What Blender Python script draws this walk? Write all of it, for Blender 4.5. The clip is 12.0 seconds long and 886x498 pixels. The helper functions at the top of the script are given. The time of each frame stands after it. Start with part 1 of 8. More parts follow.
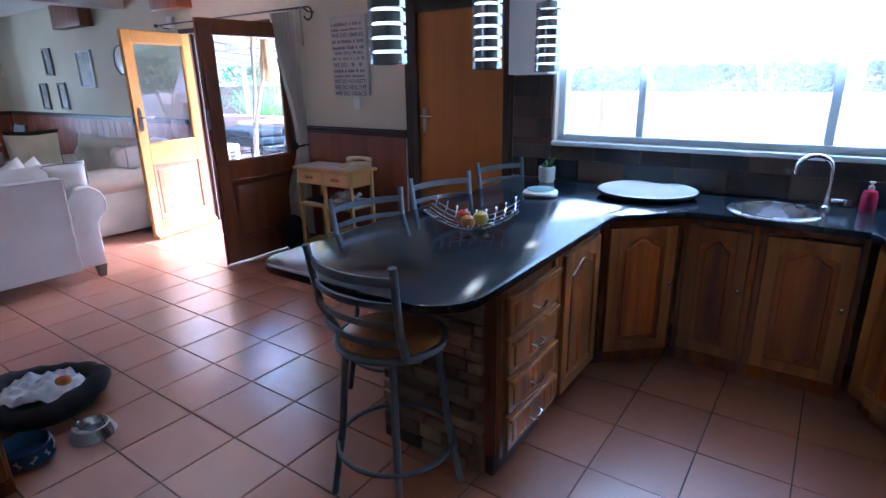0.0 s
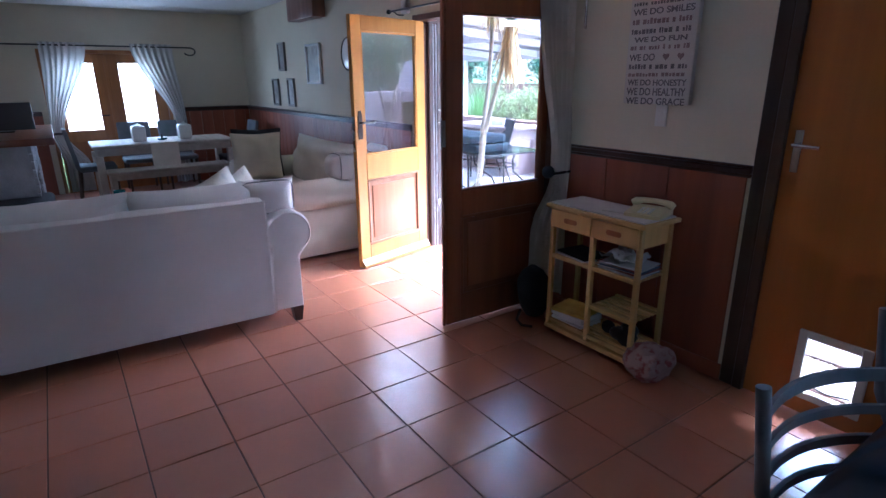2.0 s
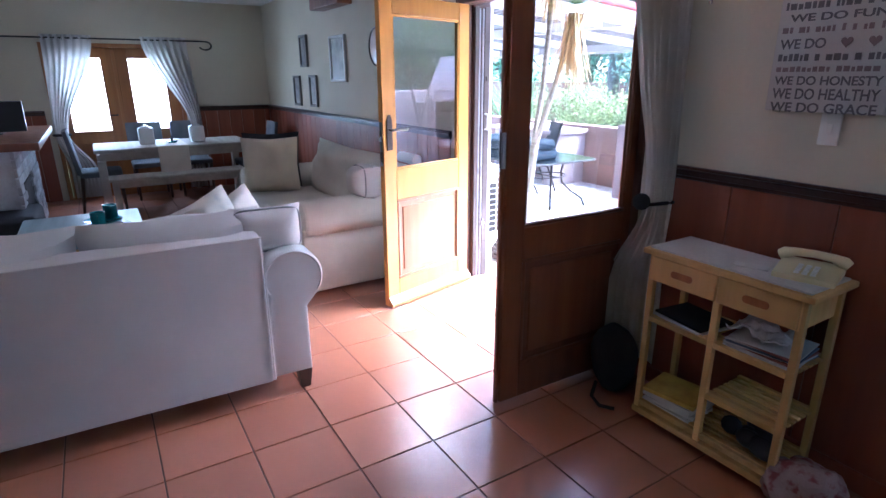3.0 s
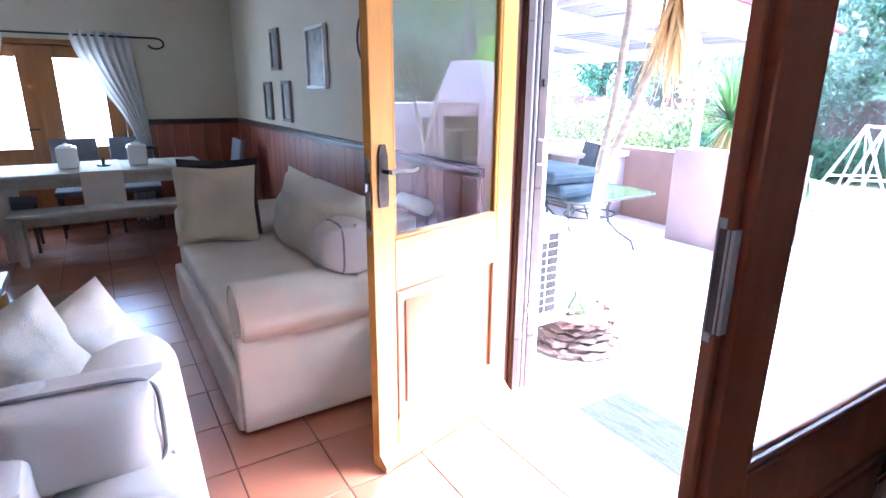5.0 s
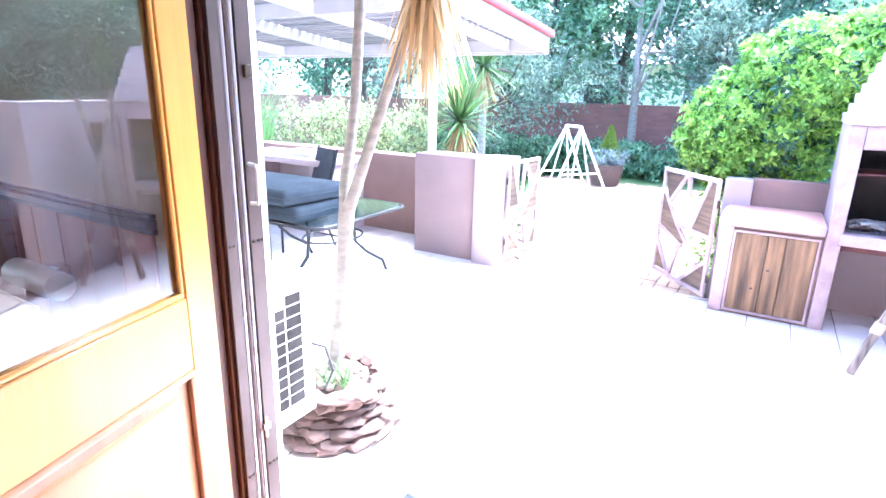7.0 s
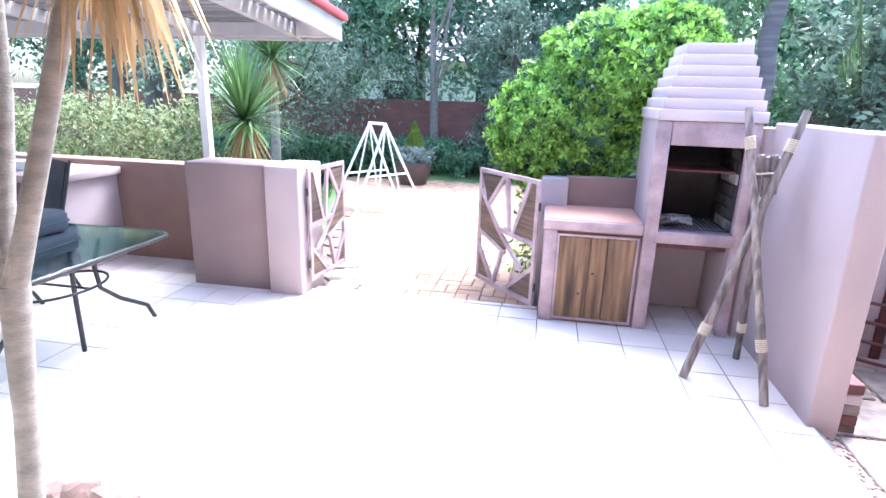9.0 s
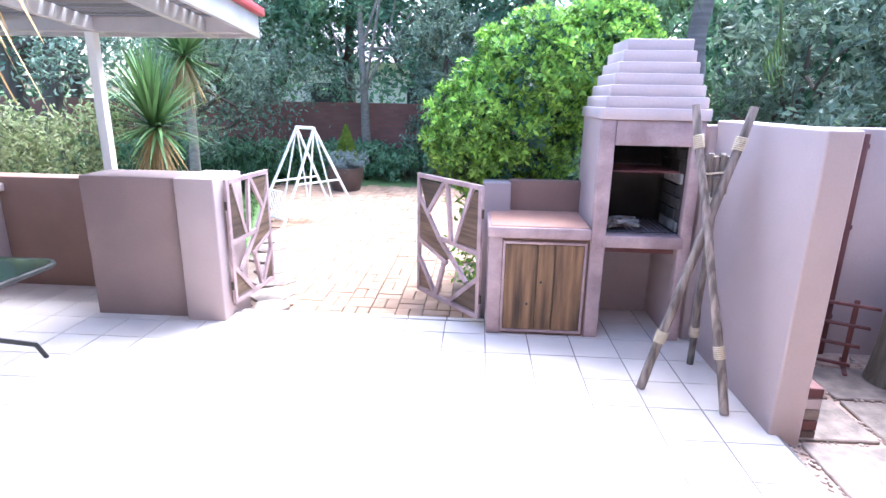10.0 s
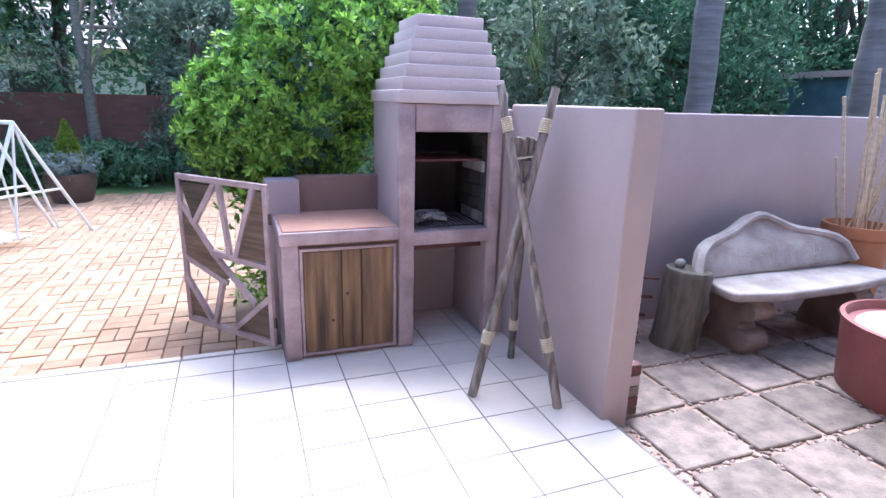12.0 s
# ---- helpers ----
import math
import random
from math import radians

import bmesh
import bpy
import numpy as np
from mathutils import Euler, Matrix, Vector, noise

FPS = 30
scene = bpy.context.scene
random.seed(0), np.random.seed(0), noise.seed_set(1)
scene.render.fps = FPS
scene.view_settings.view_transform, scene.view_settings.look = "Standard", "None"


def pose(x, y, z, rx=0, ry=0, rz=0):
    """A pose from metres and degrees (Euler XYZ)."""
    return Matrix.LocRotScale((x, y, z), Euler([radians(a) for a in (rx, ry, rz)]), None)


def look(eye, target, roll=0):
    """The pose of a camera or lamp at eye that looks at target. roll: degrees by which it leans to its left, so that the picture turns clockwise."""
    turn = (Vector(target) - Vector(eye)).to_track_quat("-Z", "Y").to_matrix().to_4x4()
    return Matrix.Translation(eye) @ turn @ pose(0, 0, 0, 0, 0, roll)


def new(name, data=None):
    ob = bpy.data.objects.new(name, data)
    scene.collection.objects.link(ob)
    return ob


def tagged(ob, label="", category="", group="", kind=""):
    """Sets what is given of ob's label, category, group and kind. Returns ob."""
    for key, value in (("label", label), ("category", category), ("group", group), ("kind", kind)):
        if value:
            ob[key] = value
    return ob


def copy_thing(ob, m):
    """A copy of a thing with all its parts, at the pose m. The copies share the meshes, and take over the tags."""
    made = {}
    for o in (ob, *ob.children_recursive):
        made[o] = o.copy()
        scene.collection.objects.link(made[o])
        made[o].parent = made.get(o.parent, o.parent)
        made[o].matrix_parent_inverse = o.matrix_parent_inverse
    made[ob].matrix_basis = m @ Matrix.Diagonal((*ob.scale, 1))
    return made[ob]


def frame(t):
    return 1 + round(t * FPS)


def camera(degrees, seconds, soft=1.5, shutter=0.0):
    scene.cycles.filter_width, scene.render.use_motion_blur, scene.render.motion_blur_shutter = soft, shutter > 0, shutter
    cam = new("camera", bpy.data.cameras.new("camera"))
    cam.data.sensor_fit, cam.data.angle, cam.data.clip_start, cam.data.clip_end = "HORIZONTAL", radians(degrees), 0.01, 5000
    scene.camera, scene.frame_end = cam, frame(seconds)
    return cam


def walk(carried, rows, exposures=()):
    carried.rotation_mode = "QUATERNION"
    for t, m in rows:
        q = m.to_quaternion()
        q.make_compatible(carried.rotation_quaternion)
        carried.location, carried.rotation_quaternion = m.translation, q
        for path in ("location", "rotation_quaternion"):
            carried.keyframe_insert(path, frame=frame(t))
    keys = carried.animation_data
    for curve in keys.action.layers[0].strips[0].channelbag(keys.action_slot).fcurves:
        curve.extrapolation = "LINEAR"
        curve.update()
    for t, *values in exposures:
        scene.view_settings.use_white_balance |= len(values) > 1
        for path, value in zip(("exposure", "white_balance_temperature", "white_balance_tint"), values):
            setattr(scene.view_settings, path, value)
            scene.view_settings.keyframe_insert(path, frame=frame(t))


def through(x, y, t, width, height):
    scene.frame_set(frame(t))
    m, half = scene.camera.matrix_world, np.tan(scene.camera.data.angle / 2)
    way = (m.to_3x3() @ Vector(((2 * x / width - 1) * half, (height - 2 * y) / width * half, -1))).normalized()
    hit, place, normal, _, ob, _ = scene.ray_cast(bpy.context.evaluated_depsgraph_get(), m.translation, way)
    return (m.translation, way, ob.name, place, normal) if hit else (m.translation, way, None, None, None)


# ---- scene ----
cam = camera(78.0, 12.0)
PATH = [
    (0, (0.121, 0.257, 1.555), (-0.984, 1.812, 0.958), -1.0),
    (0.5, (-0.209, 0.446, 1.565), (-1.48, 1.868, 0.963), -0.8),
    (1, (-0.581, 0.625, 1.564), (-1.998, 1.905, 0.971), -0.5),
    (1.5, (-0.973, 0.819, 1.561), (-2.476, 1.998, 0.967), -0.4),
    (2, (-1.379, 1.014, 1.573), (-2.948, 2.102, 0.975), -0.4),
    (2.5, (-1.797, 1.225, 1.562), (-3.395, 2.267, 0.963), -0.3),
    (3, (-2.214, 1.433, 1.56), (-3.835, 2.438, 0.958), -0.2),
    (3.2, (-2.383, 1.519, 1.559), (-4.011, 2.514, 0.959), -0.2),
    (4.8, (-3.571, 2.108, 1.516), (-5.21, 3.106, 0.953), 0.2),
    (5, (-3.694, 2.187, 1.511), (-5.321, 3.208, 0.951), 0.4),
    (5.5, (-3.916, 2.35, 1.514), (-5.444, 3.516, 0.96), 0.5),
    (6, (-4.1, 2.533, 1.507), (-5.464, 3.888, 0.955), 0.8),
    (6.5, (-4.252, 2.7, 1.511), (-5.442, 4.209, 0.958), 1.3),
    (7, (-4.379, 2.878, 1.497), (-5.353, 4.537, 0.949), 1.4),
    (7.5, (-4.489, 3.086, 1.491), (-5.273, 4.844, 0.949), 1.2),
    (9.3, (-4.666, 3.711, 1.474), (-4.939, 5.616, 0.933), 1.4),
    (9.5, (-4.68, 3.775, 1.473), (-4.909, 5.687, 0.934), 1.1),
    (10, (-4.703, 3.912, 1.466), (-4.821, 5.837, 0.935), 1.0),
    (10.5, (-4.712, 4.051, 1.441), (-4.705, 5.979, 0.908), 1.1),
    (11, (-4.681, 4.228, 1.407), (-4.545, 6.148, 0.865), 0.9),
    (11.5, (-4.722, 4.349, 1.384), (-4.384, 6.246, 0.849), 1.1),
    (12, (-4.796, 4.438, 1.374), (-4.117, 6.245, 0.852), 1.5),
]
EXPOSURES = [(0.0, 5.0, 4500, 10), (0.5, 4.65, 4500, 10), (1.0, 4.45, 4450, 10), (1.5, 4.25, 4450, 10), (3.2, 4.8, 4600, 10), (4.8, 5.1, 4700, 10), (6.5, 4.75, 4800, 10), (7.6, 3.95, 5050, 10), (9.3, 3.1, 5250, 10), (10.5, 2.75, 5300, 10), (12.0, 2.26, 5300, 10)]
walk(cam, [(t, look(eye, target, roll)) for t, eye, target, roll in PATH], EXPOSURES)

# ---- world and sun ----
world = bpy.data.worlds.new("World")
scene.world = world
world.use_nodes = True
wn = world.node_tree
sky = wn.nodes.new("ShaderNodeTexSky")
sky.sky_type = "NISHITA"
sky.sun_disc = False
sky.sun_elevation = radians(58)
sky.sun_rotation = radians(25)
sky.dust_density = 4.0
sky.air_density = 1.0
sky.ozone_density = 0.6
wn.links.new(sky.outputs[0], wn.nodes["Background"].inputs[0])
wn.nodes["Background"].inputs[1].default_value = 0.15
sun_data = bpy.data.lights.new("sun", "SUN")
sun_data.energy = 1.5
sun_data.angle = radians(30)
sun_data.color = (1.0, 0.97, 0.93)
sun = new("sun", sun_data)
sun.matrix_world = look((0.0, 14.0, 20), (-3.0, 8.0, 8.5))


def window_light(name, watts, w, h, m, colour=(0.93, 0.97, 1.0)):
    d = bpy.data.lights.new(name, "AREA")
    d.shape, d.size, d.size_y, d.energy, d.color = "RECTANGLE", w, h, watts, colour
    new(name, d).matrix_world = m


# sky light in the window openings: behind the lace blind, and outside the glazed doors
window_light("kitchen_window_light", 3.4, 2.55, 0.70, look((-0.085, 3.775, 1.975), (-0.085, 2.775, 1.975)), (0.72, 0.87, 1.0))
window_light("west_door_light", 2.0, 1.30, 0.98, look((-11.02, 1.77, 1.36), (-10.0, 1.77, 1.36)))


# ---- materials ----
def mat(name, col, col2=None, rough=0.6, metal=0.0, scale=4.0, fine=90.0, bump=0.15, stretch=(1, 1, 1), rnd="", amount=0.25,
        contrast=(0.35, 0.65), spec=0.5, rvar=0.12, coat=0.0, coat_rough=0.03):
    """Base colour that wanders between two tones at a coarse and a fine scale, with relief."""
    m = bpy.data.materials.new(name)
    m.use_nodes = True
    nt = m.node_tree
    N, L = nt.nodes.new, nt.links.new
    b = nt.nodes["Principled BSDF"]
    col2 = col2 or tuple(c * 0.72 for c in col)
    tc, mp = N("ShaderNodeTexCoord"), N("ShaderNodeMapping")
    mp.inputs["Scale"].default_value = stretch
    L(tc.outputs["Object"], mp.inputs["Vector"])
    if rnd:
        if rnd == "object":
            r = N("ShaderNodeObjectInfo").outputs["Random"]
        else:
            r = N("ShaderNodeNewGeometry").outputs["Random Per Island"]
        sh = N("ShaderNodeMath")
        sh.operation = "MULTIPLY"
        sh.inputs[1].default_value = 37.0
        L(r, sh.inputs[0])
        L(sh.outputs[0], mp.inputs["Location"])
    n1, n2 = N("ShaderNodeTexNoise"), N("ShaderNodeTexNoise")
    n1.inputs["Scale"].default_value, n2.inputs["Scale"].default_value = scale, fine
    n1.inputs["Detail"].default_value, n2.inputs["Detail"].default_value = 4, 3
    L(mp.outputs[0], n1.inputs["Vector"])
    L(mp.outputs[0], n2.inputs["Vector"])
    mr = N("ShaderNodeMapRange")
    mr.inputs[1].default_value, mr.inputs[2].default_value = contrast
    L(n1.outputs[0], mr.inputs[0])
    mx = N("ShaderNodeMix")
    mx.data_type = "RGBA"
    mx.inputs[6].default_value, mx.inputs[7].default_value = (*col, 1), (*col2, 1)
    L(mr.outputs[0], mx.inputs[0])
    hv = N("ShaderNodeHueSaturation")
    L(mx.outputs[2], hv.inputs["Color"])
    v1 = N("ShaderNodeMapRange")
    v1.inputs[3].default_value, v1.inputs[4].default_value = 1 - amount * 0.5, 1 + amount * 0.5
    L(n2.outputs[0], v1.inputs[0])
    last = v1.outputs[0]
    if rnd:
        v2, mu = N("ShaderNodeMapRange"), N("ShaderNodeMath")
        v2.inputs[3].default_value, v2.inputs[4].default_value = 1 - amount, 1 + amount
        L(r, v2.inputs[0])
        mu.operation = "MULTIPLY"
        L(last, mu.inputs[0])
        L(v2.outputs[0], mu.inputs[1])
        last = mu.outputs[0]
    L(last, hv.inputs["Value"])
    L(hv.outputs[0], b.inputs["Base Color"])
    rr = N("ShaderNodeMapRange")
    rr.inputs[3].default_value, rr.inputs[4].default_value = max(0.02, rough - rvar), min(1, rough + rvar)
    L(n1.outputs[0], rr.inputs[0])
    L(rr.outputs[0], b.inputs["Roughness"])
    b.inputs["Metallic"].default_value = metal
    b.inputs["Specular IOR Level"].default_value = spec
    b.inputs["Coat Weight"].default_value = coat
    b.inputs["Coat Roughness"].default_value = coat_rough
    b.inputs["Coat IOR"].default_value = 1.5 if coat < 0.8 else 1.75
    if bump:
        bp = N("ShaderNodeBump")
        bp.inputs["Strength"].default_value = bump
        bp.inputs["Distance"].default_value = 0.004
        L(n2.outputs[0], bp.inputs["Height"])
        L(bp.outputs[0], b.inputs["Normal"])
    return m


def wood(name, col, col2, axis="z", rough=0.4, scale=1.0, rnd="object", bump=0.12, coat=0.0, amount=0.18):
    st = {"x": (0.6, 9, 9), "y": (9, 0.6, 9), "z": (9, 9, 0.6)}[axis]
    return mat(name, col, col2, rough=rough, scale=1.6 * scale, fine=9 * scale, stretch=st, rnd=rnd, bump=bump, amount=amount, coat=coat,
               contrast=(0.3, 0.7))


def glassy(name, tint=(1, 1, 1), rough=0.0, ior=1.45):
    m = bpy.data.materials.new(name)
    m.use_nodes = True
    b = m.node_tree.nodes["Principled BSDF"]
    b.inputs["Base Color"].default_value = (*tint, 1)
    b.inputs["Roughness"].default_value = rough
    b.inputs["IOR"].default_value = ior
    b.inputs["Transmission Weight"].default_value = 1.0
    return m


def glowing(name, col, power):
    m = bpy.data.materials.new(name)
    m.use_nodes = True
    b = m.node_tree.nodes["Principled BSDF"]
    b.inputs["Base Color"].default_value = (*col, 1)
    b.inputs["Emission Color"].default_value = (*col, 1)
    b.inputs["Emission Strength"].default_value = power
    return m


def leafy(name, col, col2, rough=0.45, through=0.35, amount=0.35):
    """Leaves: tone by leaf, some light through the blade."""
    m = mat(name, col, col2, rough=rough, scale=1.3, fine=14, bump=0.0, rnd="island", amount=amount, contrast=(0.3, 0.7), spec=0.3)
    nt = m.node_tree
    b = nt.nodes["Principled BSDF"]
    out = nt.nodes["Material Output"]
    tr, ms = nt.nodes.new("ShaderNodeBsdfTranslucent"), nt.nodes.new("ShaderNodeMixShader")
    ms.inputs[0].default_value = through
    src = b.inputs["Base Color"].links[0].from_socket
    nt.links.new(src, tr.inputs["Color"])
    nt.links.new(b.outputs[0], ms.inputs[1])
    nt.links.new(tr.outputs[0], ms.inputs[2])
    nt.links.new(ms.outputs[0], out.inputs[0])
    return m


def sheer(name, col, through=0.6):
    m = leafy(name, col, tuple(c * 0.9 for c in col), 0.9, through, 0.06)
    return m


def bricky(name, c1, c2, mortar, w=0.22, h=0.075, axis="xz", m_size=0.012):
    m = mat(name, c1, c2, rough=0.9, scale=1.2, fine=30, bump=0.4)
    nt = m.node_tree
    N, L = nt.nodes.new, nt.links.new
    b = nt.nodes["Principled BSDF"]
    br, sx, cx, tc = N("ShaderNodeTexBrick"), N("ShaderNodeSeparateXYZ"), N("ShaderNodeCombineXYZ"), N("ShaderNodeTexCoord")
    L(tc.outputs["Object"], sx.inputs[0])
    L(sx.outputs["XYZ".index(axis[0].upper())], cx.inputs[0])
    L(sx.outputs["XYZ".index(axis[1].upper())], cx.inputs[1])
    L(cx.outputs[0], br.inputs["Vector"])
    br.inputs["Scale"].default_value = 1.0
    br.inputs["Brick Width"].default_value, br.inputs["Row Height"].default_value = w, h
    br.inputs["Mortar Size"].default_value = m_size
    br.inputs["Color1"].default_value, br.inputs["Color2"].default_value = (*c1, 1), (*c2, 1)
    br.inputs["Mortar"].default_value = (*mortar, 1)
    src = b.inputs["Base Color"].links[0].from_socket
    mm = N("ShaderNodeMix")
    mm.data_type = "RGBA"
    mm.inputs[0].default_value = 0.6
    L(src, mm.inputs[6])
    L(br.outputs[0], mm.inputs[7])
    L(mm.outputs[2], b.inputs["Base Color"])
    return m


WALL = mat("wall_paint", (0.67, 0.60, 0.455), (0.62, 0.55, 0.415), rough=0.75, scale=1.2, fine=60, bump=0.12, amount=0.06)
CEIL = mat("ceiling_paint", (0.80, 0.78, 0.75), (0.74, 0.72, 0.69), rough=0.8, scale=1.0, fine=50, bump=0.05, amount=0.05)
DADO = wood("dado_boards", (0.30, 0.085, 0.04), (0.22, 0.06, 0.03), rough=0.42, scale=0.6)
RAIL = wood("dado_rail_wood", (0.05, 0.018, 0.012), (0.03, 0.012, 0.01), axis="x", rough=0.35)
TERRA = mat("terracotta_tile", (0.42, 0.150, 0.074), (0.34, 0.115, 0.055), rough=0.36, scale=1.6, fine=40, bump=0.04, rnd="object", spec=1.0, coat=1.0, coat_rough=0.24, amount=0.08, rvar=0.03, contrast=(0.2, 0.8))
TERRA_I = mat("terracotta_tile_far", (0.42, 0.150, 0.074), (0.34, 0.115, 0.055), rough=0.36, scale=1.6, fine=40, bump=0.04, rnd="island", spec=1.0, coat=1.0, coat_rough=0.24, amount=0.08, rvar=0.03, contrast=(0.2, 0.8))
GROUT = mat("dark_grout", (0.115, 0.066, 0.053), rough=0.9, scale=8, fine=160, bump=0.3)
PINE = wood("honey_pine", (0.44, 0.212, 0.038), (0.37, 0.165, 0.028), rough=0.38, coat=0.15)
PANELPINE = wood("brown_pine_panel", (0.36, 0.165, 0.075), (0.28, 0.12, 0.052), rough=0.38, coat=0.15)
FRAMEWOOD = wood("dark_frame_wood", (0.085, 0.034, 0.022), (0.055, 0.022, 0.015), rough=0.4)
ZINC = mat("zinc_channel", (0.46, 0.46, 0.48), (0.38, 0.38, 0.40), rough=0.3, metal=0.35, scale=6, fine=120, bump=0.03, amount=0.1)
# pine darkened for the west doors: their backlit shade put into colour
SHADEDPINE = wood("shaded_pine", (0.36, 0.15, 0.04), (0.28, 0.105, 0.028), rough=0.38, coat=0.15)
DOORWOOD = wood("red_brown_wood", (0.27, 0.085, 0.03), (0.19, 0.055, 0.02), rough=0.38, coat=0.1)
ORANGEDOOR = wood("varnished_door", (0.43, 0.150, 0.020), (0.36, 0.115, 0.015), rough=0.4, scale=0.5)
KIAAT = wood("kitchen_wood", (0.48, 0.145, 0.026), (0.105, 0.026, 0.010), rough=0.30, scale=0.8, amount=0.35, coat=0.2)
KIAAT_L = wood("kitchen_wood_light", (0.46, 0.175, 0.042), (0.20, 0.062, 0.018), rough=0.32, scale=0.8, amount=0.25, coat=0.2)
CARTWOOD = wood("beech_wood", (0.66, 0.42, 0.15), (0.58, 0.34, 0.11), rough=0.45, scale=0.8)
GRANITE = mat("black_granite", (0.017, 0.024, 0.034), (0.014, 0.019, 0.027), coat=0.0, spec=0.7, rough=0.15, scale=60, fine=420, bump=0.0, amount=0.4, rvar=0.01)
STEEL = mat("brushed_steel", (0.55, 0.55, 0.56), (0.48, 0.48, 0.5), rough=0.28, metal=1.0, scale=6, fine=200, bump=0.02, amount=0.1)
CHROME = mat("chrome", (0.78, 0.78, 0.8), (0.7, 0.7, 0.72), rough=0.1, metal=1.0, scale=6, fine=80, bump=0.0, amount=0.05, rvar=0.05)
STOOLGREY = mat("grey_hammered_metal", (0.20, 0.22, 0.25), (0.15, 0.17, 0.2), rough=0.4, metal=0.6, scale=9, fine=300, bump=0.15)
BLACKMETAL = mat("black_metal", (0.02, 0.02, 0.022), (0.03, 0.03, 0.03), rough=0.42, metal=0.3, scale=9, fine=200, bump=0.05)
BRONZE = mat("dark_bronze", (0.05, 0.04, 0.035), (0.09, 0.07, 0.055), rough=0.4, metal=0.8, scale=20, fine=200, bump=0.08)
GALV = mat("gate_paint", (0.085, 0.060, 0.053), (0.062, 0.043, 0.038), rough=0.4, metal=0.2, scale=5, fine=120, bump=0.05, amount=0.1)
SOFA = mat("cream_sofa_fabric", (0.60, 0.545, 0.50), (0.55, 0.50, 0.455), rough=0.92, scale=3, fine=420, bump=0.5, amount=0.14)
SOFA2 = mat("cream_slipcover", (0.70, 0.64, 0.54), (0.64, 0.58, 0.49), rough=0.94, scale=4, fine=300, bump=0.5, amount=0.12)
PIPING = mat("grey_piping", (0.30, 0.28, 0.27), rough=0.9, scale=10, fine=400, bump=0.3)
PILLOW = mat("beige_cushion", (0.66, 0.58, 0.42), (0.6, 0.52, 0.38), rough=0.95, scale=5, fine=350, bump=0.5)
PILLOWDARK = mat("dark_cushion", (0.03, 0.028, 0.035), rough=0.95, scale=5, fine=350, bump=0.5)
CURTAIN = mat("taupe_curtain", (0.80, 0.74, 0.66), (0.73, 0.67, 0.59), rough=0.95, scale=6, fine=380, bump=0.4)
SHEERC = sheer("white_curtain", (0.72, 0.69, 0.66), 0.35)
LACE = sheer("lace_blind", (0.85, 0.86, 0.88), 0.38)
WHITE = mat("white_paint", (0.80, 0.79, 0.77), (0.74, 0.73, 0.71), rough=0.45, scale=3, fine=80, bump=0.05, amount=0.06)
PLASTIC = mat("white_plastic", (0.76, 0.75, 0.70), (0.70, 0.69, 0.64), rough=0.4, scale=5, fine=80, bump=0.0, amount=0.04)
CREAMP = mat("cream_plastic", (0.70, 0.62, 0.36), (0.66, 0.57, 0.32), rough=0.4, scale=5, fine=80, bump=0.0, amount=0.04)
CERAMIC = mat("white_ceramic", (0.80, 0.79, 0.77), rough=0.2, scale=4, fine=60, bump=0.0, amount=0.04, col2=(0.76, 0.75, 0.73))
TEAL = mat("teal_ceramic", (0.03, 0.20, 0.22), (0.02, 0.15, 0.17), rough=0.2, scale=8, fine=60, bump=0.0)
BLACK = mat("black_plastic", (0.015, 0.015, 0.017), (0.02, 0.02, 0.022), rough=0.35, scale=5, fine=120, bump=0.02)
SLATE = mat("slate_tile", (0.016, 0.020, 0.030), (0.10, 0.060, 0.034), rough=0.36, scale=1.6, fine=40, bump=0.6, rnd="object", amount=0.6)
STONE = mat("stone_cladding", (0.33, 0.225, 0.135), (0.18, 0.115, 0.075), rough=0.7, scale=5, fine=45, bump=0.8, rnd="object", amount=0.45)
PAPER = mat("paper", (0.72, 0.70, 0.66), (0.62, 0.60, 0.57), rough=0.85, scale=5, fine=60, bump=0.1, amount=0.1)
YELLOWBOOK = mat("yellow_book_cover", (0.62, 0.42, 0.07), (0.5, 0.3, 0.05), rough=0.6, scale=12, fine=60, bump=0.0)
DARKCLOTH = mat("dark_cloth", (0.02, 0.02, 0.024), (0.035, 0.033, 0.035), rough=0.95, scale=9, fine=250, bump=0.5)
GREYWASH = wood("grey_washed_wood", (0.60, 0.56, 0.50), (0.48, 0.44, 0.38), axis="x", rough=0.55)
DARKWOOD = wood("dark_stained_wood", (0.07, 0.035, 0.02), (0.04, 0.02, 0.012), rough=0.4)
GREYCLOTH = mat("grey_upholstery", (0.20, 0.21, 0.23), (0.16, 0.17, 0.19), rough=0.95, scale=8, fine=350, bump=0.4)
GLASS = glassy("window_glass", ior=1.85)


def glare_glass(name, film):
    """Clear glass under a thin translucent film that imitates washed-out window glare."""
    m = glassy(name, ior=1.5)
    nt = m.node_tree
    tr, ms, ns, mr = nt.nodes.new("ShaderNodeBsdfTranslucent"), nt.nodes.new("ShaderNodeMixShader"), nt.nodes.new("ShaderNodeTexNoise"), nt.nodes.new("ShaderNodeMapRange")
    tr.inputs["Color"].default_value = (0.9, 0.9, 0.9, 1)
    ns.inputs["Scale"].default_value = 3.0
    mr.inputs[3].default_value, mr.inputs[4].default_value = film * 0.7, film * 1.3
    nt.links.new(ns.outputs[0], mr.inputs[0])
    nt.links.new(mr.outputs[0], ms.inputs[0])
    nt.links.new(nt.nodes["Principled BSDF"].outputs[0], ms.inputs[1])
    nt.links.new(tr.outputs[0], ms.inputs[2])
    nt.links.new(ms.outputs[0], nt.nodes["Material Output"].inputs[0])
    return m


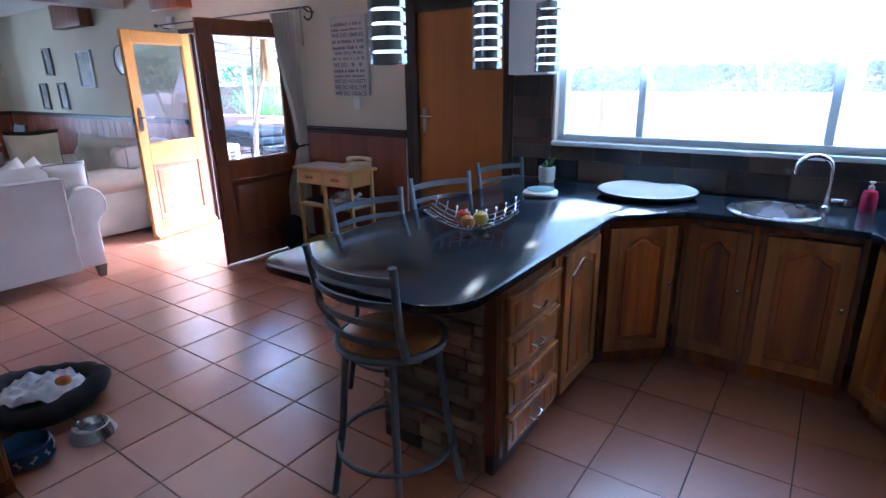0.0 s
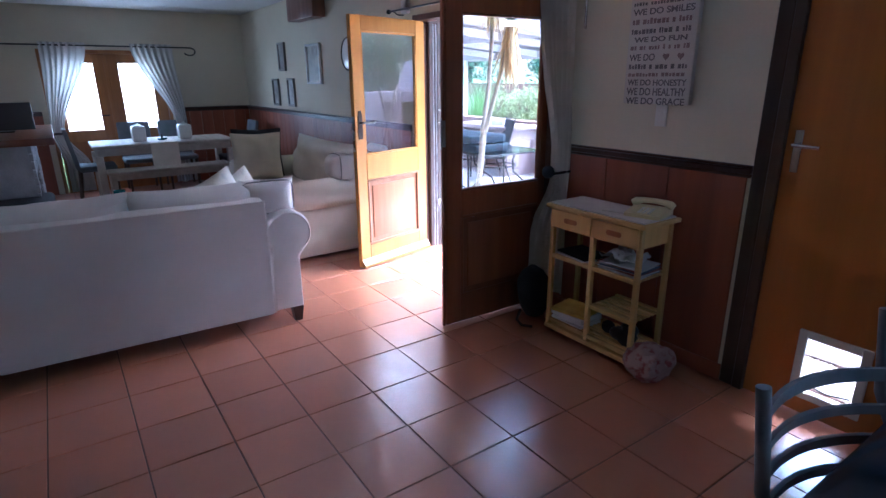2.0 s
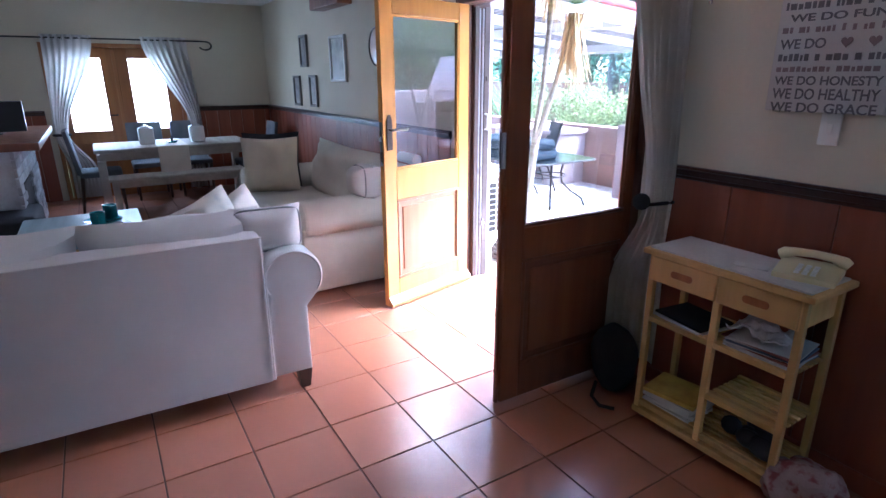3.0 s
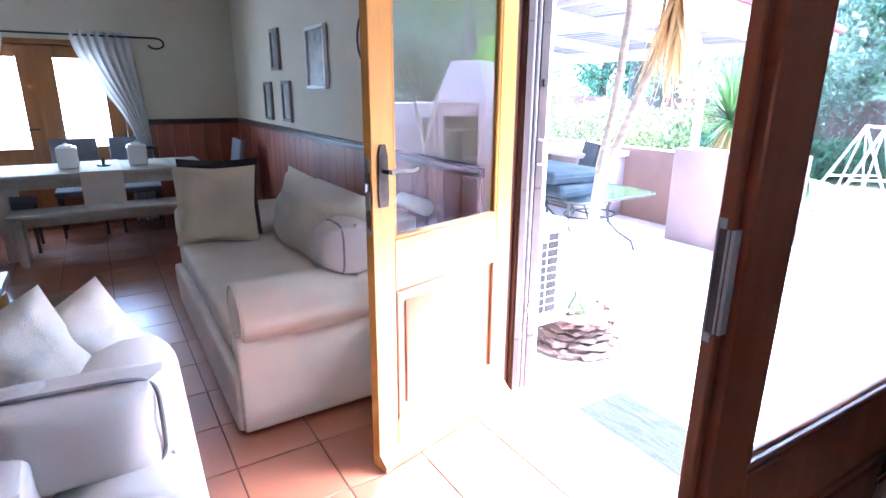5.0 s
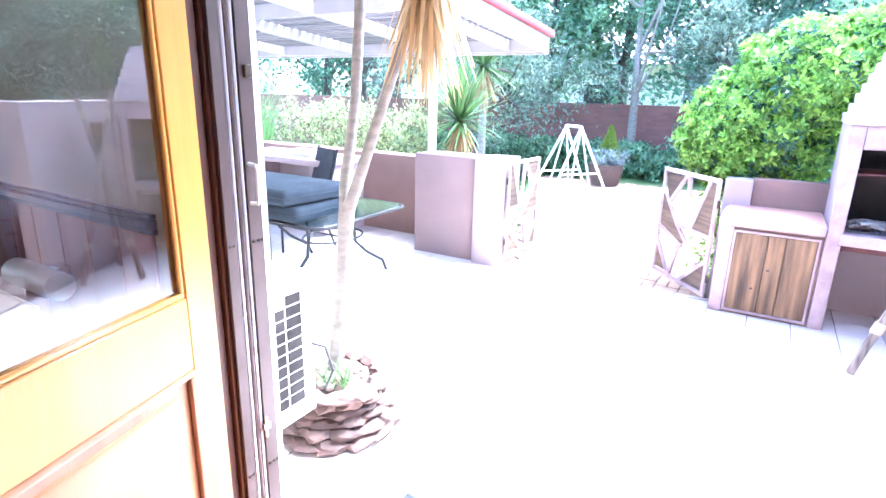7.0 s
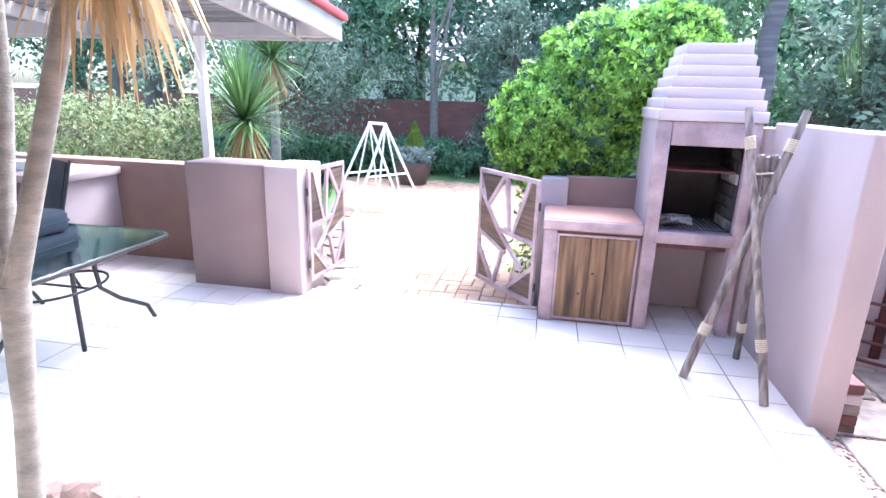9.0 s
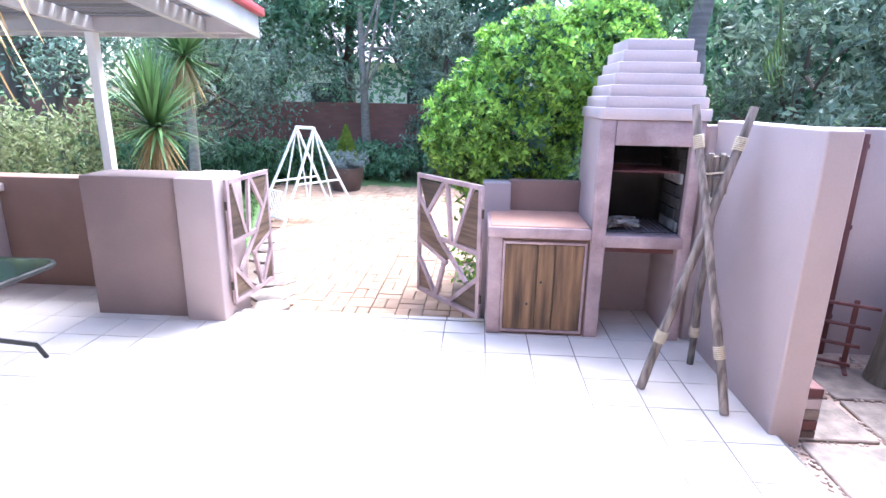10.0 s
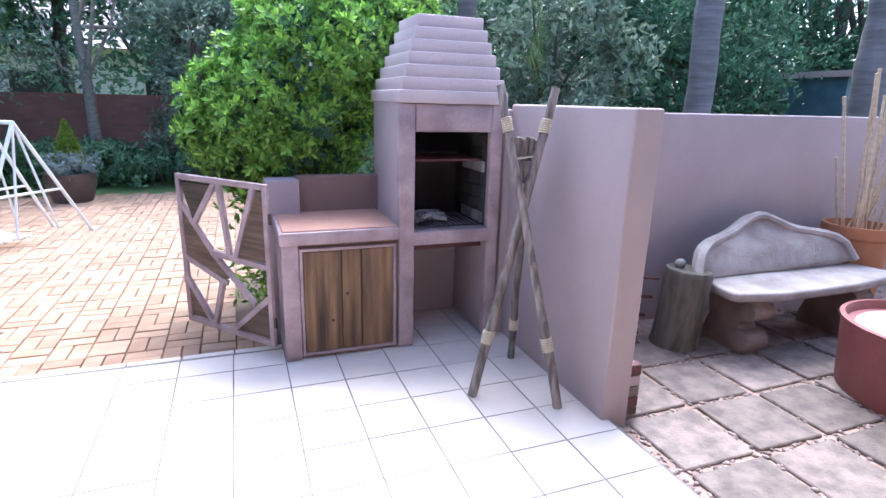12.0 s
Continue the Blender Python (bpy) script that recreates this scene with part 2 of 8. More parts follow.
GLAREGLASS = glare_glass("glare_kitchen_glass", 0.15)
TABLEGLASS = glassy("tinted_table_glass", (0.45, 0.62, 0.66), 0.08)
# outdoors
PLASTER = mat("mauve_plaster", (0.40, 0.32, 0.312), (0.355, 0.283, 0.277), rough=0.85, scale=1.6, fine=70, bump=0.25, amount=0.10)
# paler than PLASTER, used on the hood steps only
PALEPLASTER = mat("pale_mauve_plaster", (0.53, 0.435, 0.42), (0.46, 0.375, 0.365), rough=0.88, scale=2.2, fine=70, bump=0.3, amount=0.14)
# browner and darker than PLASTER, for the low planter wall
PLASTERM = mat("dark_mauve_plaster", (0.27, 0.195, 0.18), (0.225, 0.16, 0.15), rough=0.85, scale=1.6, fine=70, bump=0.25, amount=0.14)
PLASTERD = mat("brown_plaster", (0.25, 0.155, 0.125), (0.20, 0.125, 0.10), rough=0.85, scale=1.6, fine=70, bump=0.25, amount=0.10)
SCREED = mat("purple_screed", (0.429, 0.319, 0.319), (0.273, 0.195, 0.202), rough=0.75, scale=6, fine=60, bump=0.6, amount=0.3)
OUTPAINT = mat("house_wall_paint", (0.60, 0.52, 0.45), (0.55, 0.47, 0.41), rough=0.85, scale=1.4, fine=60, bump=0.2, amount=0.08)
PATIO = mat("patio_tile", (0.62, 0.55, 0.50), (0.56, 0.49, 0.445), rough=0.45, scale=3, fine=45, bump=0.05, rnd="object", amount=0.05)
PATIO_I = mat("patio_tile_far", (0.62, 0.55, 0.50), (0.56, 0.49, 0.445), rough=0.45, scale=3, fine=45, bump=0.05, rnd="island", amount=0.05)
PGROUT = mat("grey_grout", (0.23, 0.195, 0.175), rough=0.9, scale=8, fine=160, bump=0.3)
PAVER = mat("clay_paver", (0.39, 0.255, 0.17), (0.30, 0.18, 0.115), rough=0.85, scale=5, fine=60, bump=0.4, rnd="object", amount=0.20)
PAVER_I = mat("clay_paver_far", (0.39, 0.255, 0.17), (0.30, 0.18, 0.115), rough=0.85, scale=5, fine=60, bump=0.4, rnd="island", amount=0.20)
SOIL = mat("soil", (0.09, 0.06, 0.04), (0.05, 0.035, 0.025), rough=0.95, scale=6, fine=60, bump=0.8, amount=0.5)
LAWN = mat("lawn", (0.11, 0.17, 0.045), (0.075, 0.125, 0.035), rough=0.9, scale=1.5, fine=60, bump=0.8, amount=0.5)
GRASSBLADE = leafy("grass_blades", (0.13, 0.22, 0.055), (0.085, 0.155, 0.04))
BRICKWALL = bricky("garden_brick", (0.25, 0.10, 0.075), (0.17, 0.07, 0.055), (0.14, 0.10, 0.085))
WHITEBRICK = mat("whitewashed_brick", (0.55, 0.56, 0.58), (0.42, 0.42, 0.44), rough=0.85, scale=6, fine=50, bump=0.6, rnd="object", amount=0.2)
REDTOP = mat("red_polished_screed", (0.46, 0.26, 0.195), (0.40, 0.215, 0.16), rough=0.4, scale=4, fine=60, bump=0.1)
OLDWOOD = wood("weathered_planks", (0.215, 0.122, 0.058), (0.042, 0.026, 0.017), rough=0.75, scale=1.7, bump=0.9, amount=0.45)
GATEWOOD = wood("dark_gate_wood", (0.125, 0.080, 0.050), (0.050, 0.032, 0.022), axis="x", rough=0.8, scale=2.2, bump=0.9, amount=0.5)
POLEWOOD = mat("weathered_pole", (0.25, 0.205, 0.18), (0.085, 0.068, 0.06), rough=0.85, scale=7, fine=40, stretch=(5, 5, 0.6), bump=0.9, rnd="object", amount=0.4)
ROPE = mat("cream_rope", (0.62, 0.53, 0.40), (0.52, 0.43, 0.31), rough=0.95, scale=20, fine=200, bump=0.6)
SLOT = mat("grille_shade", (0.050, 0.045, 0.042), (0.032, 0.028, 0.026), rough=0.95, spec=0.05, scale=8, fine=60, bump=0.1)
SOOT = mat("sooty_brick", (0.022, 0.02, 0.02), (0.045, 0.04, 0.038), rough=0.95, scale=6, fine=60, bump=0.6)
ASH = mat("ash", (0.30, 0.28, 0.27), (0.18, 0.17, 0.16), rough=0.95, scale=14, fine=90, bump=0.8)
RUST = mat("rusty_red_metal", (0.125, 0.038, 0.036), (0.08, 0.026, 0.027), rough=0.6, metal=0.2, scale=10, fine=120, bump=0.3)
SLAB = mat("concrete_slab", (0.225, 0.175, 0.15), (0.125, 0.098, 0.085), rough=0.88, scale=11, fine=70, bump=0.9, rnd="object", amount=0.3)
PEBBLE = mat("pebble", (0.34, 0.255, 0.22), (0.22, 0.16, 0.135), rough=0.8, scale=5, fine=60, bump=0.2, rnd="island", amount=0.35)
BENCH = mat("aged_concrete", (0.38, 0.335, 0.32), (0.26, 0.215, 0.20), rough=0.85, scale=6, fine=60, bump=0.5, amount=0.3)
BENCHD = mat("concrete_leg", (0.24, 0.17, 0.145), (0.17, 0.12, 0.10), rough=0.85, scale=6, fine=60, bump=0.5, amount=0.3)
BARK = mat("stump_bark", (0.13, 0.115, 0.09), (0.07, 0.06, 0.045), rough=0.95, scale=6, fine=40, stretch=(4, 4, 0.7), bump=0.9, amount=0.5)
TRUNK = mat("tree_bark", (0.11, 0.085, 0.07), (0.07, 0.055, 0.045), rough=0.95, scale=5, fine=30, stretch=(3, 3, 0.7), bump=0.9, amount=0.4)
PALETRUNK = mat("pale_trunk", (0.25, 0.22, 0.185), (0.17, 0.15, 0.125), rough=0.9, scale=6, fine=40, stretch=(2, 2, 5), bump=0.7, amount=0.3)
PALMTRUNK = mat("grey_palm_trunk", (0.19, 0.17, 0.18), (0.13, 0.115, 0.12), rough=0.95, scale=3, fine=20, stretch=(1, 1, 9), bump=0.9, amount=0.4)
STRAW = leafy("dead_fronds", (0.46, 0.33, 0.17), (0.36, 0.24, 0.11), 0.8, 0.2)
TERRAPOT = mat("terracotta_pot", (0.40, 0.17, 0.08), (0.33, 0.13, 0.06), rough=0.75, scale=5, fine=60, bump=0.3)
REDPOT = mat("dusky_red_pot", (0.27, 0.085, 0.075), (0.21, 0.065, 0.06), rough=0.6, scale=4, fine=60, bump=0.2)
BAMBOO = mat("bamboo", (0.52, 0.42, 0.29), (0.40, 0.31, 0.21), rough=0.6, scale=8, fine=60, stretch=(1, 1, 4), bump=0.2, rnd="object")
ROCK = mat("planter_rock", (0.17, 0.105, 0.085), (0.08, 0.052, 0.045), rough=0.9, scale=9, fine=60, bump=0.8, rnd="object", amount=0.35)
ROOFRED = mat("red_roof_edge", (0.42, 0.08, 0.09), (0.36, 0.06, 0.07), rough=0.5, scale=4, fine=60, bump=0.1)
NAVY = mat("navy_outdoor_cushion", (0.022, 0.033, 0.046), (0.016, 0.025, 0.035), rough=0.85, scale=5, fine=260, bump=0.4)
HOUSEWALL = mat("far_house_wall", (0.60, 0.55, 0.55), (0.54, 0.49, 0.49), rough=0.9, scale=1, fine=20, bump=0.1)
HOUSEROOF = mat("far_house_roof", (0.42, 0.34, 0.34), (0.36, 0.28, 0.28), rough=0.9, scale=2, fine=20, bump=0.4)
BUSHLEAF = leafy("bright_leaf", (0.34, 0.53, 0.08), (0.10, 0.24, 0.045), 0.4, 0.40, 0.55)
TREELEAF = leafy("dark_leaf", (0.155, 0.265, 0.175), (0.075, 0.15, 0.10), 0.5, 0.36, 0.5)
# darker green for some trees and the shrub's painted inner shade
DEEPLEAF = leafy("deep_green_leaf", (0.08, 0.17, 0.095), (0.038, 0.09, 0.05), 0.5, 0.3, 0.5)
TREELEAF2 = leafy("mid_leaf", (0.20, 0.33, 0.18), (0.105, 0.20, 0.11), 0.5, 0.36, 0.5)
OLIVELEAF = leafy("olive_leaf", (0.18, 0.24, 0.17), (0.115, 0.16, 0.115), 0.5, 0.3, 0.5)
HEDGELEAF = leafy("hedge_leaf", (0.34, 0.35, 0.19), (0.13, 0.19, 0.07), 0.5, 0.35, 0.6)
YUCCALEAF = leafy("yucca_leaf", (0.13, 0.22, 0.075), (0.085, 0.155, 0.05), 0.45, 0.25, 0.3)
SILVERLEAF = leafy("silver_leaf", (0.28, 0.33, 0.32), (0.2, 0.25, 0.24), 0.6, 0.25, 0.3)
CONELEAF = leafy("golden_conifer_leaf", (0.20, 0.27, 0.035), (0.12, 0.18, 0.025), 0.6, 0.3, 0.3)
FLOWER = leafy("white_petal", (0.75, 0.74, 0.68), (0.68, 0.66, 0.6), 0.6, 0.3, 0.1)


# ---- mesh helpers ----
def part(name, bm, material, parent=None, label="", sharp=38):
    """Links a bmesh as one mesh object under a thing or part."""
    me = bpy.data.meshes.new(name)
    bm.to_mesh(me)
    bm.free()
    me.materials.append(material)
    if sharp:
        me.polygons.foreach_set("use_smooth", [True] * len(me.polygons))
        me.set_sharp_from_angle(angle=radians(sharp))
    ob = new(name, me)
    if parent is not None:
        ob.parent = parent
    if label:
        ob["label"] = label
    return ob


def thing(name, label, category, group="", kind="", at=None):
    ob = new(name)
    ob.empty_display_size = 0.1
    if at is not None:
        ob.matrix_basis = at
    return tagged(ob, label, category, group, kind)


def solo(name, bm, material, label, category, group="", kind="", at=None, sharp=38):
    ob = part(name, bm, material, sharp=sharp)
    if at is not None:
        ob.matrix_basis = at
    return tagged(ob, label, category, group, kind)


def B():
    return bmesh.new()


def box(bm, a, b, bev=0.0, seg=1, m=None):
    r = bmesh.ops.create_cube(bm, size=1.0)
    vs = r["verts"]
    for v in vs:
        for k in range(3):
            v.co[k] = a[k] + (v.co[k] + 0.5) * (b[k] - a[k])
    if bev:
        es = list({e for v in vs for e in v.link_edges})
        out = bmesh.ops.bevel(bm, geom=es, offset=bev, segments=seg, affect="EDGES", profile=0.5)
        vs = list({v for f in out["faces"] for v in f.verts} | {v for v in vs if v.is_valid})
    if m is not None:
        bmesh.ops.transform(bm, matrix=m, verts=vs)
    return bm


def tube(bm, pts, r, n=8, closed=False, caps=True):
    """A round rod swept along points; r is one radius or one for each point."""
    pts = [Vector(p) for p in pts]
    rs = r if isinstance(r, (list, tuple)) else [r] * len(pts)
    up, rings = None, []
    for i, p in enumerate(pts):
        if closed:
            d = (pts[(i + 1) % len(pts)] - pts[i - 1]).normalized()
        else:
            d = (pts[min(i + 1, len(pts) - 1)] - pts[max(i - 1, 0)]).normalized()
        if up is None:
            up = d.orthogonal().normalized()
        else:
            up = (up - d * up.dot(d))
            up = up.normalized() if up.length > 1e-6 else d.orthogonal().normalized()
        side = d.cross(up)
        rings.append([bm.verts.new(p + (up * math.cos(2 * math.pi * k / n) + side * math.sin(2 * math.pi * k / n)) * rs[i]) for k in range(n)])
    for i in range(len(rings) if closed else len(rings) - 1):
        a, b = rings[i], rings[(i + 1) % len(rings)]
        for k in range(n):
            bm.faces.new((a[k], a[(k + 1) % n], b[(k + 1) % n], b[k]))
    if caps and not closed:
        bm.faces.new(rings[0][::-1])
        bm.faces.new(rings[-1])
    return bm


def lathe(bm, prof, n=24, c=(0, 0, 0)):
    """A profile of (radius, height) turned round the z axis."""
    rings = []
    for r, z in prof:
        if r < 1e-5:
            rings.append([bm.verts.new((c[0], c[1], c[2] + z))])
        else:
            rings.append([bm.verts.new((c[0] + r * math.cos(2 * math.pi * k / n), c[1] + r * math.sin(2 * math.pi * k / n), c[2] + z)) for k in range(n)])
    for a, b in zip(rings, rings[1:]):
        for k in range(n):
            k2 = (k + 1) % n
            if len(a) == 1 and len(b) == 1:
                continue
            if len(a) == 1:
                bm.faces.new((a[0], b[k2], b[k]))
            elif len(b) == 1:
                bm.faces.new((a[k], a[k2], b[0]))
            else:
                bm.faces.new((a[k], a[k2], b[k2], b[k]))
    bmesh.ops.recalc_face_normals(bm, faces=bm.faces)
    return bm


def prism(bm, poly, z0, z1, bev=0.0, seg=2, plane="xy"):
    """A flat polygon given thickness; plane xy: along z, xz: along y, yz: along x."""
    def at(u, v, w):
        return {"xy": (u, v, w), "xz": (u, w, v), "yz": (w, u, v)}[plane]
    lo = [bm.verts.new(at(u, v, z0)) for u, v in poly]
    hi = [bm.verts.new(at(u, v, z1)) for u, v in poly]
    fs = [bm.faces.new(lo[::-1]), bm.faces.new(hi)]
    for i in range(len(poly)):
        j = (i + 1) % len(poly)
        fs.append(bm.faces.new((lo[i], lo[j], hi[j], hi[i])))
    bmesh.ops.recalc_face_normals(bm, faces=fs)
    if bev:
        es = list(set(fs[0].edges) | set(fs[1].edges))
        bmesh.ops.bevel(bm, geom=es, offset=bev, segments=seg, affect="EDGES", profile=0.5)
    return bm


def pillow(bm, w, h, t, n=14, m=None, crease=0.0):
    """A stuffed cushion lying in xz, thickness along y."""
    grid = {}
    for s in (-1, 1):
        for i in range(n + 1):
            for j in range(n + 1):
                u, v = 2 * i / n - 1, 2 * j / n - 1
                rim = i in (0, n) or j in (0, n)
                if rim and s == 1:
                    grid[s, i, j] = grid[-1, i, j]
                    continue
                f = max(0.0, (1 - u ** 4) * (1 - v ** 4)) ** 0.55
                pull = 1 - 0.05 * (1 - abs(u * v)) - 0.03 * (1 - u * u) * v * v - 0.03 * (1 - v * v) * u * u
                y = s * t / 2 * f * (1 + crease * noise.noise(Vector((u * 2, v * 2, s + w))))
                grid[s, i, j] = bm.verts.new((u * w / 2 * pull, y, v * h / 2 * pull))
    for s in (-1, 1):
        for i in range(n):
            for j in range(n):
                q = [grid[s, i, j], grid[s, i + 1, j], grid[s, i + 1, j + 1], grid[s, i, j + 1]]
                bm.faces.new(q if s == -1 else q[::-1])
    if m is not None:
        bmesh.ops.transform(bm, matrix=m, verts=list(set(grid.values())))
    return bm


def arr_mesh(name, verts, faces, material, smooth=False):
    me = bpy.data.meshes.new(name)
    me.from_pydata(verts, [], faces)
    me.materials.append(material)
    if smooth:
        me.polygons.foreach_set("use_smooth", [True] * len(me.polygons))
    me.update()
    return me


def leaf_mesh(name, centres, size, material, seed=0, ratio=0.45, lift=0.3):
    """Many small folded leaves, one at each centre."""
    rng = np.random.default_rng(seed)
    c = np.asarray(centres, float)
    n = len(c)
    d = rng.normal(size=(n, 3))
    d[:, 2] += lift
    d /= np.linalg.norm(d, axis=1)[:, None]
    s = np.cross(d, rng.normal(size=(n, 3)))
    s /= np.linalg.norm(s, axis=1)[:, None]
    nn = np.cross(d, s)
    ln = (size * rng.uniform(0.6, 1.3, n))[:, None]
    base, tip = c - d * ln * 0.5, c + d * ln * 0.5
    mid = c + nn * ln * 0.10
    l, r = mid - nn * ln * 0.2 + s * ln * ratio * 0.5, mid - nn * ln * 0.2 - s * ln * ratio * 0.5
    v = np.stack([base, l, tip, r], 1).reshape(-1, 3)
    f = np.arange(n)[:, None] * 4
    faces = np.concatenate([f + [0, 1, 2], f + [0, 2, 3]], 0)
    return arr_mesh(name, v.tolist(), faces.tolist(), material)


def clumps(rng, n_clump, per, shape, radius, hollow=0.35):
    """Leaf places in uneven clumps; shape(u) maps points of the unit ball."""
    p = rng.normal(size=(n_clump, 3))
    p /= np.linalg.norm(p, axis=1)[:, None]
    p *= (hollow + (1 - hollow) * rng.random(n_clump) ** 0.6)[:, None]
    p = shape(p)
    q = rng.normal(size=(n_clump, per, 3)) * radius * rng.uniform(0.6, 1.3, (n_clump, 1, 1)) * 0.55
    return (p[:, None] + q).reshape(-1, 3)


def blades(bm, c, n, length, width, up, rng, droop=0.5, seg=4, spread=0.03, full=360):
    """Strap leaves that rise from one foot and arch over."""
    for _ in range(n):
        a = radians(rng.uniform(0, full))
        el = radians(rng.uniform(*up))
        ln = length * rng.uniform(0.7, 1.15)
        p = Vector(c) + Vector((rng.uniform(-spread, spread), rng.uniform(-spread, spread), 0))
        side = Vector((-math.sin(a), math.cos(a), 0))
        prev = None
        for k in range(seg + 1):
            t = k / seg
            w = width * (1 - t) ** 0.7 * (0.6 + 0.4 * min(1, t * 4)) * 0.5 + 0.0008
            l, r = bm.verts.new(p - side * w), bm.verts.new(p + side * w)
            if prev:
                bm.faces.new((prev[0], prev[1], r, l))
            prev = (l, r)
            e2 = el - droop * t * t * 1.6
            p = p + Vector((math.cos(a) * math.cos(e2), math.sin(a) * math.cos(e2), math.sin(e2))) * ln / seg
    return bm

# ---- the house: floor, walls, ceiling ----
Y_N, Y_OUT = 3.74, 3.96          # the wall with the patio doors, inner and outer face
X_W, X_E, Y_S = -10.93, 1.75, -2.3
DOOR_L, DOOR_R, DOOR_H = -5.74, -4.02, 2.09
KD_L, KD_R, KD_H = -2.61, -1.76, 2.07
KW_L, KW_R, KW_B, KW_T = -1.42, 1.25, 1.14, 2.35

floor = thing("floor", "glazed terracotta square floor tiles with dark grout", "floor", kind="structure")
bm = B(); box(bm, (X_W - 0.2, Y_S - 0.2, -0.25), (X_E + 0.2, Y_OUT, -0.006)); part("grout_bed", bm, GROUT, floor)

wall_north = thing("wall_north", "beige painted wall with doors and window to the patio", "wall", kind="structure")
for i, (x0, x1, z0, z1) in enumerate([(X_W - 0.2, DOOR_L, -0.25, 2.75), (DOOR_L, DOOR_R, DOOR_H, 2.75), (DOOR_R, KD_L, -0.25, 2.75),
                                      (KD_L, KD_R, KD_H, 2.75), (KD_R, KW_L, -0.25, 2.75), (KW_L, KW_R, -0.25, KW_B),
                                      (KW_L, KW_R, KW_T, 2.75), (KW_R, X_E + 0.2, -0.25, 2.75)]):
    bm = B(); box(bm, (x0, Y_N, z0), (x1, Y_OUT - 0.004, z1)); part("wall_piece", bm, WALL, wall_north)
for x0, x1, z0, z1 in [(X_W - 0.2, DOOR_L, -0.3, 2.75), (DOOR_L, DOOR_R, DOOR_H, 2.75), (DOOR_R, KD_L, -0.3, 2.75), (KD_L, KD_R, KD_H, 2.75), (KD_R, KW_L, -0.3, 2.75), (KW_L, KW_R, -0.3, KW_B),
                       (KW_L, KW_R, KW_T, 2.75), (KW_R, X_E + 0.2, -0.3, 2.75)]:
    bm = B(); box(bm, (x0, Y_OUT - 0.004, z0), (x1, Y_OUT + 0.02, z1)); part("outer_plaster", bm, OUTPAINT, wall_north)

WD_L, WD_R, WD_H = 0.98, 2.56, 1.98      # the glazed doors in the west wall
wall_west = thing("wall_west", "beige painted wall with glazed doors", "wall", kind="structure")
for y0, y1, z0, z1 in [(Y_S, WD_L, -0.25, 2.75), (WD_L, WD_R, WD_H, 2.75), (WD_R, Y_N, -0.25, 2.75)]:
    bm = B(); box(bm, (X_W - 0.22, y0, z0), (X_W, y1, z1)); part("wall_piece", bm, WALL, wall_west)
wall_south = thing("wall_south", "plain beige painted wall", "wall", kind="structure")
bm = B(); box(bm, (X_W - 0.2, Y_S - 0.2, -0.25), (X_E + 0.2, Y_S, 2.75)); part("wall_piece", bm, WALL, wall_south)
wall_east = thing("wall_east", "plain beige painted wall", "wall", kind="structure")
bm = B(); box(bm, (X_E, Y_S, -0.25), (X_E + 0.2, Y_N, 2.75)); part("wall_piece", bm, WALL, wall_east)
bm = B()
box(bm, (-6.98, Y_S, 2.66), (X_E, Y_N, 2.8))
box(bm, (X_W, Y_S, 2.54), (-6.98, Y_N, 2.8))
box(bm, (-6.98, Y_S, 2.37), (-6.78, Y_N, 2.658))
solo("ceiling", bm, CEIL, "white plastered ceiling with a boxed beam", "ceiling", kind="structure", sharp=0)

# house roof, so that daylight enters by the openings alone
# unseen deep eaves added to keep sun off the kitchen and door leaf
bm = B(); box(bm, (X_W - 0.5, Y_S - 0.5, 2.8), (X_E + 0.5, Y_OUT + 0.85, 2.92)); box(bm, (-2.7, Y_OUT + 0.35, 2.62), (X_E + 0.5, Y_OUT + 1.45, 2.74)); solo("roof", bm, HOUSEROOF, "flat house roof with unseen eaves added against the sun", "roof", kind="structure")

# dado of boards with a dark rail
dado = thing("dado", "reddish brown wooden dado boards below a dark rail", "dado", kind="structure")
def dado_run(x0, x1, board):
    x = x0
    while x < x1 - 0.02:
        xe = min(x + board, x1)
        bm = B(); box(bm, (x + 0.0015, Y_N - 0.014, 0.09), (xe - 0.0015, Y_N - 0.001, 1.105), 0.003); part("board", bm, DADO, dado)
        x = xe
def rail(bm, y_or_x, a, b, along):
    for d, z0, z1 in ((0.020, 1.100, 1.118), (0.034, 1.118, 1.146), (0.024, 1.146, 1.160)):
        if along == "x":
            box(bm, (a, Y_N - d, z0), (b, Y_N - 0.0005, z1), 0.004)
        else:
            box(bm, (X_W + 0.0005, a, z0), (X_W + d, b, z1), 0.004)
    return bm
dado_run(X_W + 0.016, DOOR_L - 0.06, 0.17)
dado_run(DOOR_R + 0.06, KD_L - 0.07, 0.42)
for x0, x1 in ((X_W + 0.02, DOOR_L - 0.06), (DOOR_R + 0.06, KD_L - 0.07)):
    bm = rail(B(), Y_N, x0, x1, "x"); part("dado_rail", bm, RAIL, dado)
    bm = B(); box(bm, (x0, Y_N - 0.022, 0.0), (x1, Y_N - 0.0005, 0.09), 0.004); part("baseboard", bm, DADO, dado)
for y0, y1 in ((Y_S, WD_L - 0.07), (WD_R + 0.07, Y_N - 0.016)):
    y = y0
    while y < y1 - 0.02:
        ye = min(y + 0.17, y1)
        bm = B(); box(bm, (X_W + 0.001, y + 0.0015, 0.0), (X_W + 0.014, ye - 0.0015, 1.105), 0.003); part("board", bm, DADO, dado)
        y = ye
    bm = rail(B(), X_W, y0, y1, "y"); part("dado_rail", bm, RAIL, dado)


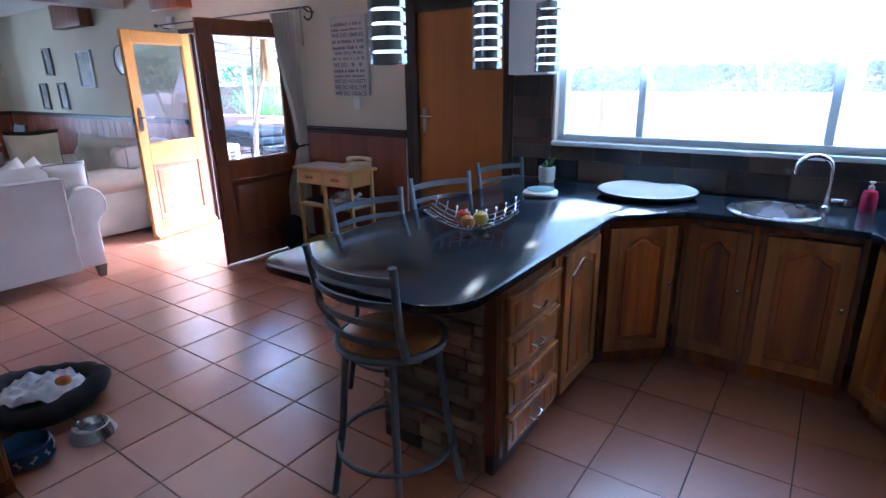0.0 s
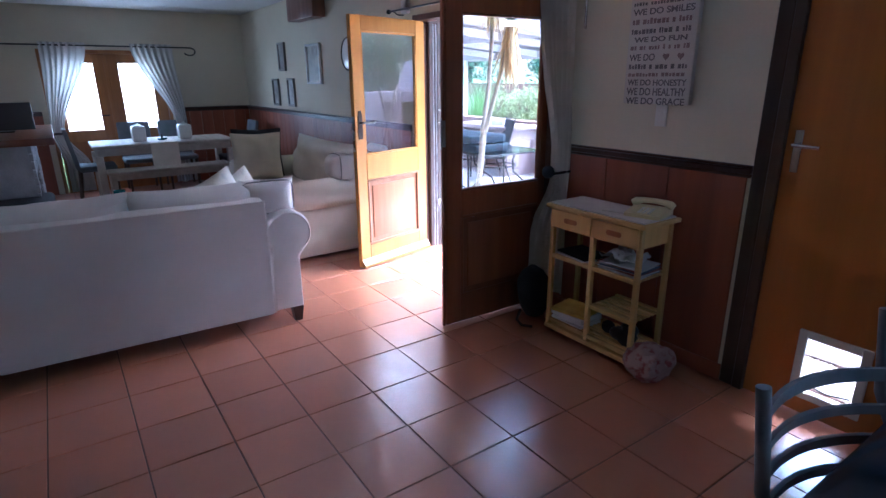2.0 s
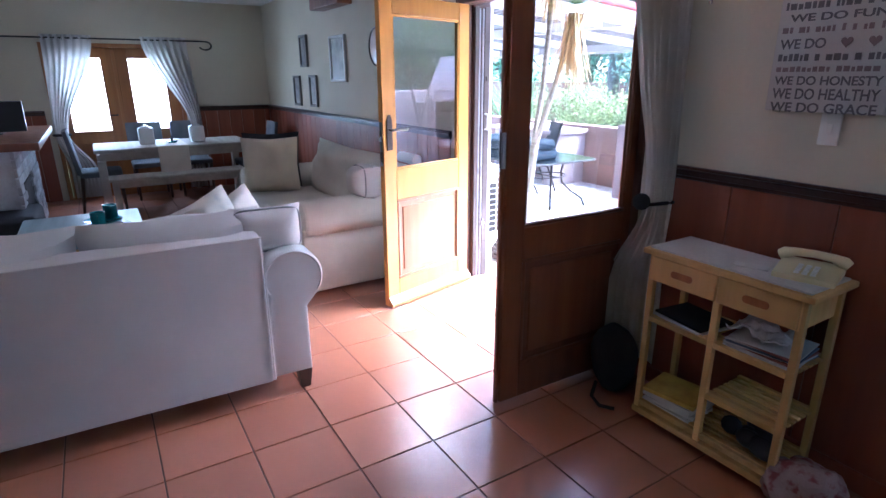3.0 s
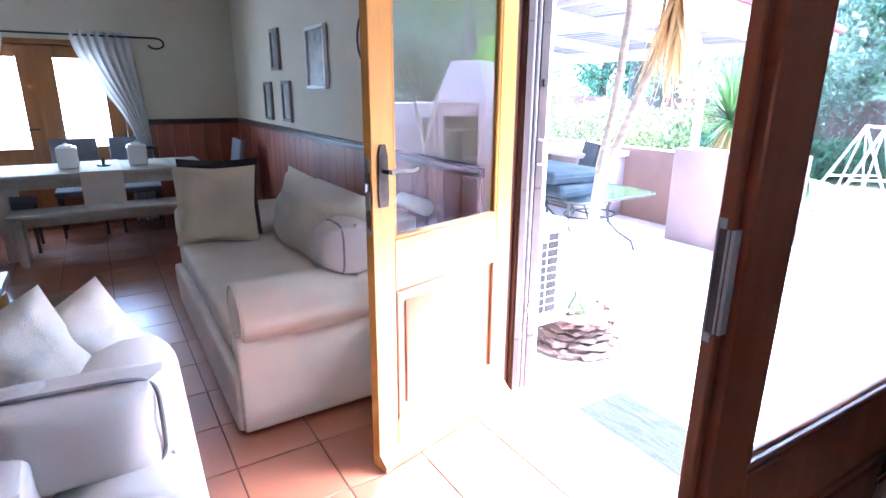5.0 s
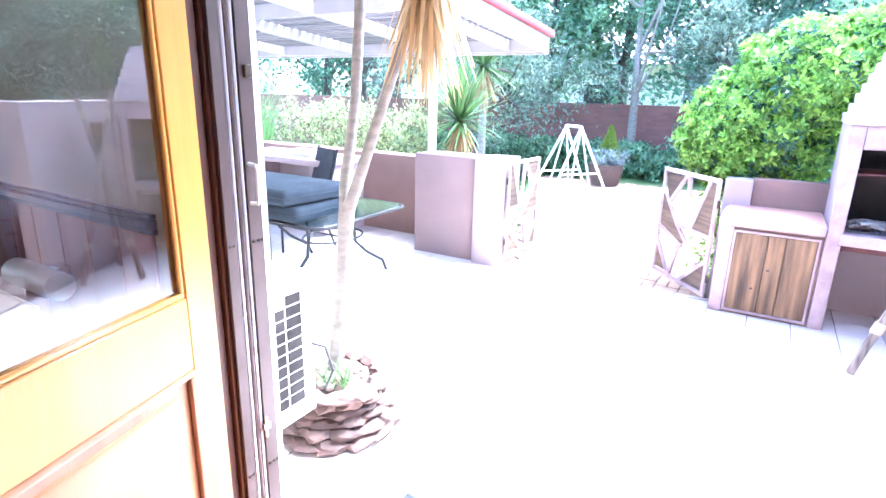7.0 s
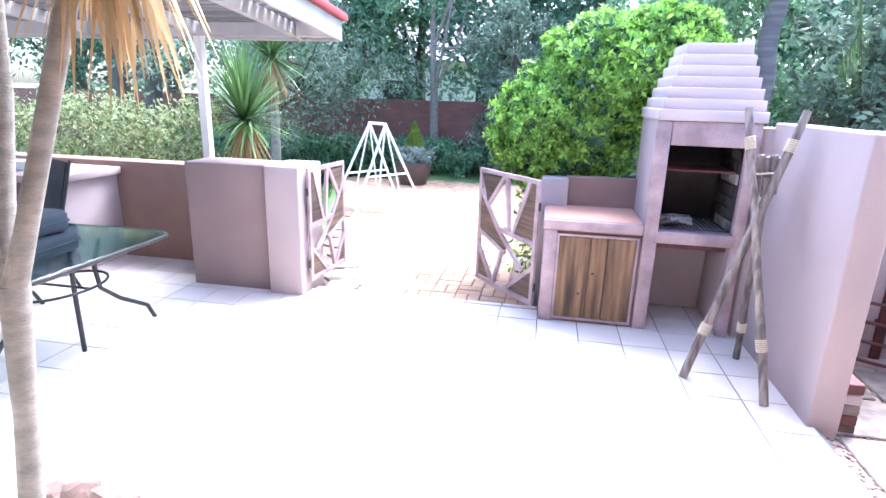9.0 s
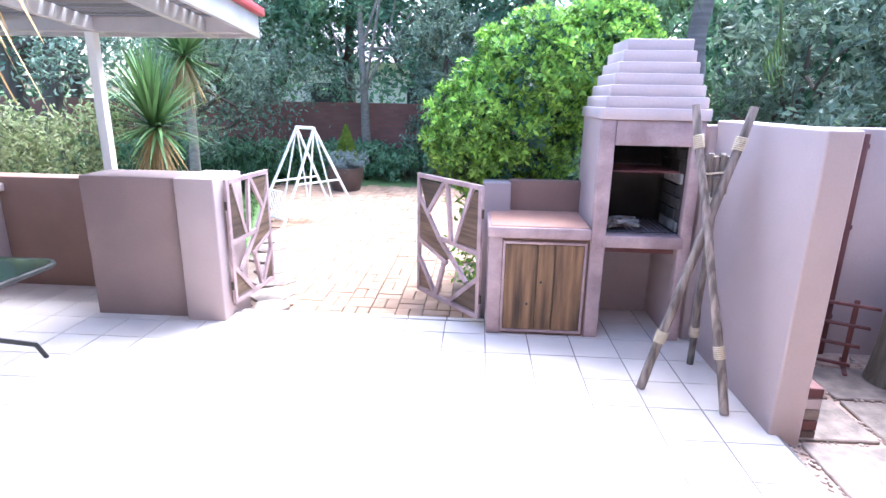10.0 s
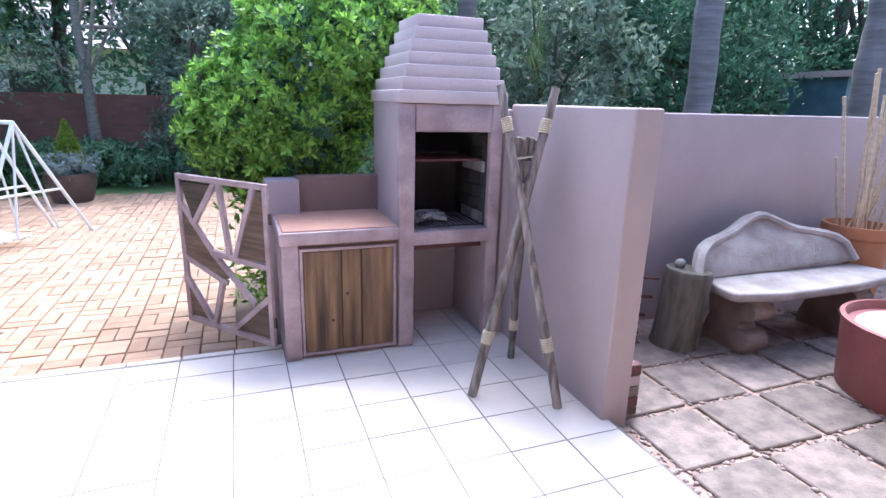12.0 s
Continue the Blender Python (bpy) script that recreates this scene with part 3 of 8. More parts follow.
# ---- doors ----
def frame_bars(bm, x0, x1, y0, y1, z1, t, z0=0.0):
    box(bm, (x0, y0, z0), (x0 + t, y1, z1), 0.004)
    box(bm, (x1 - t, y0, z0), (x1, y1, z1), 0.004)
    box(bm, (x0 + t, y0, z1 - t), (x1 - t, y1, z1), 0.004)
    return bm

door_frame = thing("door_frame", "dark red-brown wooden frame round the patio doors", "door frame", kind="structure")
bm = frame_bars(B(), DOOR_L, DOOR_R, Y_N - 0.012, Y_N + 0.10, DOOR_H, 0.05); part("frame", bm, FRAMEWOOD, door_frame)
for x0, x1 in ((DOOR_L + 0.001, DOOR_L + 0.068), (DOOR_R - 0.058, DOOR_R - 0.001)):
    bm = B(); box(bm, (x0, Y_N + 0.101, -0.05), (x1, Y_OUT + 0.03, DOOR_H - 0.001), 0.004); part("jamb_lining", bm, FRAMEWOOD, door_frame)
bm = B(); box(bm, (DOOR_L, Y_N - 0.02, -0.10), (DOOR_R, Y_OUT + 0.06, -0.004), 0.006); part("threshold", bm, TERRA, door_frame)


def handle_set(leaf, x, y_face, out, z, mat_h, length=0.13):
    """Long plate with a lever; out: which way it stands off the leaf."""
    bm = B()
    prism(bm, [(x - 0.022, z - 0.11), (x + 0.022, z - 0.11), (x + 0.026, z - 0.06), (x + 0.022, z + 0.08), (x + 0.012, z + 0.115), (x - 0.012, z + 0.115),
               (x - 0.022, z + 0.08), (x - 0.026, z - 0.06)], min(y_face, y_face + out * 0.008), max(y_face, y_face + out * 0.008), 0.002, 1, "xz")
    part("handle_plate", bm, mat_h, leaf)
    bm = B()
    tube(bm, [(x, y_face, z + 0.02), (x, y_face + out * 0.045, z + 0.02)], 0.009, 10)
    tube(bm, [(x, y_face + out * 0.045, z + 0.02), (x - 0.04, y_face + out * 0.05, z + 0.024), (x - length * 0.8, y_face + out * 0.048, z + 0.018), (x - length, y_face + out * 0.044, z + 0.024)],
         [0.009, 0.008, 0.008, 0.010], 10)
    part("lever", bm, mat_h, leaf)


def glazed_leaf(name, w, h, m, mat_f, mat_p, label, z_rail=0.90, z_panel=0.76, stile=0.105, lever=True):
    """A leaf in xz, hinged at x=0 and reaching to x=w, with a pane above and a raised panel below."""
    d = thing(name, label, "door", "patio doors", at=m)
    t = 0.021
    top, bot = 0.11, 0.16
    for x0, x1, z0, z1, nm in ((0, stile, 0.01, h, "stile"), (w - stile, w, 0.01, h, "stile"), (stile, w - stile, h - top, h, "top_rail"),
                               (stile, w - stile, z_panel, z_rail, "lock_rail"), (stile, w - stile, 0.01, bot + 0.03, "bottom_rail")):
        bm = B(); box(bm, (x0, -t, z0), (x1, t, z1), 0.003); part(nm, bm, mat_f, d)
    bm = B(); box(bm, (stile - 0.01, -0.003, z_rail - 0.01), (w - stile + 0.01, 0.003, h - top + 0.01)); g = part("pane", bm, GLASS, d, "clear glass pane", 0); g.visible_shadow = False
    x0, x1, z0, z1 = stile, w - stile, bot + 0.03, z_panel
    bm = B(); box(bm, (x0 - 0.008, -0.008, z0 - 0.008), (x1 + 0.008, 0.008, z1 + 0.008)); part("panel_ground", bm, mat_p, d)
    bm = B(); box(bm, (x0 + 0.055, -0.018, z0 + 0.055), (x1 - 0.055, 0.018, z1 - 0.055), 0.009, 2); part("raised_panel", bm, mat_p, d)
    for s in (-1, 1):
        bm = B()
        for a0, a1, c0, c1 in ((x0, x1, z0, z0 + 0.02), (x0, x1, z1 - 0.02, z1), (x0, x0 + 0.02, z0 + 0.02, z1 - 0.02), (x1 - 0.02, x1, z0 + 0.02, z1 - 0.02)):
            ya, yb = sorted((s * 0.008, s * 0.026))
            box(bm, (a0, ya, c0), (a1, yb, c1), 0.006, 2)
        part("moulding", bm, mat_p, d)
        bm = B()
        for a0, a1, c0, c1 in ((x0, x1, z_rail, z_rail + 0.014), (x0, x1, h - top - 0.014, h - top), (x0, x0 + 0.014, z_rail + 0.014, h - top - 0.014), (x1 - 0.014, x1, z_rail + 0.014, h - top - 0.014)):
            ya, yb = sorted((s * 0.004, s * 0.018))
            box(bm, (a0, ya, c0), (a1, yb, c1), 0.004)
        part("glazing_bead", bm, mat_f, d)
        if lever:
            handle_set(d, w - 0.05, s * t, s, 1.21, BRONZE)
    return d


def weather_bar(d, w, s):
    bm = B(); prism(bm, [(0.021, 0.01), (0.062, 0.01), (0.062, 0.035), (0.021, 0.075)], 0.0, w, 0, 1, "yz")
    if s < 0:
        bmesh.ops.transform(bm, matrix=Matrix.Diagonal((1, -1, 1, 1)), verts=bm.verts)
        bmesh.ops.reverse_faces(bm, faces=bm.faces)
    bar = part("weather_bar", bm, PINE, d)
    for x in (0.10, 0.30, 0.52, 0.74):
        bm = B(); lathe(bm, [(0, 0.0), (0.005, 0.0), (0.004, 0.002), (0, 0.002)], 10)
        bmesh.ops.transform(bm, matrix=pose(x, s * 0.0415, 0.0553, -45 * s, 0, 0), verts=bm.verts)
        part("screw", bm, STEEL, bar)


LW = 0.835
h0 = Vector((DOOR_L + 0.06, Y_N + 0.05, 0))
ang = math.degrees(math.atan2(3.02 - h0.y, -5.475 - h0.x))
left_leaf = glazed_leaf("patio_door", LW, 2.04, pose(h0.x, h0.y, 0, 0, 0, ang), PINE, PANELPINE, "open honey pine glazed door with a raised lower panel", 0.965)
weather_bar(left_leaf, LW, 1)
h1 = Vector((DOOR_R - 0.06, Y_N + 0.05, 0))
ang = math.degrees(math.atan2(2.90 - h1.y, -4.10 - h1.x))
LR = 0.872
# twin of the pine leaf; DOORWOOD puts its backlit shade into the colour
right_leaf = glazed_leaf("patio_door", LR, 2.04, pose(h1.x, h1.y, 0, 0, 0, ang), DOORWOOD, DOORWOOD, "open glazed door with a lower panel, its shade put into red-brown colour", 0.895, 0.74, 0.11, False)
bm = B(); box(bm, (LW, -0.011, 1.0), (LW + 0.004, 0.011, 1.28)); box(bm, (LW + 0.004, -0.006, 1.16), (LW + 0.018, 0.006, 1.19)); part("lock_plate", bm, STEEL, left_leaf, "steel lock plate")
bm = B(); box(bm, (LR, -0.019, 0.0), (LR + 0.016, 0.004, 2.04), 0.003); part("rebate_strip", bm, DOORWOOD, right_leaf)
bm = B(); box(bm, (LR + 0.016, -0.017, 1.16), (LR + 0.019, -0.013, 1.345), 0.0008); box(bm, (LR + 0.016, -0.001, 1.175), (LR + 0.019, 0.003, 1.33), 0.0008); box(bm, (LR + 0.016, -0.013, 1.33), (LR + 0.019, -0.003, 1.345), 0.0008); box(bm, (LR + 0.016, -0.013, 1.16), (LR + 0.019, -0.003, 1.175), 0.0008); box(bm, (LR, 0.004, 1.175), (LR + 0.017, 0.010, 1.33), 0.001)
part("strike_plate", bm, mat("dull_grey_metal", (0.55, 0.55, 0.57), (0.46, 0.46, 0.48), rough=0.5, metal=0.5, scale=8, fine=90, bump=0.05), right_leaf, "dull steel strike plate")
# darker metal block fills the slot of the strike plate
bm = B(); box(bm, (LR + 0.0155, -0.013, 1.175), (LR + 0.0170, -0.003, 1.33)); part("strike_slot", bm, mat("dark_slot_metal", (0.15, 0.13, 0.14), (0.10, 0.09, 0.095), rough=0.6, metal=0.3, scale=9, fine=90, bump=0.1), right_leaf, "grey slot")

# folded security gates at both jambs
def folded_gate(x, y, label, side):
    """Two painted flat bars with bright channel uprights folded between them; side: which way the flat faces."""
    g = thing("security_gate", label, "gate", "folded security gates", at=pose(x, y, 0))
    f = side * 0.012
    for y0, y1 in ((0.0, 0.036), (0.084, 0.134)):
        bm = B(); box(bm, (min(0, f), y0, -0.07), (max(0, f), y1, 2.03), 0.002); part("flat_bar", bm, GALV, g)
    for k in range(3):
        yc = 0.045 + k * 0.015
        bm = B(); tube(bm, [(side * 0.004, yc, -0.03), (side * 0.004, yc, 2.02)], 0.0068, 8); part("channel_upright", bm, ZINC if k != 1 else GALV, g, "bright steel channel" if k != 1 else "")
    bm = B(); box(bm, (min(0, side * 0.004), 0.138, -0.04), (max(0, side * 0.004), 0.162, 2.03), 0.001); part("end_channel", bm, WHITE, g, "pale edge channel")
    for z in (0.29, 1.06, 1.80):
        for yc in (0.012, 0.026, 0.094, 0.112, 0.126):
            bm = B(); tube(bm, [(f, yc, z), (f + side * 0.004, yc, z)], 0.0048, 8); part("rivet", bm, BRONZE, g)
    bm = B(); tube(bm, [(f, 0.096, 1.175), (f + side * 0.030, 0.096, 1.178), (f + side * 0.034, 0.096, 1.19), (f + side * 0.034, 0.096, 1.275), (f + side * 0.030, 0.096, 1.287), (f, 0.096, 1.29)], 0.0055, 8); part("pull", bm, PLASTIC, g, "white pull handle")
    bm = B(); box(bm, (min(f, f + side * 0.012), 0.098, 1.525), (max(f, f + side * 0.012), 0.118, 1.56), 0.002); part("catch", bm, BRONZE, g)
    bm = B(); box(bm, (min(f, f + side * 0.014), 0.072, 0.43), (max(f, f + side * 0.014), 0.098, 0.455), 0.002); tube(bm, [(f + side * 0.006, 0.085, 0.40), (f + side * 0.006, 0.085, 0.475)], 0.005, 8); part("bolt", bm, CHROME, g, "chrome bolt")
    return g
folded_gate(DOOR_L + 0.072, Y_N + 0.108, "folded mauve metal security gate at the door jamb", 1)
folded_gate(DOOR_R - 0.062, Y_N + 0.108, "folded mauve metal security gate at the door jamb", -1)

# closed kitchen door
def rounded_flap(x0, x1, z0, z1, r=0.03):
    pts = []
    for cx, cz, a0 in ((x0 + r, z0 + r, 180), (x1 - r, z0 + r, 270), (x1 - r, z1 - r, 0), (x0 + r, z1 - r, 90)):
        pts += [(cx + r * math.cos(radians(a0 + k * 18)), cz + r * math.sin(radians(a0 + k * 18))) for k in range(6)]
    return pts
kd = thing("door_2", "closed orange-brown varnished wooden door with a pet flap", "door", kind="structure")
bm = frame_bars(B(), KD_L, KD_R, Y_N - 0.02, Y_N + 0.10, KD_H, 0.05); part("door_frame", bm, DARKWOOD, kd)
FX0, FX1, FZ0, FZ1 = -2.325, -2.075, 0.112, 0.412     # pet flap's opening in the leaf
bm = B()
for x0, x1, z0, z1 in ((KD_L + 0.052, FX0, 0.008, KD_H - 0.053), (FX1, KD_R - 0.052, 0.008, KD_H - 0.053), (FX0, FX1, 0.008, FZ0), (FX0, FX1, FZ1, KD_H - 0.053)):
    box(bm, (x0, Y_N + 0.004, z0), (x1, Y_N + 0.044, z1))
part("leaf", bm, ORANGEDOOR, kd)
bm = B()
for x0, x1, z0, z1 in ((FX0 - 0.022, FX0 + 0.016, FZ0 - 0.022, FZ1 + 0.022), (FX1 - 0.016, FX1 + 0.022, FZ0 - 0.022, FZ1 + 0.022), (FX0 + 0.016, FX1 - 0.016, FZ0 - 0.022, FZ0 + 0.014), (FX0 + 0.016, FX1 - 0.016, FZ1 - 0.014, FZ1 + 0.022)):
    box(bm, (x0, Y_N - 0.012, z0), (x1, Y_N + 0.003, z1), 0.003)
flap = part("pet_flap", bm, PLASTIC, kd, "white plastic pet flap frame")
bm = B(); prism(bm, rounded_flap(FX0 + 0.019, FX1 - 0.019, FZ0 + 0.018, FZ1 - 0.017), Y_N + 0.012, Y_N + 0.016, 0, 1, "xz"); g = part("flap_pane", bm, GLASS, flap, "clear plastic flap", 0); g.visible_shadow = False
bm = B(); tube(bm, [(FX0 + 0.03, Y_N + 0.009, FZ0 + 0.055), (-2.20, Y_N + 0.009, FZ0 + 0.035), (FX1 - 0.03, Y_N + 0.009, FZ0 + 0.055)], 0.004, 6); part("flap_grip", bm, BLACK, flap)
bm = B(); box(bm, (KD_L + 0.085, Y_N - 0.004, 1.15), (KD_L + 0.120, Y_N + 0.004, 1.34), 0.002); pl = part("handle_plate", bm, CHROME, kd, "chrome plate")
bm = B(); tube(bm, [(KD_L + 0.10, Y_N, 1.275), (KD_L + 0.10, Y_N - 0.045, 1.275), (KD_L + 0.21, Y_N - 0.045, 1.272)], 0.009, 10); part("lever", bm, CHROME, kd, "chrome lever")
bm = B(); box(bm, (KD_L - 0.07, Y_N - 0.016, 0), (KD_L, Y_N - 0.001, KD_H + 0.07), 0.005); box(bm, (KD_R, Y_N - 0.016, 0), (KD_R + 0.03, Y_N - 0.001, KD_H + 0.07), 0.005)
box(bm, (KD_L, Y_N - 0.016, KD_H), (KD_R, Y_N - 0.001, KD_H + 0.07), 0.005); part("architrave", bm, DARKWOOD, kd)

# kitchen window
kw = thing("window_1", "wide white metal kitchen window with two mullions", "window", kind="structure")
WINW = mat("window_enamel", (0.72, 0.76, 0.80), (0.66, 0.70, 0.74), rough=0.4, scale=4, fine=80, bump=0.03, amount=0.05)
bm = frame_bars(B(), KW_L, KW_R, Y_N + 0.05, Y_N + 0.10, KW_T, 0.045, KW_B); box(bm, (KW_L + 0.045, Y_N + 0.05, KW_B), (KW_R - 0.045, Y_N + 0.10, KW_B + 0.04), 0.003); part("window_frame", bm, WINW, kw)
for x in (-0.88, 0.10, 0.72):
    bm = B(); box(bm, (x - 0.022, Y_N + 0.055, KW_B + 0.04), (x + 0.022, Y_N + 0.095, KW_T - 0.045), 0.003); part("mullion", bm, WINW, kw)
for x0, x1 in ((KW_L + 0.045, -0.902), (-0.858, 0.078), (0.122, 0.698), (0.742, KW_R - 0.045)):
    bm = B(); box(bm, (x0, Y_N + 0.072, KW_B + 0.04), (x1, Y_N + 0.077, KW_T - 0.045)); g = part("pane", bm, GLAREGLASS, kw, sharp=0); g.visible_shadow = False
bm = B(); box(bm, (KW_L - 0.01, Y_N - 0.03, KW_B - 0.03), (KW_R + 0.01, Y_N + 0.05, KW_B), 0.005); part("window_sill", bm, WINW, kw)
# lace blind across the upper part
bm = B()
n = 120
prev = None
for k in range(n + 1):
    x = KW_L - 0.02 + (KW_R - KW_L + 0.04) * k / n
    y = Y_N - 0.022 + 0.006 * math.sin(k * 0.9)
    z = 1.60 + 0.008 * math.sin(k * 1.3)
    a, b = bm.verts.new((x, y, z)), bm.verts.new((x, y, KW_T + 0.05))
    if prev:
        bm.faces.new((prev[0], a, b, prev[1]))
    prev = (a, b)
bl = thing("window_blind", "sheer white lace blind lowered over the window's upper part", "blind")
part("lace", bm, LACE, bl)
bm = B(); tube(bm, [(KW_L - 0.05, Y_N - 0.022, KW_T + 0.055), (KW_R + 0.05, Y_N - 0.022, KW_T + 0.055)], 0.012, 10); part("blind_rod", bm, WHITE, bl)

# glazed doors in the west wall
wd = thing("door_3", "closed pine glazed double doors", "door", kind="structure")
bm = B()
for y0, y1, z0, z1 in ((WD_L, WD_L + 0.05, 0, WD_H), (WD_R - 0.05, WD_R, 0, WD_H), (WD_L + 0.05, WD_R - 0.05, WD_H - 0.05, WD_H)):
    box(bm, (X_W - 0.10, y0, z0), (X_W + 0.012, y1, z1), 0.004)
part("door_frame", bm, SHADEDPINE, wd)
ymid = (WD_L + WD_R) / 2
bm = B(); box(bm, (X_W - 0.018, ymid - 0.022, 0.02), (X_W - 0.004, ymid + 0.022, 1.90), 0.003); part("astragal", bm, SHADEDPINE, wd)
bm = B(); box(bm, (X_W - 0.10, WD_L, -0.004), (X_W - 0.014, WD_R, 0.024), 0.003); part("threshold", bm, SHADEDPINE, wd)
bm = B(); box(bm, (X_W - 0.10, WD_L + 0.05, 1.905), (X_W - 0.062, WD_R - 0.05, WD_H - 0.05), 0.002); part("rebate", bm, SHADEDPINE, wd)
for y0, y1 in ((WD_L + 0.052, ymid - 0.002), (ymid + 0.002, WD_R - 0.052)):
    bm = B()
    for a0, a1, c0, c1 in ((y0, y0 + 0.155, 0.01, 1.92), (y1 - 0.155, y1, 0.01, 1.92), (y0 + 0.155, y1 - 0.155, 1.80, 1.92), (y0 + 0.155, y1 - 0.155, 0.72, 0.88), (y0 + 0.155, y1 - 0.155, 0.01, 0.18)):
        box(bm, (X_W - 0.06, a0, c0), (X_W - 0.018, a1, c1), 0.003)
    lf = part("leaf", bm, SHADEDPINE, wd)
    bm = B(); box(bm, (X_W - 0.045, y0 + 0.10, 0.17), (X_W - 0.03, y1 - 0.10, 0.73)); part("panel", bm, SHADEDPINE, lf)
    bm = B(); box(bm, (X_W - 0.042, y0 + 0.10, 0.87), (X_W - 0.037, y1 - 0.10, 1.83)); g = part("pane", bm, GLASS, lf, sharp=0); g.visible_shadow = False
bm = B(); tube(bm, [(X_W - 0.018, ymid - 0.06, 1.08), (X_W + 0.03, ymid - 0.06, 1.08), (X_W + 0.03, ymid - 0.17, 1.08)], 0.009, 8); part("door_handle", bm, BRONZE, wd)


# ---- curtains ----
def drape(bm, top_a, top_b, z_top, tie, z_tie, tie_w, foot, foot_w, z_foot, folds, depth, along="x", plane=0.0, n=80, rows=26):
    """A gathered curtain: width by height with a tie, pleated along its run."""
    grid = []
    for i in range(rows + 1):
        t = i / rows
        z = z_top + (z_foot - z_top) * t
        if z > z_tie:
            s = ((z_top - z) / (z_top - z_tie))
            e = s * s * (3 - 2 * s)
            c = (top_a + top_b) / 2 * (1 - e) + tie * e
            w = abs(top_b - top_a) * (1 - e) + tie_w * e
        else:
            s = (z_tie - z) / (z_tie - z_foot)
            e = min(1, s * 1.8)
            e = e * e * (3 - 2 * e)
            c, w = tie * (1 - e) + foot * e, tie_w * (1 - e) + foot_w * e
        row = []
        for k in range(n + 1):
            u = k / n
            d = depth * (0.55 + 0.45 * math.sin(z * 3 + u * 5)) * math.sin(u * folds * 2 * math.pi + 0.5 * math.sin(z * 2.1 + u * 9))
            d2 = 0.012 * noise.noise(Vector((u * 7, z * 3, c)))
            p = c + (u - 0.5) * w
            row.append(bm.verts.new((p, plane + d + d2, z) if along == "x" else (plane + d + d2, p, z)))
        grid.append(row)
    for r0, r1 in zip(grid, grid[1:]):
        for k in range(n):
            bm.faces.new((r0[k], r0[k + 1], r1[k + 1], r1[k]))
    bmesh.ops.solidify(bm, geom=bm.faces[:], thickness=0.003)
    return bm


ROD_Z = 2.135
kc = thing("curtain", "taupe curtain gathered with a dark tieback beside the patio door", "curtain", "curtains")
bm = drape(B(), -4.10, -3.78, ROD_Z - 0.02, -3.84, 0.98, 0.16, -3.93, 0.34, 0.16, 7, 0.022, "x", Y_N - 0.10, 60); part("cloth", bm, CURTAIN, kc)
bm = B(); tube(bm, [(-3.84 + 0.078 * math.cos(a), Y_N - 0.10 + 0.040 * math.sin(a), 0.98 + 0.02 * math.cos(a)) for a in [k * math.pi / 8 for k in range(16)]], 0.009, 8, True); part("tieback", bm, DARKCLOTH, kc, "dark tieback")
bm = B(); bmesh.ops.create_icosphere(bm, subdivisions=2, radius=0.042, matrix=Matrix.Translation((-3.89, Y_N - 0.150, 0.985))); part("tie_knob", bm, DARKCLOTH, kc, "dark round knob")
kr = thing("curtain_rod", "black wrought iron curtain rod with crook ends", "curtain rod", "curtain rods")
bm = B()
pts = [(-5.98, ROD_Z)] + [(-3.62, ROD_Z)] + [(-3.62 + 0.05 * math.sin(a), ROD_Z - 0.05 + 0.05 * math.cos(a)) for a in [k * math.pi / 8 for k in range(1, 12)]]
tube(bm, [(x, Y_N - 0.10, z) for x, z in pts], 0.008, 8)
part("rod", bm, BLACKMETAL, kr)
bm = B(); bmesh.ops.create_icosphere(bm, subdivisions=2, radius=0.022, matrix=Matrix.Translation((-5.99, Y_N - 0.10, ROD_Z))); part("finial", bm, BLACKMETAL, kr)
for x in (-5.90, -3.66):
    bm = B(); tube(bm, [(x, Y_N, ROD_Z - 0.03), (x, Y_N - 0.06, ROD_Z - 0.03), (x, Y_N - 0.10, ROD_Z - 0.008)], 0.006, 8); lathe(bm, [(0, 0), (0.02, 0), (0.02, 0.004), (0, 0.004)], 10, (x, Y_N - 0.004, ROD_Z - 0.03)); part("bracket", bm, BLACKMETAL, kr)
bm = B(); tube(bm, [(-3.685, Y_N - 0.10, ROD_Z + 0.004), (-3.685, Y_N - 0.12, ROD_Z - 0.03), (-3.685, Y_N - 0.12, ROD_Z - 0.30)], 0.008, 8); part("pull_rod", bm, CHROME, kr, "slim chrome pull rod")
bm = B(); box(bm, (-5.88, Y_N - 0.045, 2.11), (-5.78, Y_N - 0.001, 2.22), 0.012, 3); solo("alarm_sensor", bm, PLASTIC, "small white plastic alarm sensor on the wall", "sensor")
for x0, x1, z0, z1, lab in ((-8.38, -7.59, 2.235, 2.52, "dark wooden beam end at the ceiling"), (-5.95, -5.42, 2.275, 2.55, "orange wooden beam end above the door")):
    bm = B(); box(bm, (x0, Y_N - 0.16, z0), (x1, Y_N - 0.001, z1), 0.008, 2); solo("beam_end", bm, DOORWOOD, lab, "beam", "ceiling beam ends")

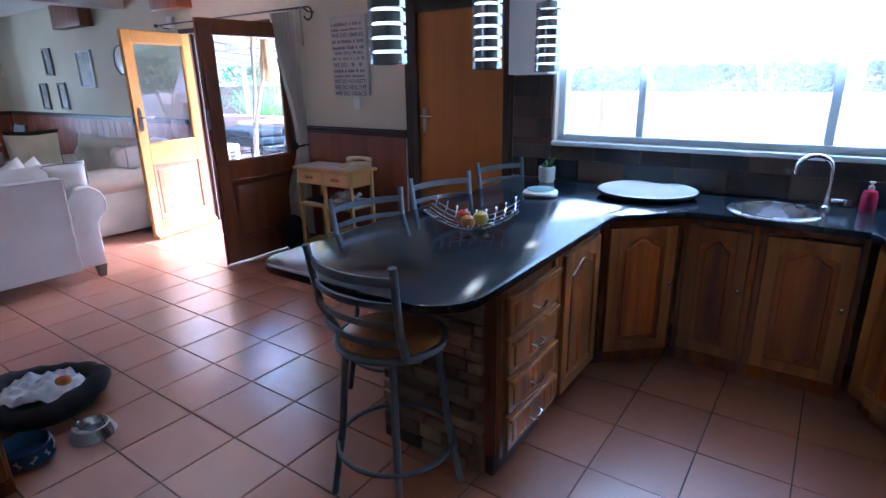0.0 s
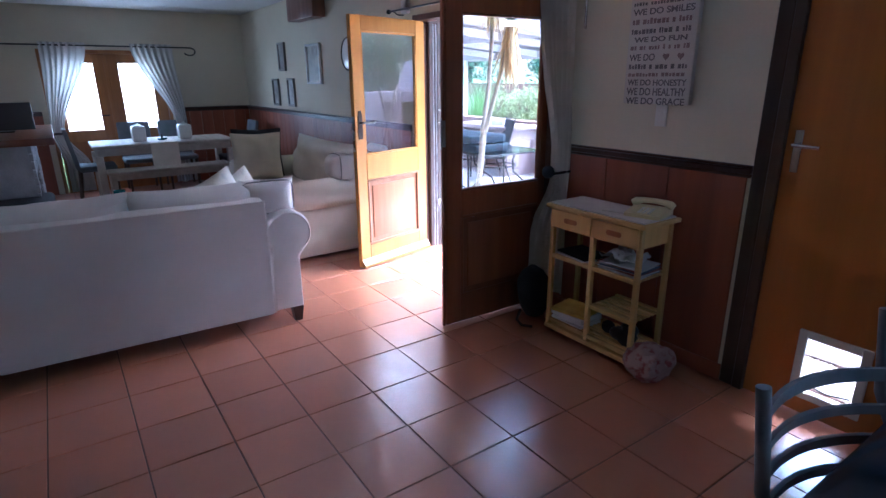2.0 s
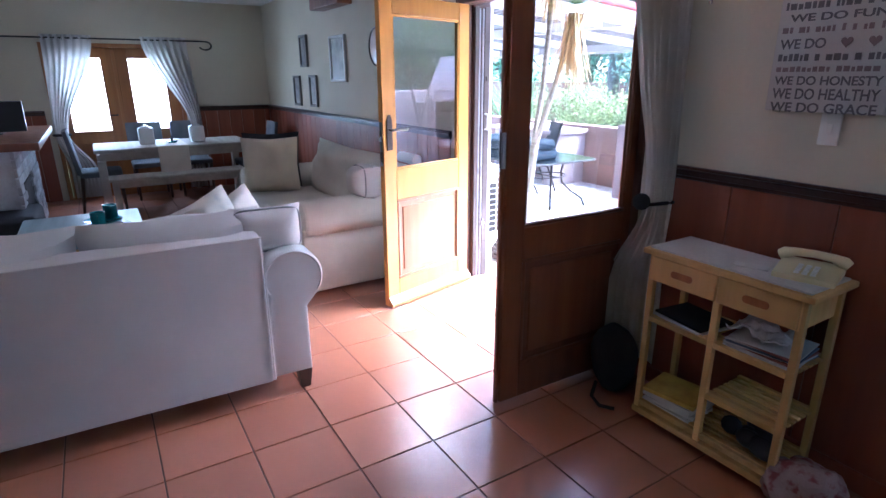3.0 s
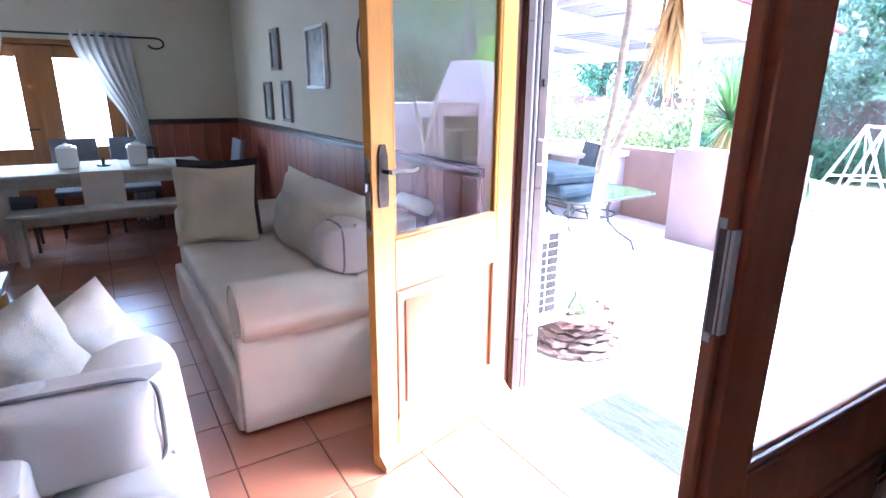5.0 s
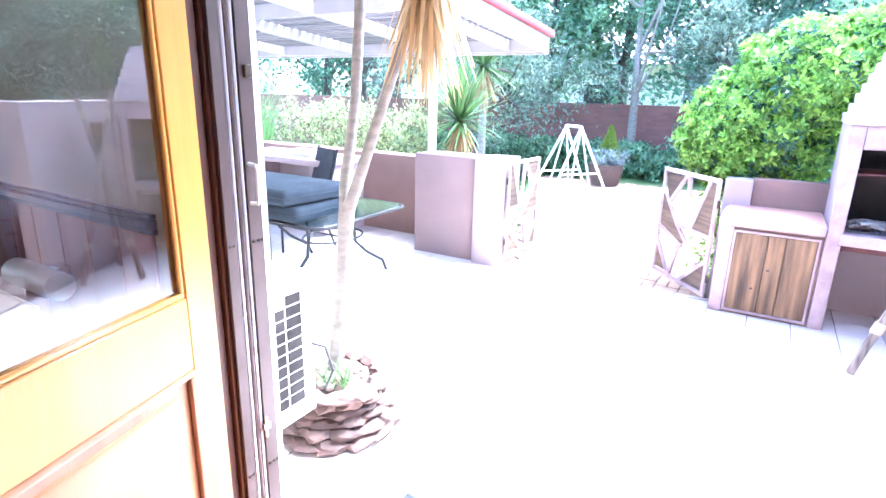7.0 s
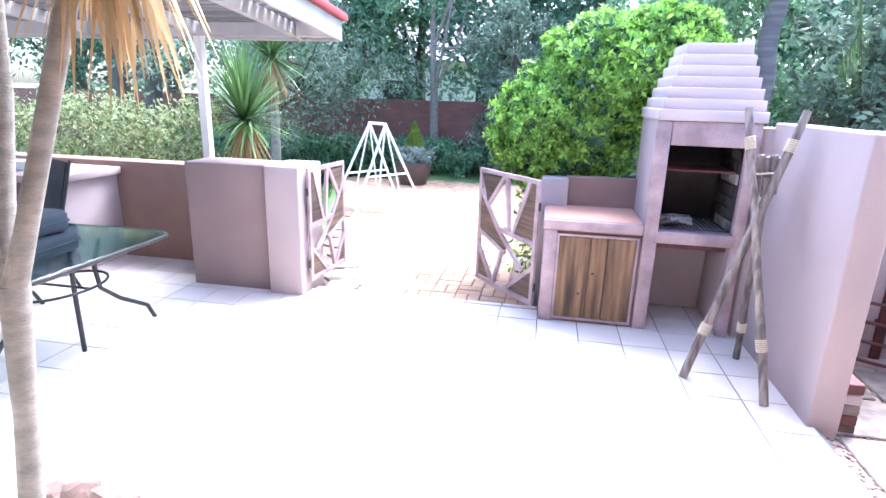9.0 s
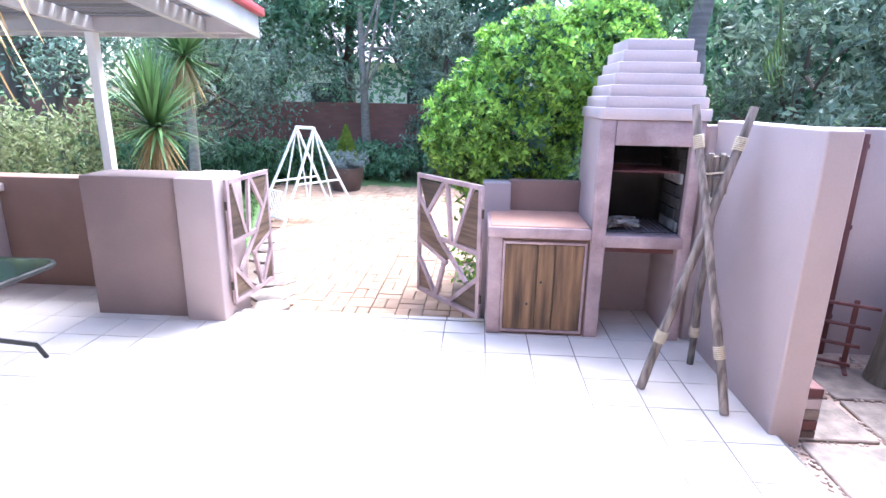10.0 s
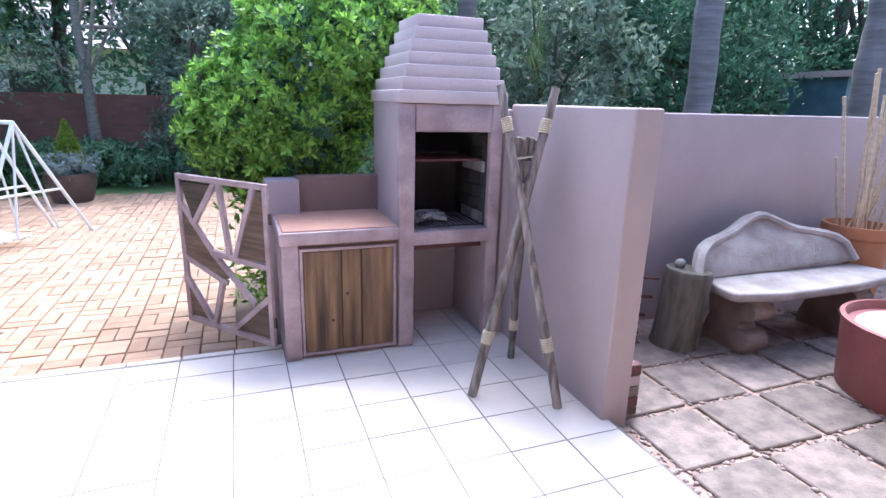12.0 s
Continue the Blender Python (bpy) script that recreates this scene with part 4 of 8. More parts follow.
for top_a, top_b, tie, foot, lab in ((1.02, 1.56, 1.05, 1.22, "white sheer curtain tied back beside the pine doors"), (2.10, 2.66, 2.66, 2.62, "white sheer curtain tied back beside the pine doors")):
    c = thing("curtain", lab, "curtain", "curtains")
    bm = drape(B(), top_a, top_b, 2.07, tie, 0.86, 0.15, foot, 0.30, 0.03, 7, 0.028, "y", X_W + 0.10, 70); part("cloth", bm, SHEERC, c)
    bm = B(); tube(bm, [(X_W + 0.10 + 0.05 * math.sin(a), tie + 0.09 * math.cos(a), 0.86) for a in [k * math.pi / 8 for k in range(16)]], 0.017, 8, True); part("tieback", bm, DARKCLOTH, c)
    for k in range(6):
        bm = B(); y = top_a + 0.04 + (top_b - top_a - 0.08) * k / 5
        tube(bm, [(X_W + 0.10 + 0.026 * math.cos(a), y, 2.03 + 0.026 * math.sin(a)) for a in [j * math.pi / 6 for j in range(12)]], 0.005, 6, True); part("eyelet", bm, CHROME, c)
bm = B()
tube(bm, [(X_W + 0.10, 0.30, 2.03)] + [(X_W + 0.10, 2.90 + 0.08 * math.sin(a), 2.03 - 0.055 + 0.055 * math.cos(a)) for a in [k * math.pi / 8 for k in range(12)]], 0.010, 8)
solo("curtain_rod", bm, BLACKMETAL, "black wrought iron curtain rod with a crook end", "curtain rod", "curtain rods")

# ---- kitchen ----
CT = 0.885          # worktop surface
def rounded(poly, radii, n=6):
    out = []
    for i, (p, r) in enumerate(zip(poly, radii)):
        p, a, b = Vector(p), Vector(poly[i - 1]), Vector(poly[(i + 1) % len(poly)])
        if not r:
            out.append(tuple(p)); continue
        u, v = (a - p).normalized(), (b - p).normalized()
        half = u.angle(v) / 2
        d = r / math.tan(half)
        p0, p1 = p + u * d, p + v * d
        c = p + (u + v).normalized() * (r / math.sin(half))
        a0 = math.atan2(p0.y - c.y, p0.x - c.x); a1 = math.atan2(p1.y - c.y, p1.x - c.x)
        da = (a1 - a0 + math.pi) % (2 * math.pi) - math.pi
        out += [(c.x + r * math.cos(a0 + da * k / n), c.y + r * math.sin(a0 + da * k / n)) for k in range(n + 1)]
    return out

poly = rounded([(-1.66, 1.475), (-0.715, 1.475), (-0.715, 2.91), (-0.415, 3.185), (0.32, 3.185), (0.60, 2.70), (1.10, 2.12), (1.10, -1.2), (1.745, -1.2), (1.745, 3.732), (-1.66, 3.732)],
               [0.12, 0.20, 0, 0, 0, 0, 0, 0, 0, 0, 0])
# cut for the round sink
i = min(range(len(poly)), key=lambda k: abs(poly[k][0] + 0.415) + abs(poly[k][1] - 3.185)) + 1
SX, SY, SR = -0.07, 3.43, 0.19
poly[i:i] = [(SX - 0.0004, 3.185)] + [(SX + SR * math.sin(a), SY - SR * math.cos(a)) for a in [-0.002 - (2 * math.pi - 0.004) * k / 40 for k in range(41)]] + [(SX + 0.0004, 3.185)]
bm = B(); prism(bm, poly, CT - 0.032, CT)
bmesh.ops.bevel(bm, geom=[e for e in bm.edges if abs(e.verts[0].co.z - e.verts[1].co.z) < 1e-5 and all((v.co.xy - Vector((SX, SY))).length > SR + 0.08 for v in e.verts)], offset=0.005, segments=2, affect="EDGES", profile=0.5)
solo("worktop", bm, GRANITE, "polished black granite worktop with a rounded peninsula end", "worktop")

# stone-clad peninsula end
pen = thing("peninsula_base", "peninsula base clad in rough brown split stone", "counter base")
bm = B(); box(bm, (-1.33, 1.875, 0.0), (-0.80, 1.96, CT - 0.034)); box(bm, (-1.15, 1.96, 0.0), (-0.80, 2.30, CT - 0.034)); part("core", bm, GROUT, pen)
rng = random.Random(5)
z = 0.0
while z < CT - 0.07:
    h = rng.uniform(0.045, 0.075)
    x = -1.345
    while x < -0.86:
        w = min(rng.uniform(0.10, 0.24), -0.835 - x)
        bm = B(); box(bm, (x + 0.003, 1.855 - rng.uniform(0, 0.02), z + 0.003), (x + w - 0.003, 1.876, min(z + h, CT - 0.036) - 0.003), 0.004); part("stone", bm, STONE, pen)
        x += w
    bm = B(); box(bm, (-1.345 - rng.uniform(0, 0.01), 1.88, z + 0.003), (-1.331, 1.96, min(z + h, CT - 0.036) - 0.003), 0.004); part("stone", bm, STONE, pen)
    z += h
bm = B(); box(bm, (-1.20, 1.962, 0), (-1.152, 3.70, CT - 0.034)); part("back_panel", bm, KIAAT, pen)


def arch_panel(bm, x0, x1, z0, z1, y0, y1, rise=0.05):
    pts = [(x0, z0), (x1, z0)]
    pts += [(x1 + (x0 - x1) * k / 12, z1 - rise + rise * math.sin(math.pi * k / 12) ** 2 * (1 if 0 < k < 12 else 0)) for k in range(13)]
    prism(bm, pts, y0, y1, 0.006, 1, "xz")
    return bm


def cabinet(x, y, turn, w, label, drawers=0, hinge=1, depth=0.5, top=CT - 0.034):
    """A base unit whose front faces -y before the turn; x, y is the front's left foot."""
    c = thing("kitchen_cabinet", label, "cabinet", "kitchen cabinets", at=pose(x, y, 0, 0, 0, turn))
    bm = B(); box(bm, (0.002, 0.022, 0.10), (w - 0.002, depth, top)); box(bm, (0.002, 0.07, 0.0), (w - 0.002, depth, 0.10)); part("body", bm, KIAAT, c)
    bm = B(); box(bm, (0.002, 0.0, 0.10), (0.03, 0.022, CT - 0.036), 0.003); box(bm, (w - 0.03, 0.0, 0.10), (w - 0.002, 0.022, CT - 0.036), 0.003); box(bm, (0.03, 0, CT - 0.075), (w - 0.03, 0.022, CT - 0.036), 0.003); part("face_frame", bm, KIAAT, c)
    if drawers:
        zz = 0.12
        hh = (CT - 0.09 - 0.12) / drawers
        for k in range(drawers):
            bm = B(); box(bm, (0.034, -0.020, zz + 0.006), (w - 0.034, -0.001, zz + hh - 0.010), 0.005, 2); d = part("drawer", bm, KIAAT_L, c)
            bm = B(); box(bm, (0.066, -0.026, zz + 0.032), (w - 0.066, -0.019, zz + hh - 0.036), 0.005); part("drawer_field", bm, KIAAT, d)
            bm = B(); box(bm, (0.034, -0.036, zz + hh - 0.032), (w - 0.034, -0.021, zz + hh - 0.014), 0.006, 2); part("drawer_lip", bm, KIAAT_L, d)
            bm = B(); cx = w / 2; zc = zz + hh * 0.42
            tube(bm, [(cx - 0.04, -0.024, zc), (cx - 0.036, -0.045, zc - 0.006), (cx, -0.05, zc - 0.012), (cx + 0.036, -0.045, zc - 0.006), (cx + 0.04, -0.024, zc)], 0.0065, 8); part("handle", bm, CHROME, d, "chrome pull")
            zz += hh
    else:
        bm = B()
        z0, z1, s = 0.115, CT - 0.08, 0.06
        box(bm, (0.034, -0.021, z0), (0.034 + s, -0.001, z1), 0.003); box(bm, (w - 0.034 - s, -0.021, z0), (w - 0.034, -0.001, z1), 0.003)
        box(bm, (0.034 + s, -0.021, z0), (w - 0.034 - s, -0.001, z0 + s), 0.003)
        xa, xb = 0.034 + s, w - 0.034 - s
        top = [(xa, z1)] + [(xb, z1)] + [(xb + (xa - xb) * k / 12, z1 - 0.085 + 0.045 * math.sin(math.pi * k / 12) ** 2) for k in range(13)]
        prism(bm, top[::-1], -0.021, -0.001, 0, 1, "xz")
        d = part("door", bm, KIAAT_L, c)
        bm = B(); box(bm, (xa - 0.004, -0.010, z0 + s - 0.004), (xb + 0.004, -0.002, z1 - 0.03)); part("panel_ground", bm, KIAAT, d)
        bm = arch_panel(B(), xa + 0.025, xb - 0.025, z0 + s + 0.025, z1 - 0.062, -0.019, -0.009); part("raised_panel", bm, KIAAT, d)
        bm = B(); lathe(bm, [(0.004, 0), (0.004, 0.012), (0.011, 0.016), (0.012, 0.022), (0.006, 0.027), (0, 0.028)], 12)
        kx = w - 0.06 if hinge > 0 else 0.06
        bmesh.ops.transform(bm, matrix=pose(kx, -0.02, 0.5, 90, 0, 0), verts=bm.verts); part("knob", bm, CHROME, d, "chrome knob")
    return c

XF, YF = -0.765, 3.235      # cabinet fronts under the worktop
cabinet(XF, 1.865, 90, 0.50, "varnished wooden drawer unit with four drawers", 4)
cabinet(XF, 2.37, 90, 0.50, "varnished wooden base cabinet with an arched door panel", 0, -1)
cabinet(XF, 2.92, 90 - 47, 0.43, "varnished wooden corner cabinet with an arched door panel", 0, 1, 0.42)
cabinet(-0.45, YF, 0, 0.355, "varnished wooden base cabinet with an arched door panel", 0, 1, 0.48, 0.64)
cabinet(-0.095, YF, 0, 0.43, "varnished wooden base cabinet with an arched door panel", 0, 1, 0.48, 0.64)
cabinet(0.36, 3.222, -60, 0.56, "varnished wooden corner cabinet with an arched door panel", 0, 1, 0.40)
cabinet(0.66, 2.72, -49, 0.70, "varnished wooden corner cabinet with an arched door panel", 0, 1, 0.45)
for y in (0.28, 0.90, 1.52):
    cabinet(1.14, y + 0.6, -90, 0.6, "varnished wooden base cabinet with an arched door panel", 0, 1, 0.58)

# slate splashback, tile by tile
splash = thing("splashback", "splashback of dark multicoloured slate tiles", "splashback", kind="structure")
rng = random.Random(2)
zb = CT + 0.002
bm = B(); box(bm, (-1.728, Y_N - 0.006, zb), (KW_L - 0.012, Y_N - 0.0004, 1.56)); box(bm, (KW_L - 0.012, Y_N - 0.006, zb), (1.74, Y_N - 0.0004, KW_B - 0.032)); part("grout_backing", bm, GROUT, splash)
for row in range(5):
    z0, z1 = zb + row * 0.1345, zb + (row + 1) * 0.1345 - 0.003
    x = -1.735 + (0.0 if row % 2 else -0.10)
    while x < 1.74:
        x0, x1 = max(x, -1.728), min(x + 0.294, 1.74)
        if row >= 2:
            x1 = min(x1, KW_L - 0.012)
        if row == 1:
            z1 = min(z1, KW_B - 0.032)
        if x1 - x0 > 0.02:
            bm = B(); box(bm, (x0 + 0.002, Y_N - 0.010 - rng.uniform(0, 0.004), z0), (x1 - 0.002, Y_N - 0.0005, z1), 0.002); part("slate_tile", bm, SLATE, splash)
        x += 0.30
bm = B(); box(bm, (-1.71, Y_N - 0.13, 1.565), (KW_L - 0.005, Y_N - 0.001, 2.36), 0.006); solo("wall_box", bm, WHITE, "white boxed cover on the wall beside the window", "wall box")


def bar_stool(m):
    s = thing("bar_stool", "grey metal bar stool with ladder back and wooden seat", "stool", "bar stools at the counter", at=m)
    sz = 0.655
    bm = B(); lathe(bm, [(0, sz), (0.165, sz), (0.182, sz + 0.008), (0.185, sz + 0.020), (0.165, sz + 0.030), (0, sz + 0.026)], 32); part("seat", bm, KIAAT_L, s, "varnished wooden seat")
    bm = B(); tube(bm, [(0.195 * math.cos(a), 0.195 * math.sin(a), sz + 0.008) for a in [k * math.pi / 16 for k in range(32)]], 0.014, 8, True); part("seat_ring", bm, STOOLGREY, s)
    for a in (45, 135, 225, 315):
        c, q = math.cos(radians(a)), math.sin(radians(a))
        bm = B(); tube(bm, [(0.165 * c, 0.165 * q, sz), (0.20 * c, 0.20 * q, 0.3), (0.25 * c, 0.25 * q, 0.0)], 0.0135, 10); part("leg", bm, STOOLGREY, s)
    bm = B(); tube(bm, [(0.222 * math.cos(a), 0.222 * math.sin(a), 0.235) for a in [k * math.pi / 16 for k in range(32)]], 0.009, 8, True); part("foot_ring", bm, STOOLGREY, s)
    for sx in (-1, 1):
        bm = B(); tube(bm, [(sx * 0.165, -0.10, sz + 0.005), (sx * 0.195, -0.155, 0.80), (sx * 0.205, -0.185, 1.02)], [0.015, 0.014, 0.014], 10); part("back_post", bm, STOOLGREY, s)
    for z, hh in ((0.965, 0.030), (0.885, 0.022), (0.815, 0.022), (0.745, 0.022)):
        bm = B()
        prev = None
        for k in range(13):
            u = k / 12 * 2 - 1
            hw = 0.200 if z > 0.8 else 0.185
            y = -0.178 + (1.02 - z) * 0.10 - 0.055 * (1 - u * u)
            row = [bm.verts.new((u * hw, y - 0.005, z - hh / 2)), bm.verts.new((u * hw, y + 0.005, z - hh / 2)), bm.verts.new((u * hw, y + 0.005, z + hh / 2)), bm.verts.new((u * hw, y - 0.005, z + hh / 2))]
            if prev:
                for j in range(4):
                    bm.faces.new((prev[j], prev[(j + 1) % 4], row[(j + 1) % 4], row[j]))
            else:
                bm.faces.new(row[::-1])
            prev = row
        bm.faces.new(prev)
        part("back_slat", bm, STOOLGREY, s)
    return s

stool = bar_stool(pose(-1.08, 1.615, 0, 0, 0, -4))
for x, y, a in ((-1.545, 2.166, -104), (-1.535, 2.755, -110), (-1.525, 3.45, -107)):
    copy_thing(stool, pose(x, y, 0, 0, 0, a))

# sink, tap, tray, pot, scale, soap, fruit bowl
sink = thing("sink", "round stainless steel sink set into the worktop", "sink")
bm = B(); lathe(bm, [(0.215, CT + 0.001), (0.21, CT + 0.006), (0.195, CT + 0.007), (0.187, CT + 0.003), (0.182, CT - 0.02), (0.172, CT - 0.12), (0.14, CT - 0.145), (0.02, CT - 0.15), (0, CT - 0.15)], 40, (-0.07, 3.43, 0)); part("bowl", bm, STEEL, sink)
bm = B(); lathe(bm, [(0.03, CT - 0.149), (0.026, CT - 0.146), (0, CT - 0.147)], 16, (-0.07, 3.43, 0)); part("drain", bm, CHROME, sink)
tap = thing("kitchen_tap", "chrome swan-neck kitchen tap", "tap", at=pose(0.14, 3.60, CT))
bm = B(); lathe(bm, [(0.026, 0), (0.026, 0.012), (0.016, 0.02), (0.014, 0.07), (0, 0.07)], 16); part("base", bm, CHROME, tap)
bm = B(); tube(bm, [(0, 0, 0.05), (0, 0, 0.20)] + [(-0.075 + 0.075 * math.cos(a), -0.03 * (1 - math.cos(a)), 0.20 + 0.07 * math.sin(a)) for a in [k * math.pi / 8 for k in range(1, 9)]] + [(-0.15, -0.06, 0.175)], 0.011, 10); part("spout", bm, CHROME, tap)
bm = B(); tube(bm, [(0.02, -0.005, 0.045), (0.09, -0.02, 0.052)], [0.012, 0.010], 10); lathe(bm, [(0, 0.03), (0.02, 0.032), (0.02, 0.062), (0, 0.066)], 10, (0.085, -0.02, 0)); part("lever", bm, CHROME, tap)
tray = thing("serving_board", "large round white tray with a dark underside", "tray", at=pose(-0.72, 3.49, CT))
bm = B(); lathe(bm, [(0, 0.002), (0.24, 0.002), (0.275, 0.022), (0.278, 0.034), (0.26, 0.028), (0, 0.022)], 48); part("base", bm, BLACK, tray)
bm = B(); lathe(bm, [(0, 0.0235), (0.258, 0.0295), (0.272, 0.036), (0.264, 0.040), (0.24, 0.034), (0, 0.030)], 48); part("top", bm, CERAMIC, tray)
pot = thing("plant_pot", "white ceramic pot with a small green succulent", "plant pot", at=pose(-1.40, 3.60, CT))
bm = B(); lathe(bm, [(0, 0), (0.048, 0), (0.054, 0.02), (0.056, 0.098), (0.050, 0.10), (0.047, 0.085), (0, 0.085)], 28); part("pot", bm, CERAMIC, pot)
bm = blades(B(), (0, 0, 0.085), 16, 0.085, 0.030, (25, 85), random.Random(3), 0.5); part("plant", bm, YUCCALEAF, pot)
sc = thing("kitchen_scale", "white kitchen scale with a glass plate", "scale", at=pose(-1.24, 3.17, CT, 0, 0, 20))
bm = B(); prism(bm, rounded([(-0.10, -0.10), (0.10, -0.10), (0.10, 0.08), (-0.10, 0.08)], [0.06] * 4), 0.004, 0.03, 0.008); part("body", bm, PLASTIC, sc)
bm = B(); lathe(bm, [(0, 0.034), (0.075, 0.034), (0.08, 0.040), (0, 0.040)], 28, (0, 0.01, 0)); part("plate", bm, mat("pale_blue_plate", (0.45, 0.62, 0.66), rough=0.15, scale=4, fine=40, bump=0), sc, "pale blue glass plate")
soap = thing("soap_bottle", "pink plastic dish soap bottle with white pump", "bottle", at=pose(0.31, 3.62, CT))
bm = B(); lathe(bm, [(0, 0), (0.032, 0), (0.035, 0.01), (0.035, 0.085), (0.028, 0.105), (0.012, 0.112), (0, 0.112)], 20); part("body", bm, mat("pink_plastic", (0.42, 0.035, 0.09), rough=0.25, scale=5, fine=40, bump=0), soap)
bm = B(); lathe(bm, [(0.013, 0.113), (0.013, 0.130), (0.006, 0.131), (0.006, 0.145), (0.014, 0.146), (0.014, 0.152), (0, 0.152)], 14); part("pump", bm, PLASTIC, soap)

bowl = thing("fruit_bowl", "chrome wire fruit basket with fruit on the worktop", "fruit bowl", at=pose(-1.18, 2.33, CT, 0, 0, 25))
def sag(u, v):
    return 0.004 + 0.085 * u * u + 0.04 * v * v
for k in range(7):
    v = (k / 6 * 2 - 1) * 0.8
    bm = B(); tube(bm, [(u * 0.21, v * 0.15, sag(u, v)) for u in [j / 10 * 2 - 1 for j in range(11)]], 0.003, 6); part("wire", bm, CHROME, bowl)
for k in range(9):
    u = (k / 8 * 2 - 1) * 0.9
    bm = B(); tube(bm, [(u * 0.21, v * 0.15, sag(u, v) + 0.006) for v in [j / 8 * 2 - 1 for j in range(9)]], 0.003, 6); part("wire", bm, CHROME, bowl)
    for s in (-1, 1):
        bm = B(); bmesh.ops.create_icosphere(bm, subdivisions=1, radius=0.008, matrix=Matrix.Translation((u * 0.21, s * 0.15, sag(u, 1) + 0.006))); part("wire_tip", bm, CHROME, bowl)
def fruit(x, y, z, r, col, col2, lab):
    bm = B(); lathe(bm, [(0, 0.12 * r), (0.3 * r, 0.02 * r), (0.75 * r, 0.3 * r), (r, r), (0.8 * r, 1.6 * r), (0.35 * r, 1.85 * r), (0, 1.75 * r)], 20, (0, 0, 0))
    solo("fruit", bm, mat("fruit_skin", col, col2, rough=0.3, scale=20, fine=80, bump=0.02), lab, "fruit", "fruit in the basket", at=pose(x, y, z))
fruit(-1.225, 2.32, CT + 0.016, 0.038, (0.50, 0.05, 0.04), (0.42, 0.16, 0.05), "red apple in the wire basket")
fruit(-1.15, 2.35, CT + 0.016, 0.036, (0.55, 0.42, 0.06), (0.45, 0.3, 0.05), "yellow fruit in the wire basket")
fruit(-1.17, 2.27, CT + 0.014, 0.034, (0.55, 0.25, 0.05), (0.45, 0.1, 0.04), "orange fruit in the wire basket")

BULB = glowing("lamp_glass", (1.0, 0.95, 0.86), 0.12)
BANDMETAL = mat("pendant_band_metal", (0.30, 0.31, 0.33), (0.24, 0.25, 0.27), rough=0.22, metal=1.0, scale=5, fine=120, bump=0.02, amount=0.1)


def pendant(x, y, zb=1.60):
    p = thing("pendant_lamp", "chrome banded cylinder pendant lamp, lit", "pendant lamp", "pendant lamps over the counter", at=pose(x, y, zb))
    bm = B(); lathe(bm, [(0.050, 0.005), (0.050, 0.295), (0, 0.295)], 28); part("diffuser", bm, BULB, p, "glowing frosted glass tube")
    for k in range(7):
        z = k * 0.043
        bm = B(); lathe(bm, [(0.058, z), (0.063, z + 0.002), (0.063, z + 0.034), (0.058, z + 0.036), (0.055, z + 0.016), (0.058, z)], 32); part("band", bm, BANDMETAL, p)
    bm = B(); lathe(bm, [(0.063, 0.30), (0.063, 0.33), (0.02, 0.345), (0.012, 0.38), (0, 0.38)], 28); part("cap", bm, CHROME, p)
    bm = B(); tube(bm, [(0, 0, 0.37), (0, 0, 2.66 - zb)], 0.003, 6); part("cable", bm, BLACK, p)
    return p
p0 = pendant(-1.15, 1.75)
copy_thing(p0, pose(-1.135, 2.37, 1.585))
copy_thing(p0, pose(-1.15, 3.0, 1.575))

# side counter by the camera's start
sidec = thing("side_cabinet", "dark wooden side cabinet with a black worktop", "cabinet")
bm = B(); box(bm, (-2.93, -1.3, 0.0), (-2.33, 0.735, 0.86), 0.004); part("body", bm, KIAAT, sidec)
for y0, y1 in ((-1.28, -0.62), (-0.61, 0.05), (0.06, 0.72)):
    bm = B(); box(bm, (-2.33, y0, 0.08), (-2.312, y1, 0.84), 0.005); d = part("door", bm, KIAAT, sidec)
    bm = B(); box(bm, (-2.312, y0 + 0.08, 0.16), (-2.303, y1 - 0.08, 0.76), 0.006); part("raised_panel", bm, KIAAT, d)
bm = B(); box(bm, (-2.95, -1.32, 0.862), (-2.29, 0.76, 0.895), 0.005, 2); part("worktop", bm, GRANITE, sidec, "black granite top")
mo = thing("fridge", "tall black appliance standing on the side cabinet", "appliance")
bm = B(); box(bm, (-2.92, 0.10, 0.897), (-2.36, 0.70, 1.44), 0.012, 2); part("body", bm, BLACK, mo)
bm = B(); box(bm, (-2.36, 0.13, 0.93), (-2.345, 0.67, 1.41), 0.006, 2); part("front", bm, BLACK, mo)
bm = B(); tube(bm, [(-2.36, 0.66, 1.445), (-2.40, 0.75, 1.45), (-2.42, 0.775, 1.38), (-2.41, 0.79, 1.1), (-2.38, 0.80, 0.9), (-2.36, 0.80, 0.80), (-2.40, 0.765, 0.84)], 0.004, 6); part("cable", bm, BLACK, mo, "thin black cable")

# dog bed and bowls
db = thing("dog_bed", "dark padded pet bed with crumpled white blanket", "pet bed", at=pose(-2.93, 1.06, 0, 0, 0, 35))
bm = B()
pts = [(0.245 * math.cos(a) * (1 + 0.06 * math.sin(3 * a)), 0.225 * math.sin(a), 0.085 + 0.018 * math.sin(2 * a + 1)) for a in [k * math.pi / 20 for k in range(40)]]
tube(bm, pts, [0.048 + 0.005 * math.sin(k * 1.9) for k in range(40)], 12, True); part("bolster", bm, DARKCLOTH, db)
bm = B(); lathe(bm, [(0, 0.0), (0.22, 0.0), (0.245, 0.05), (0.225, 0.115), (0.19, 0.075), (0, 0.07)], 30); part("base", bm, mat("green_fleece", (0.05, 0.13, 0.075), rough=0.95, scale=10, fine=200, bump=0.5), db, "green fleece lining")
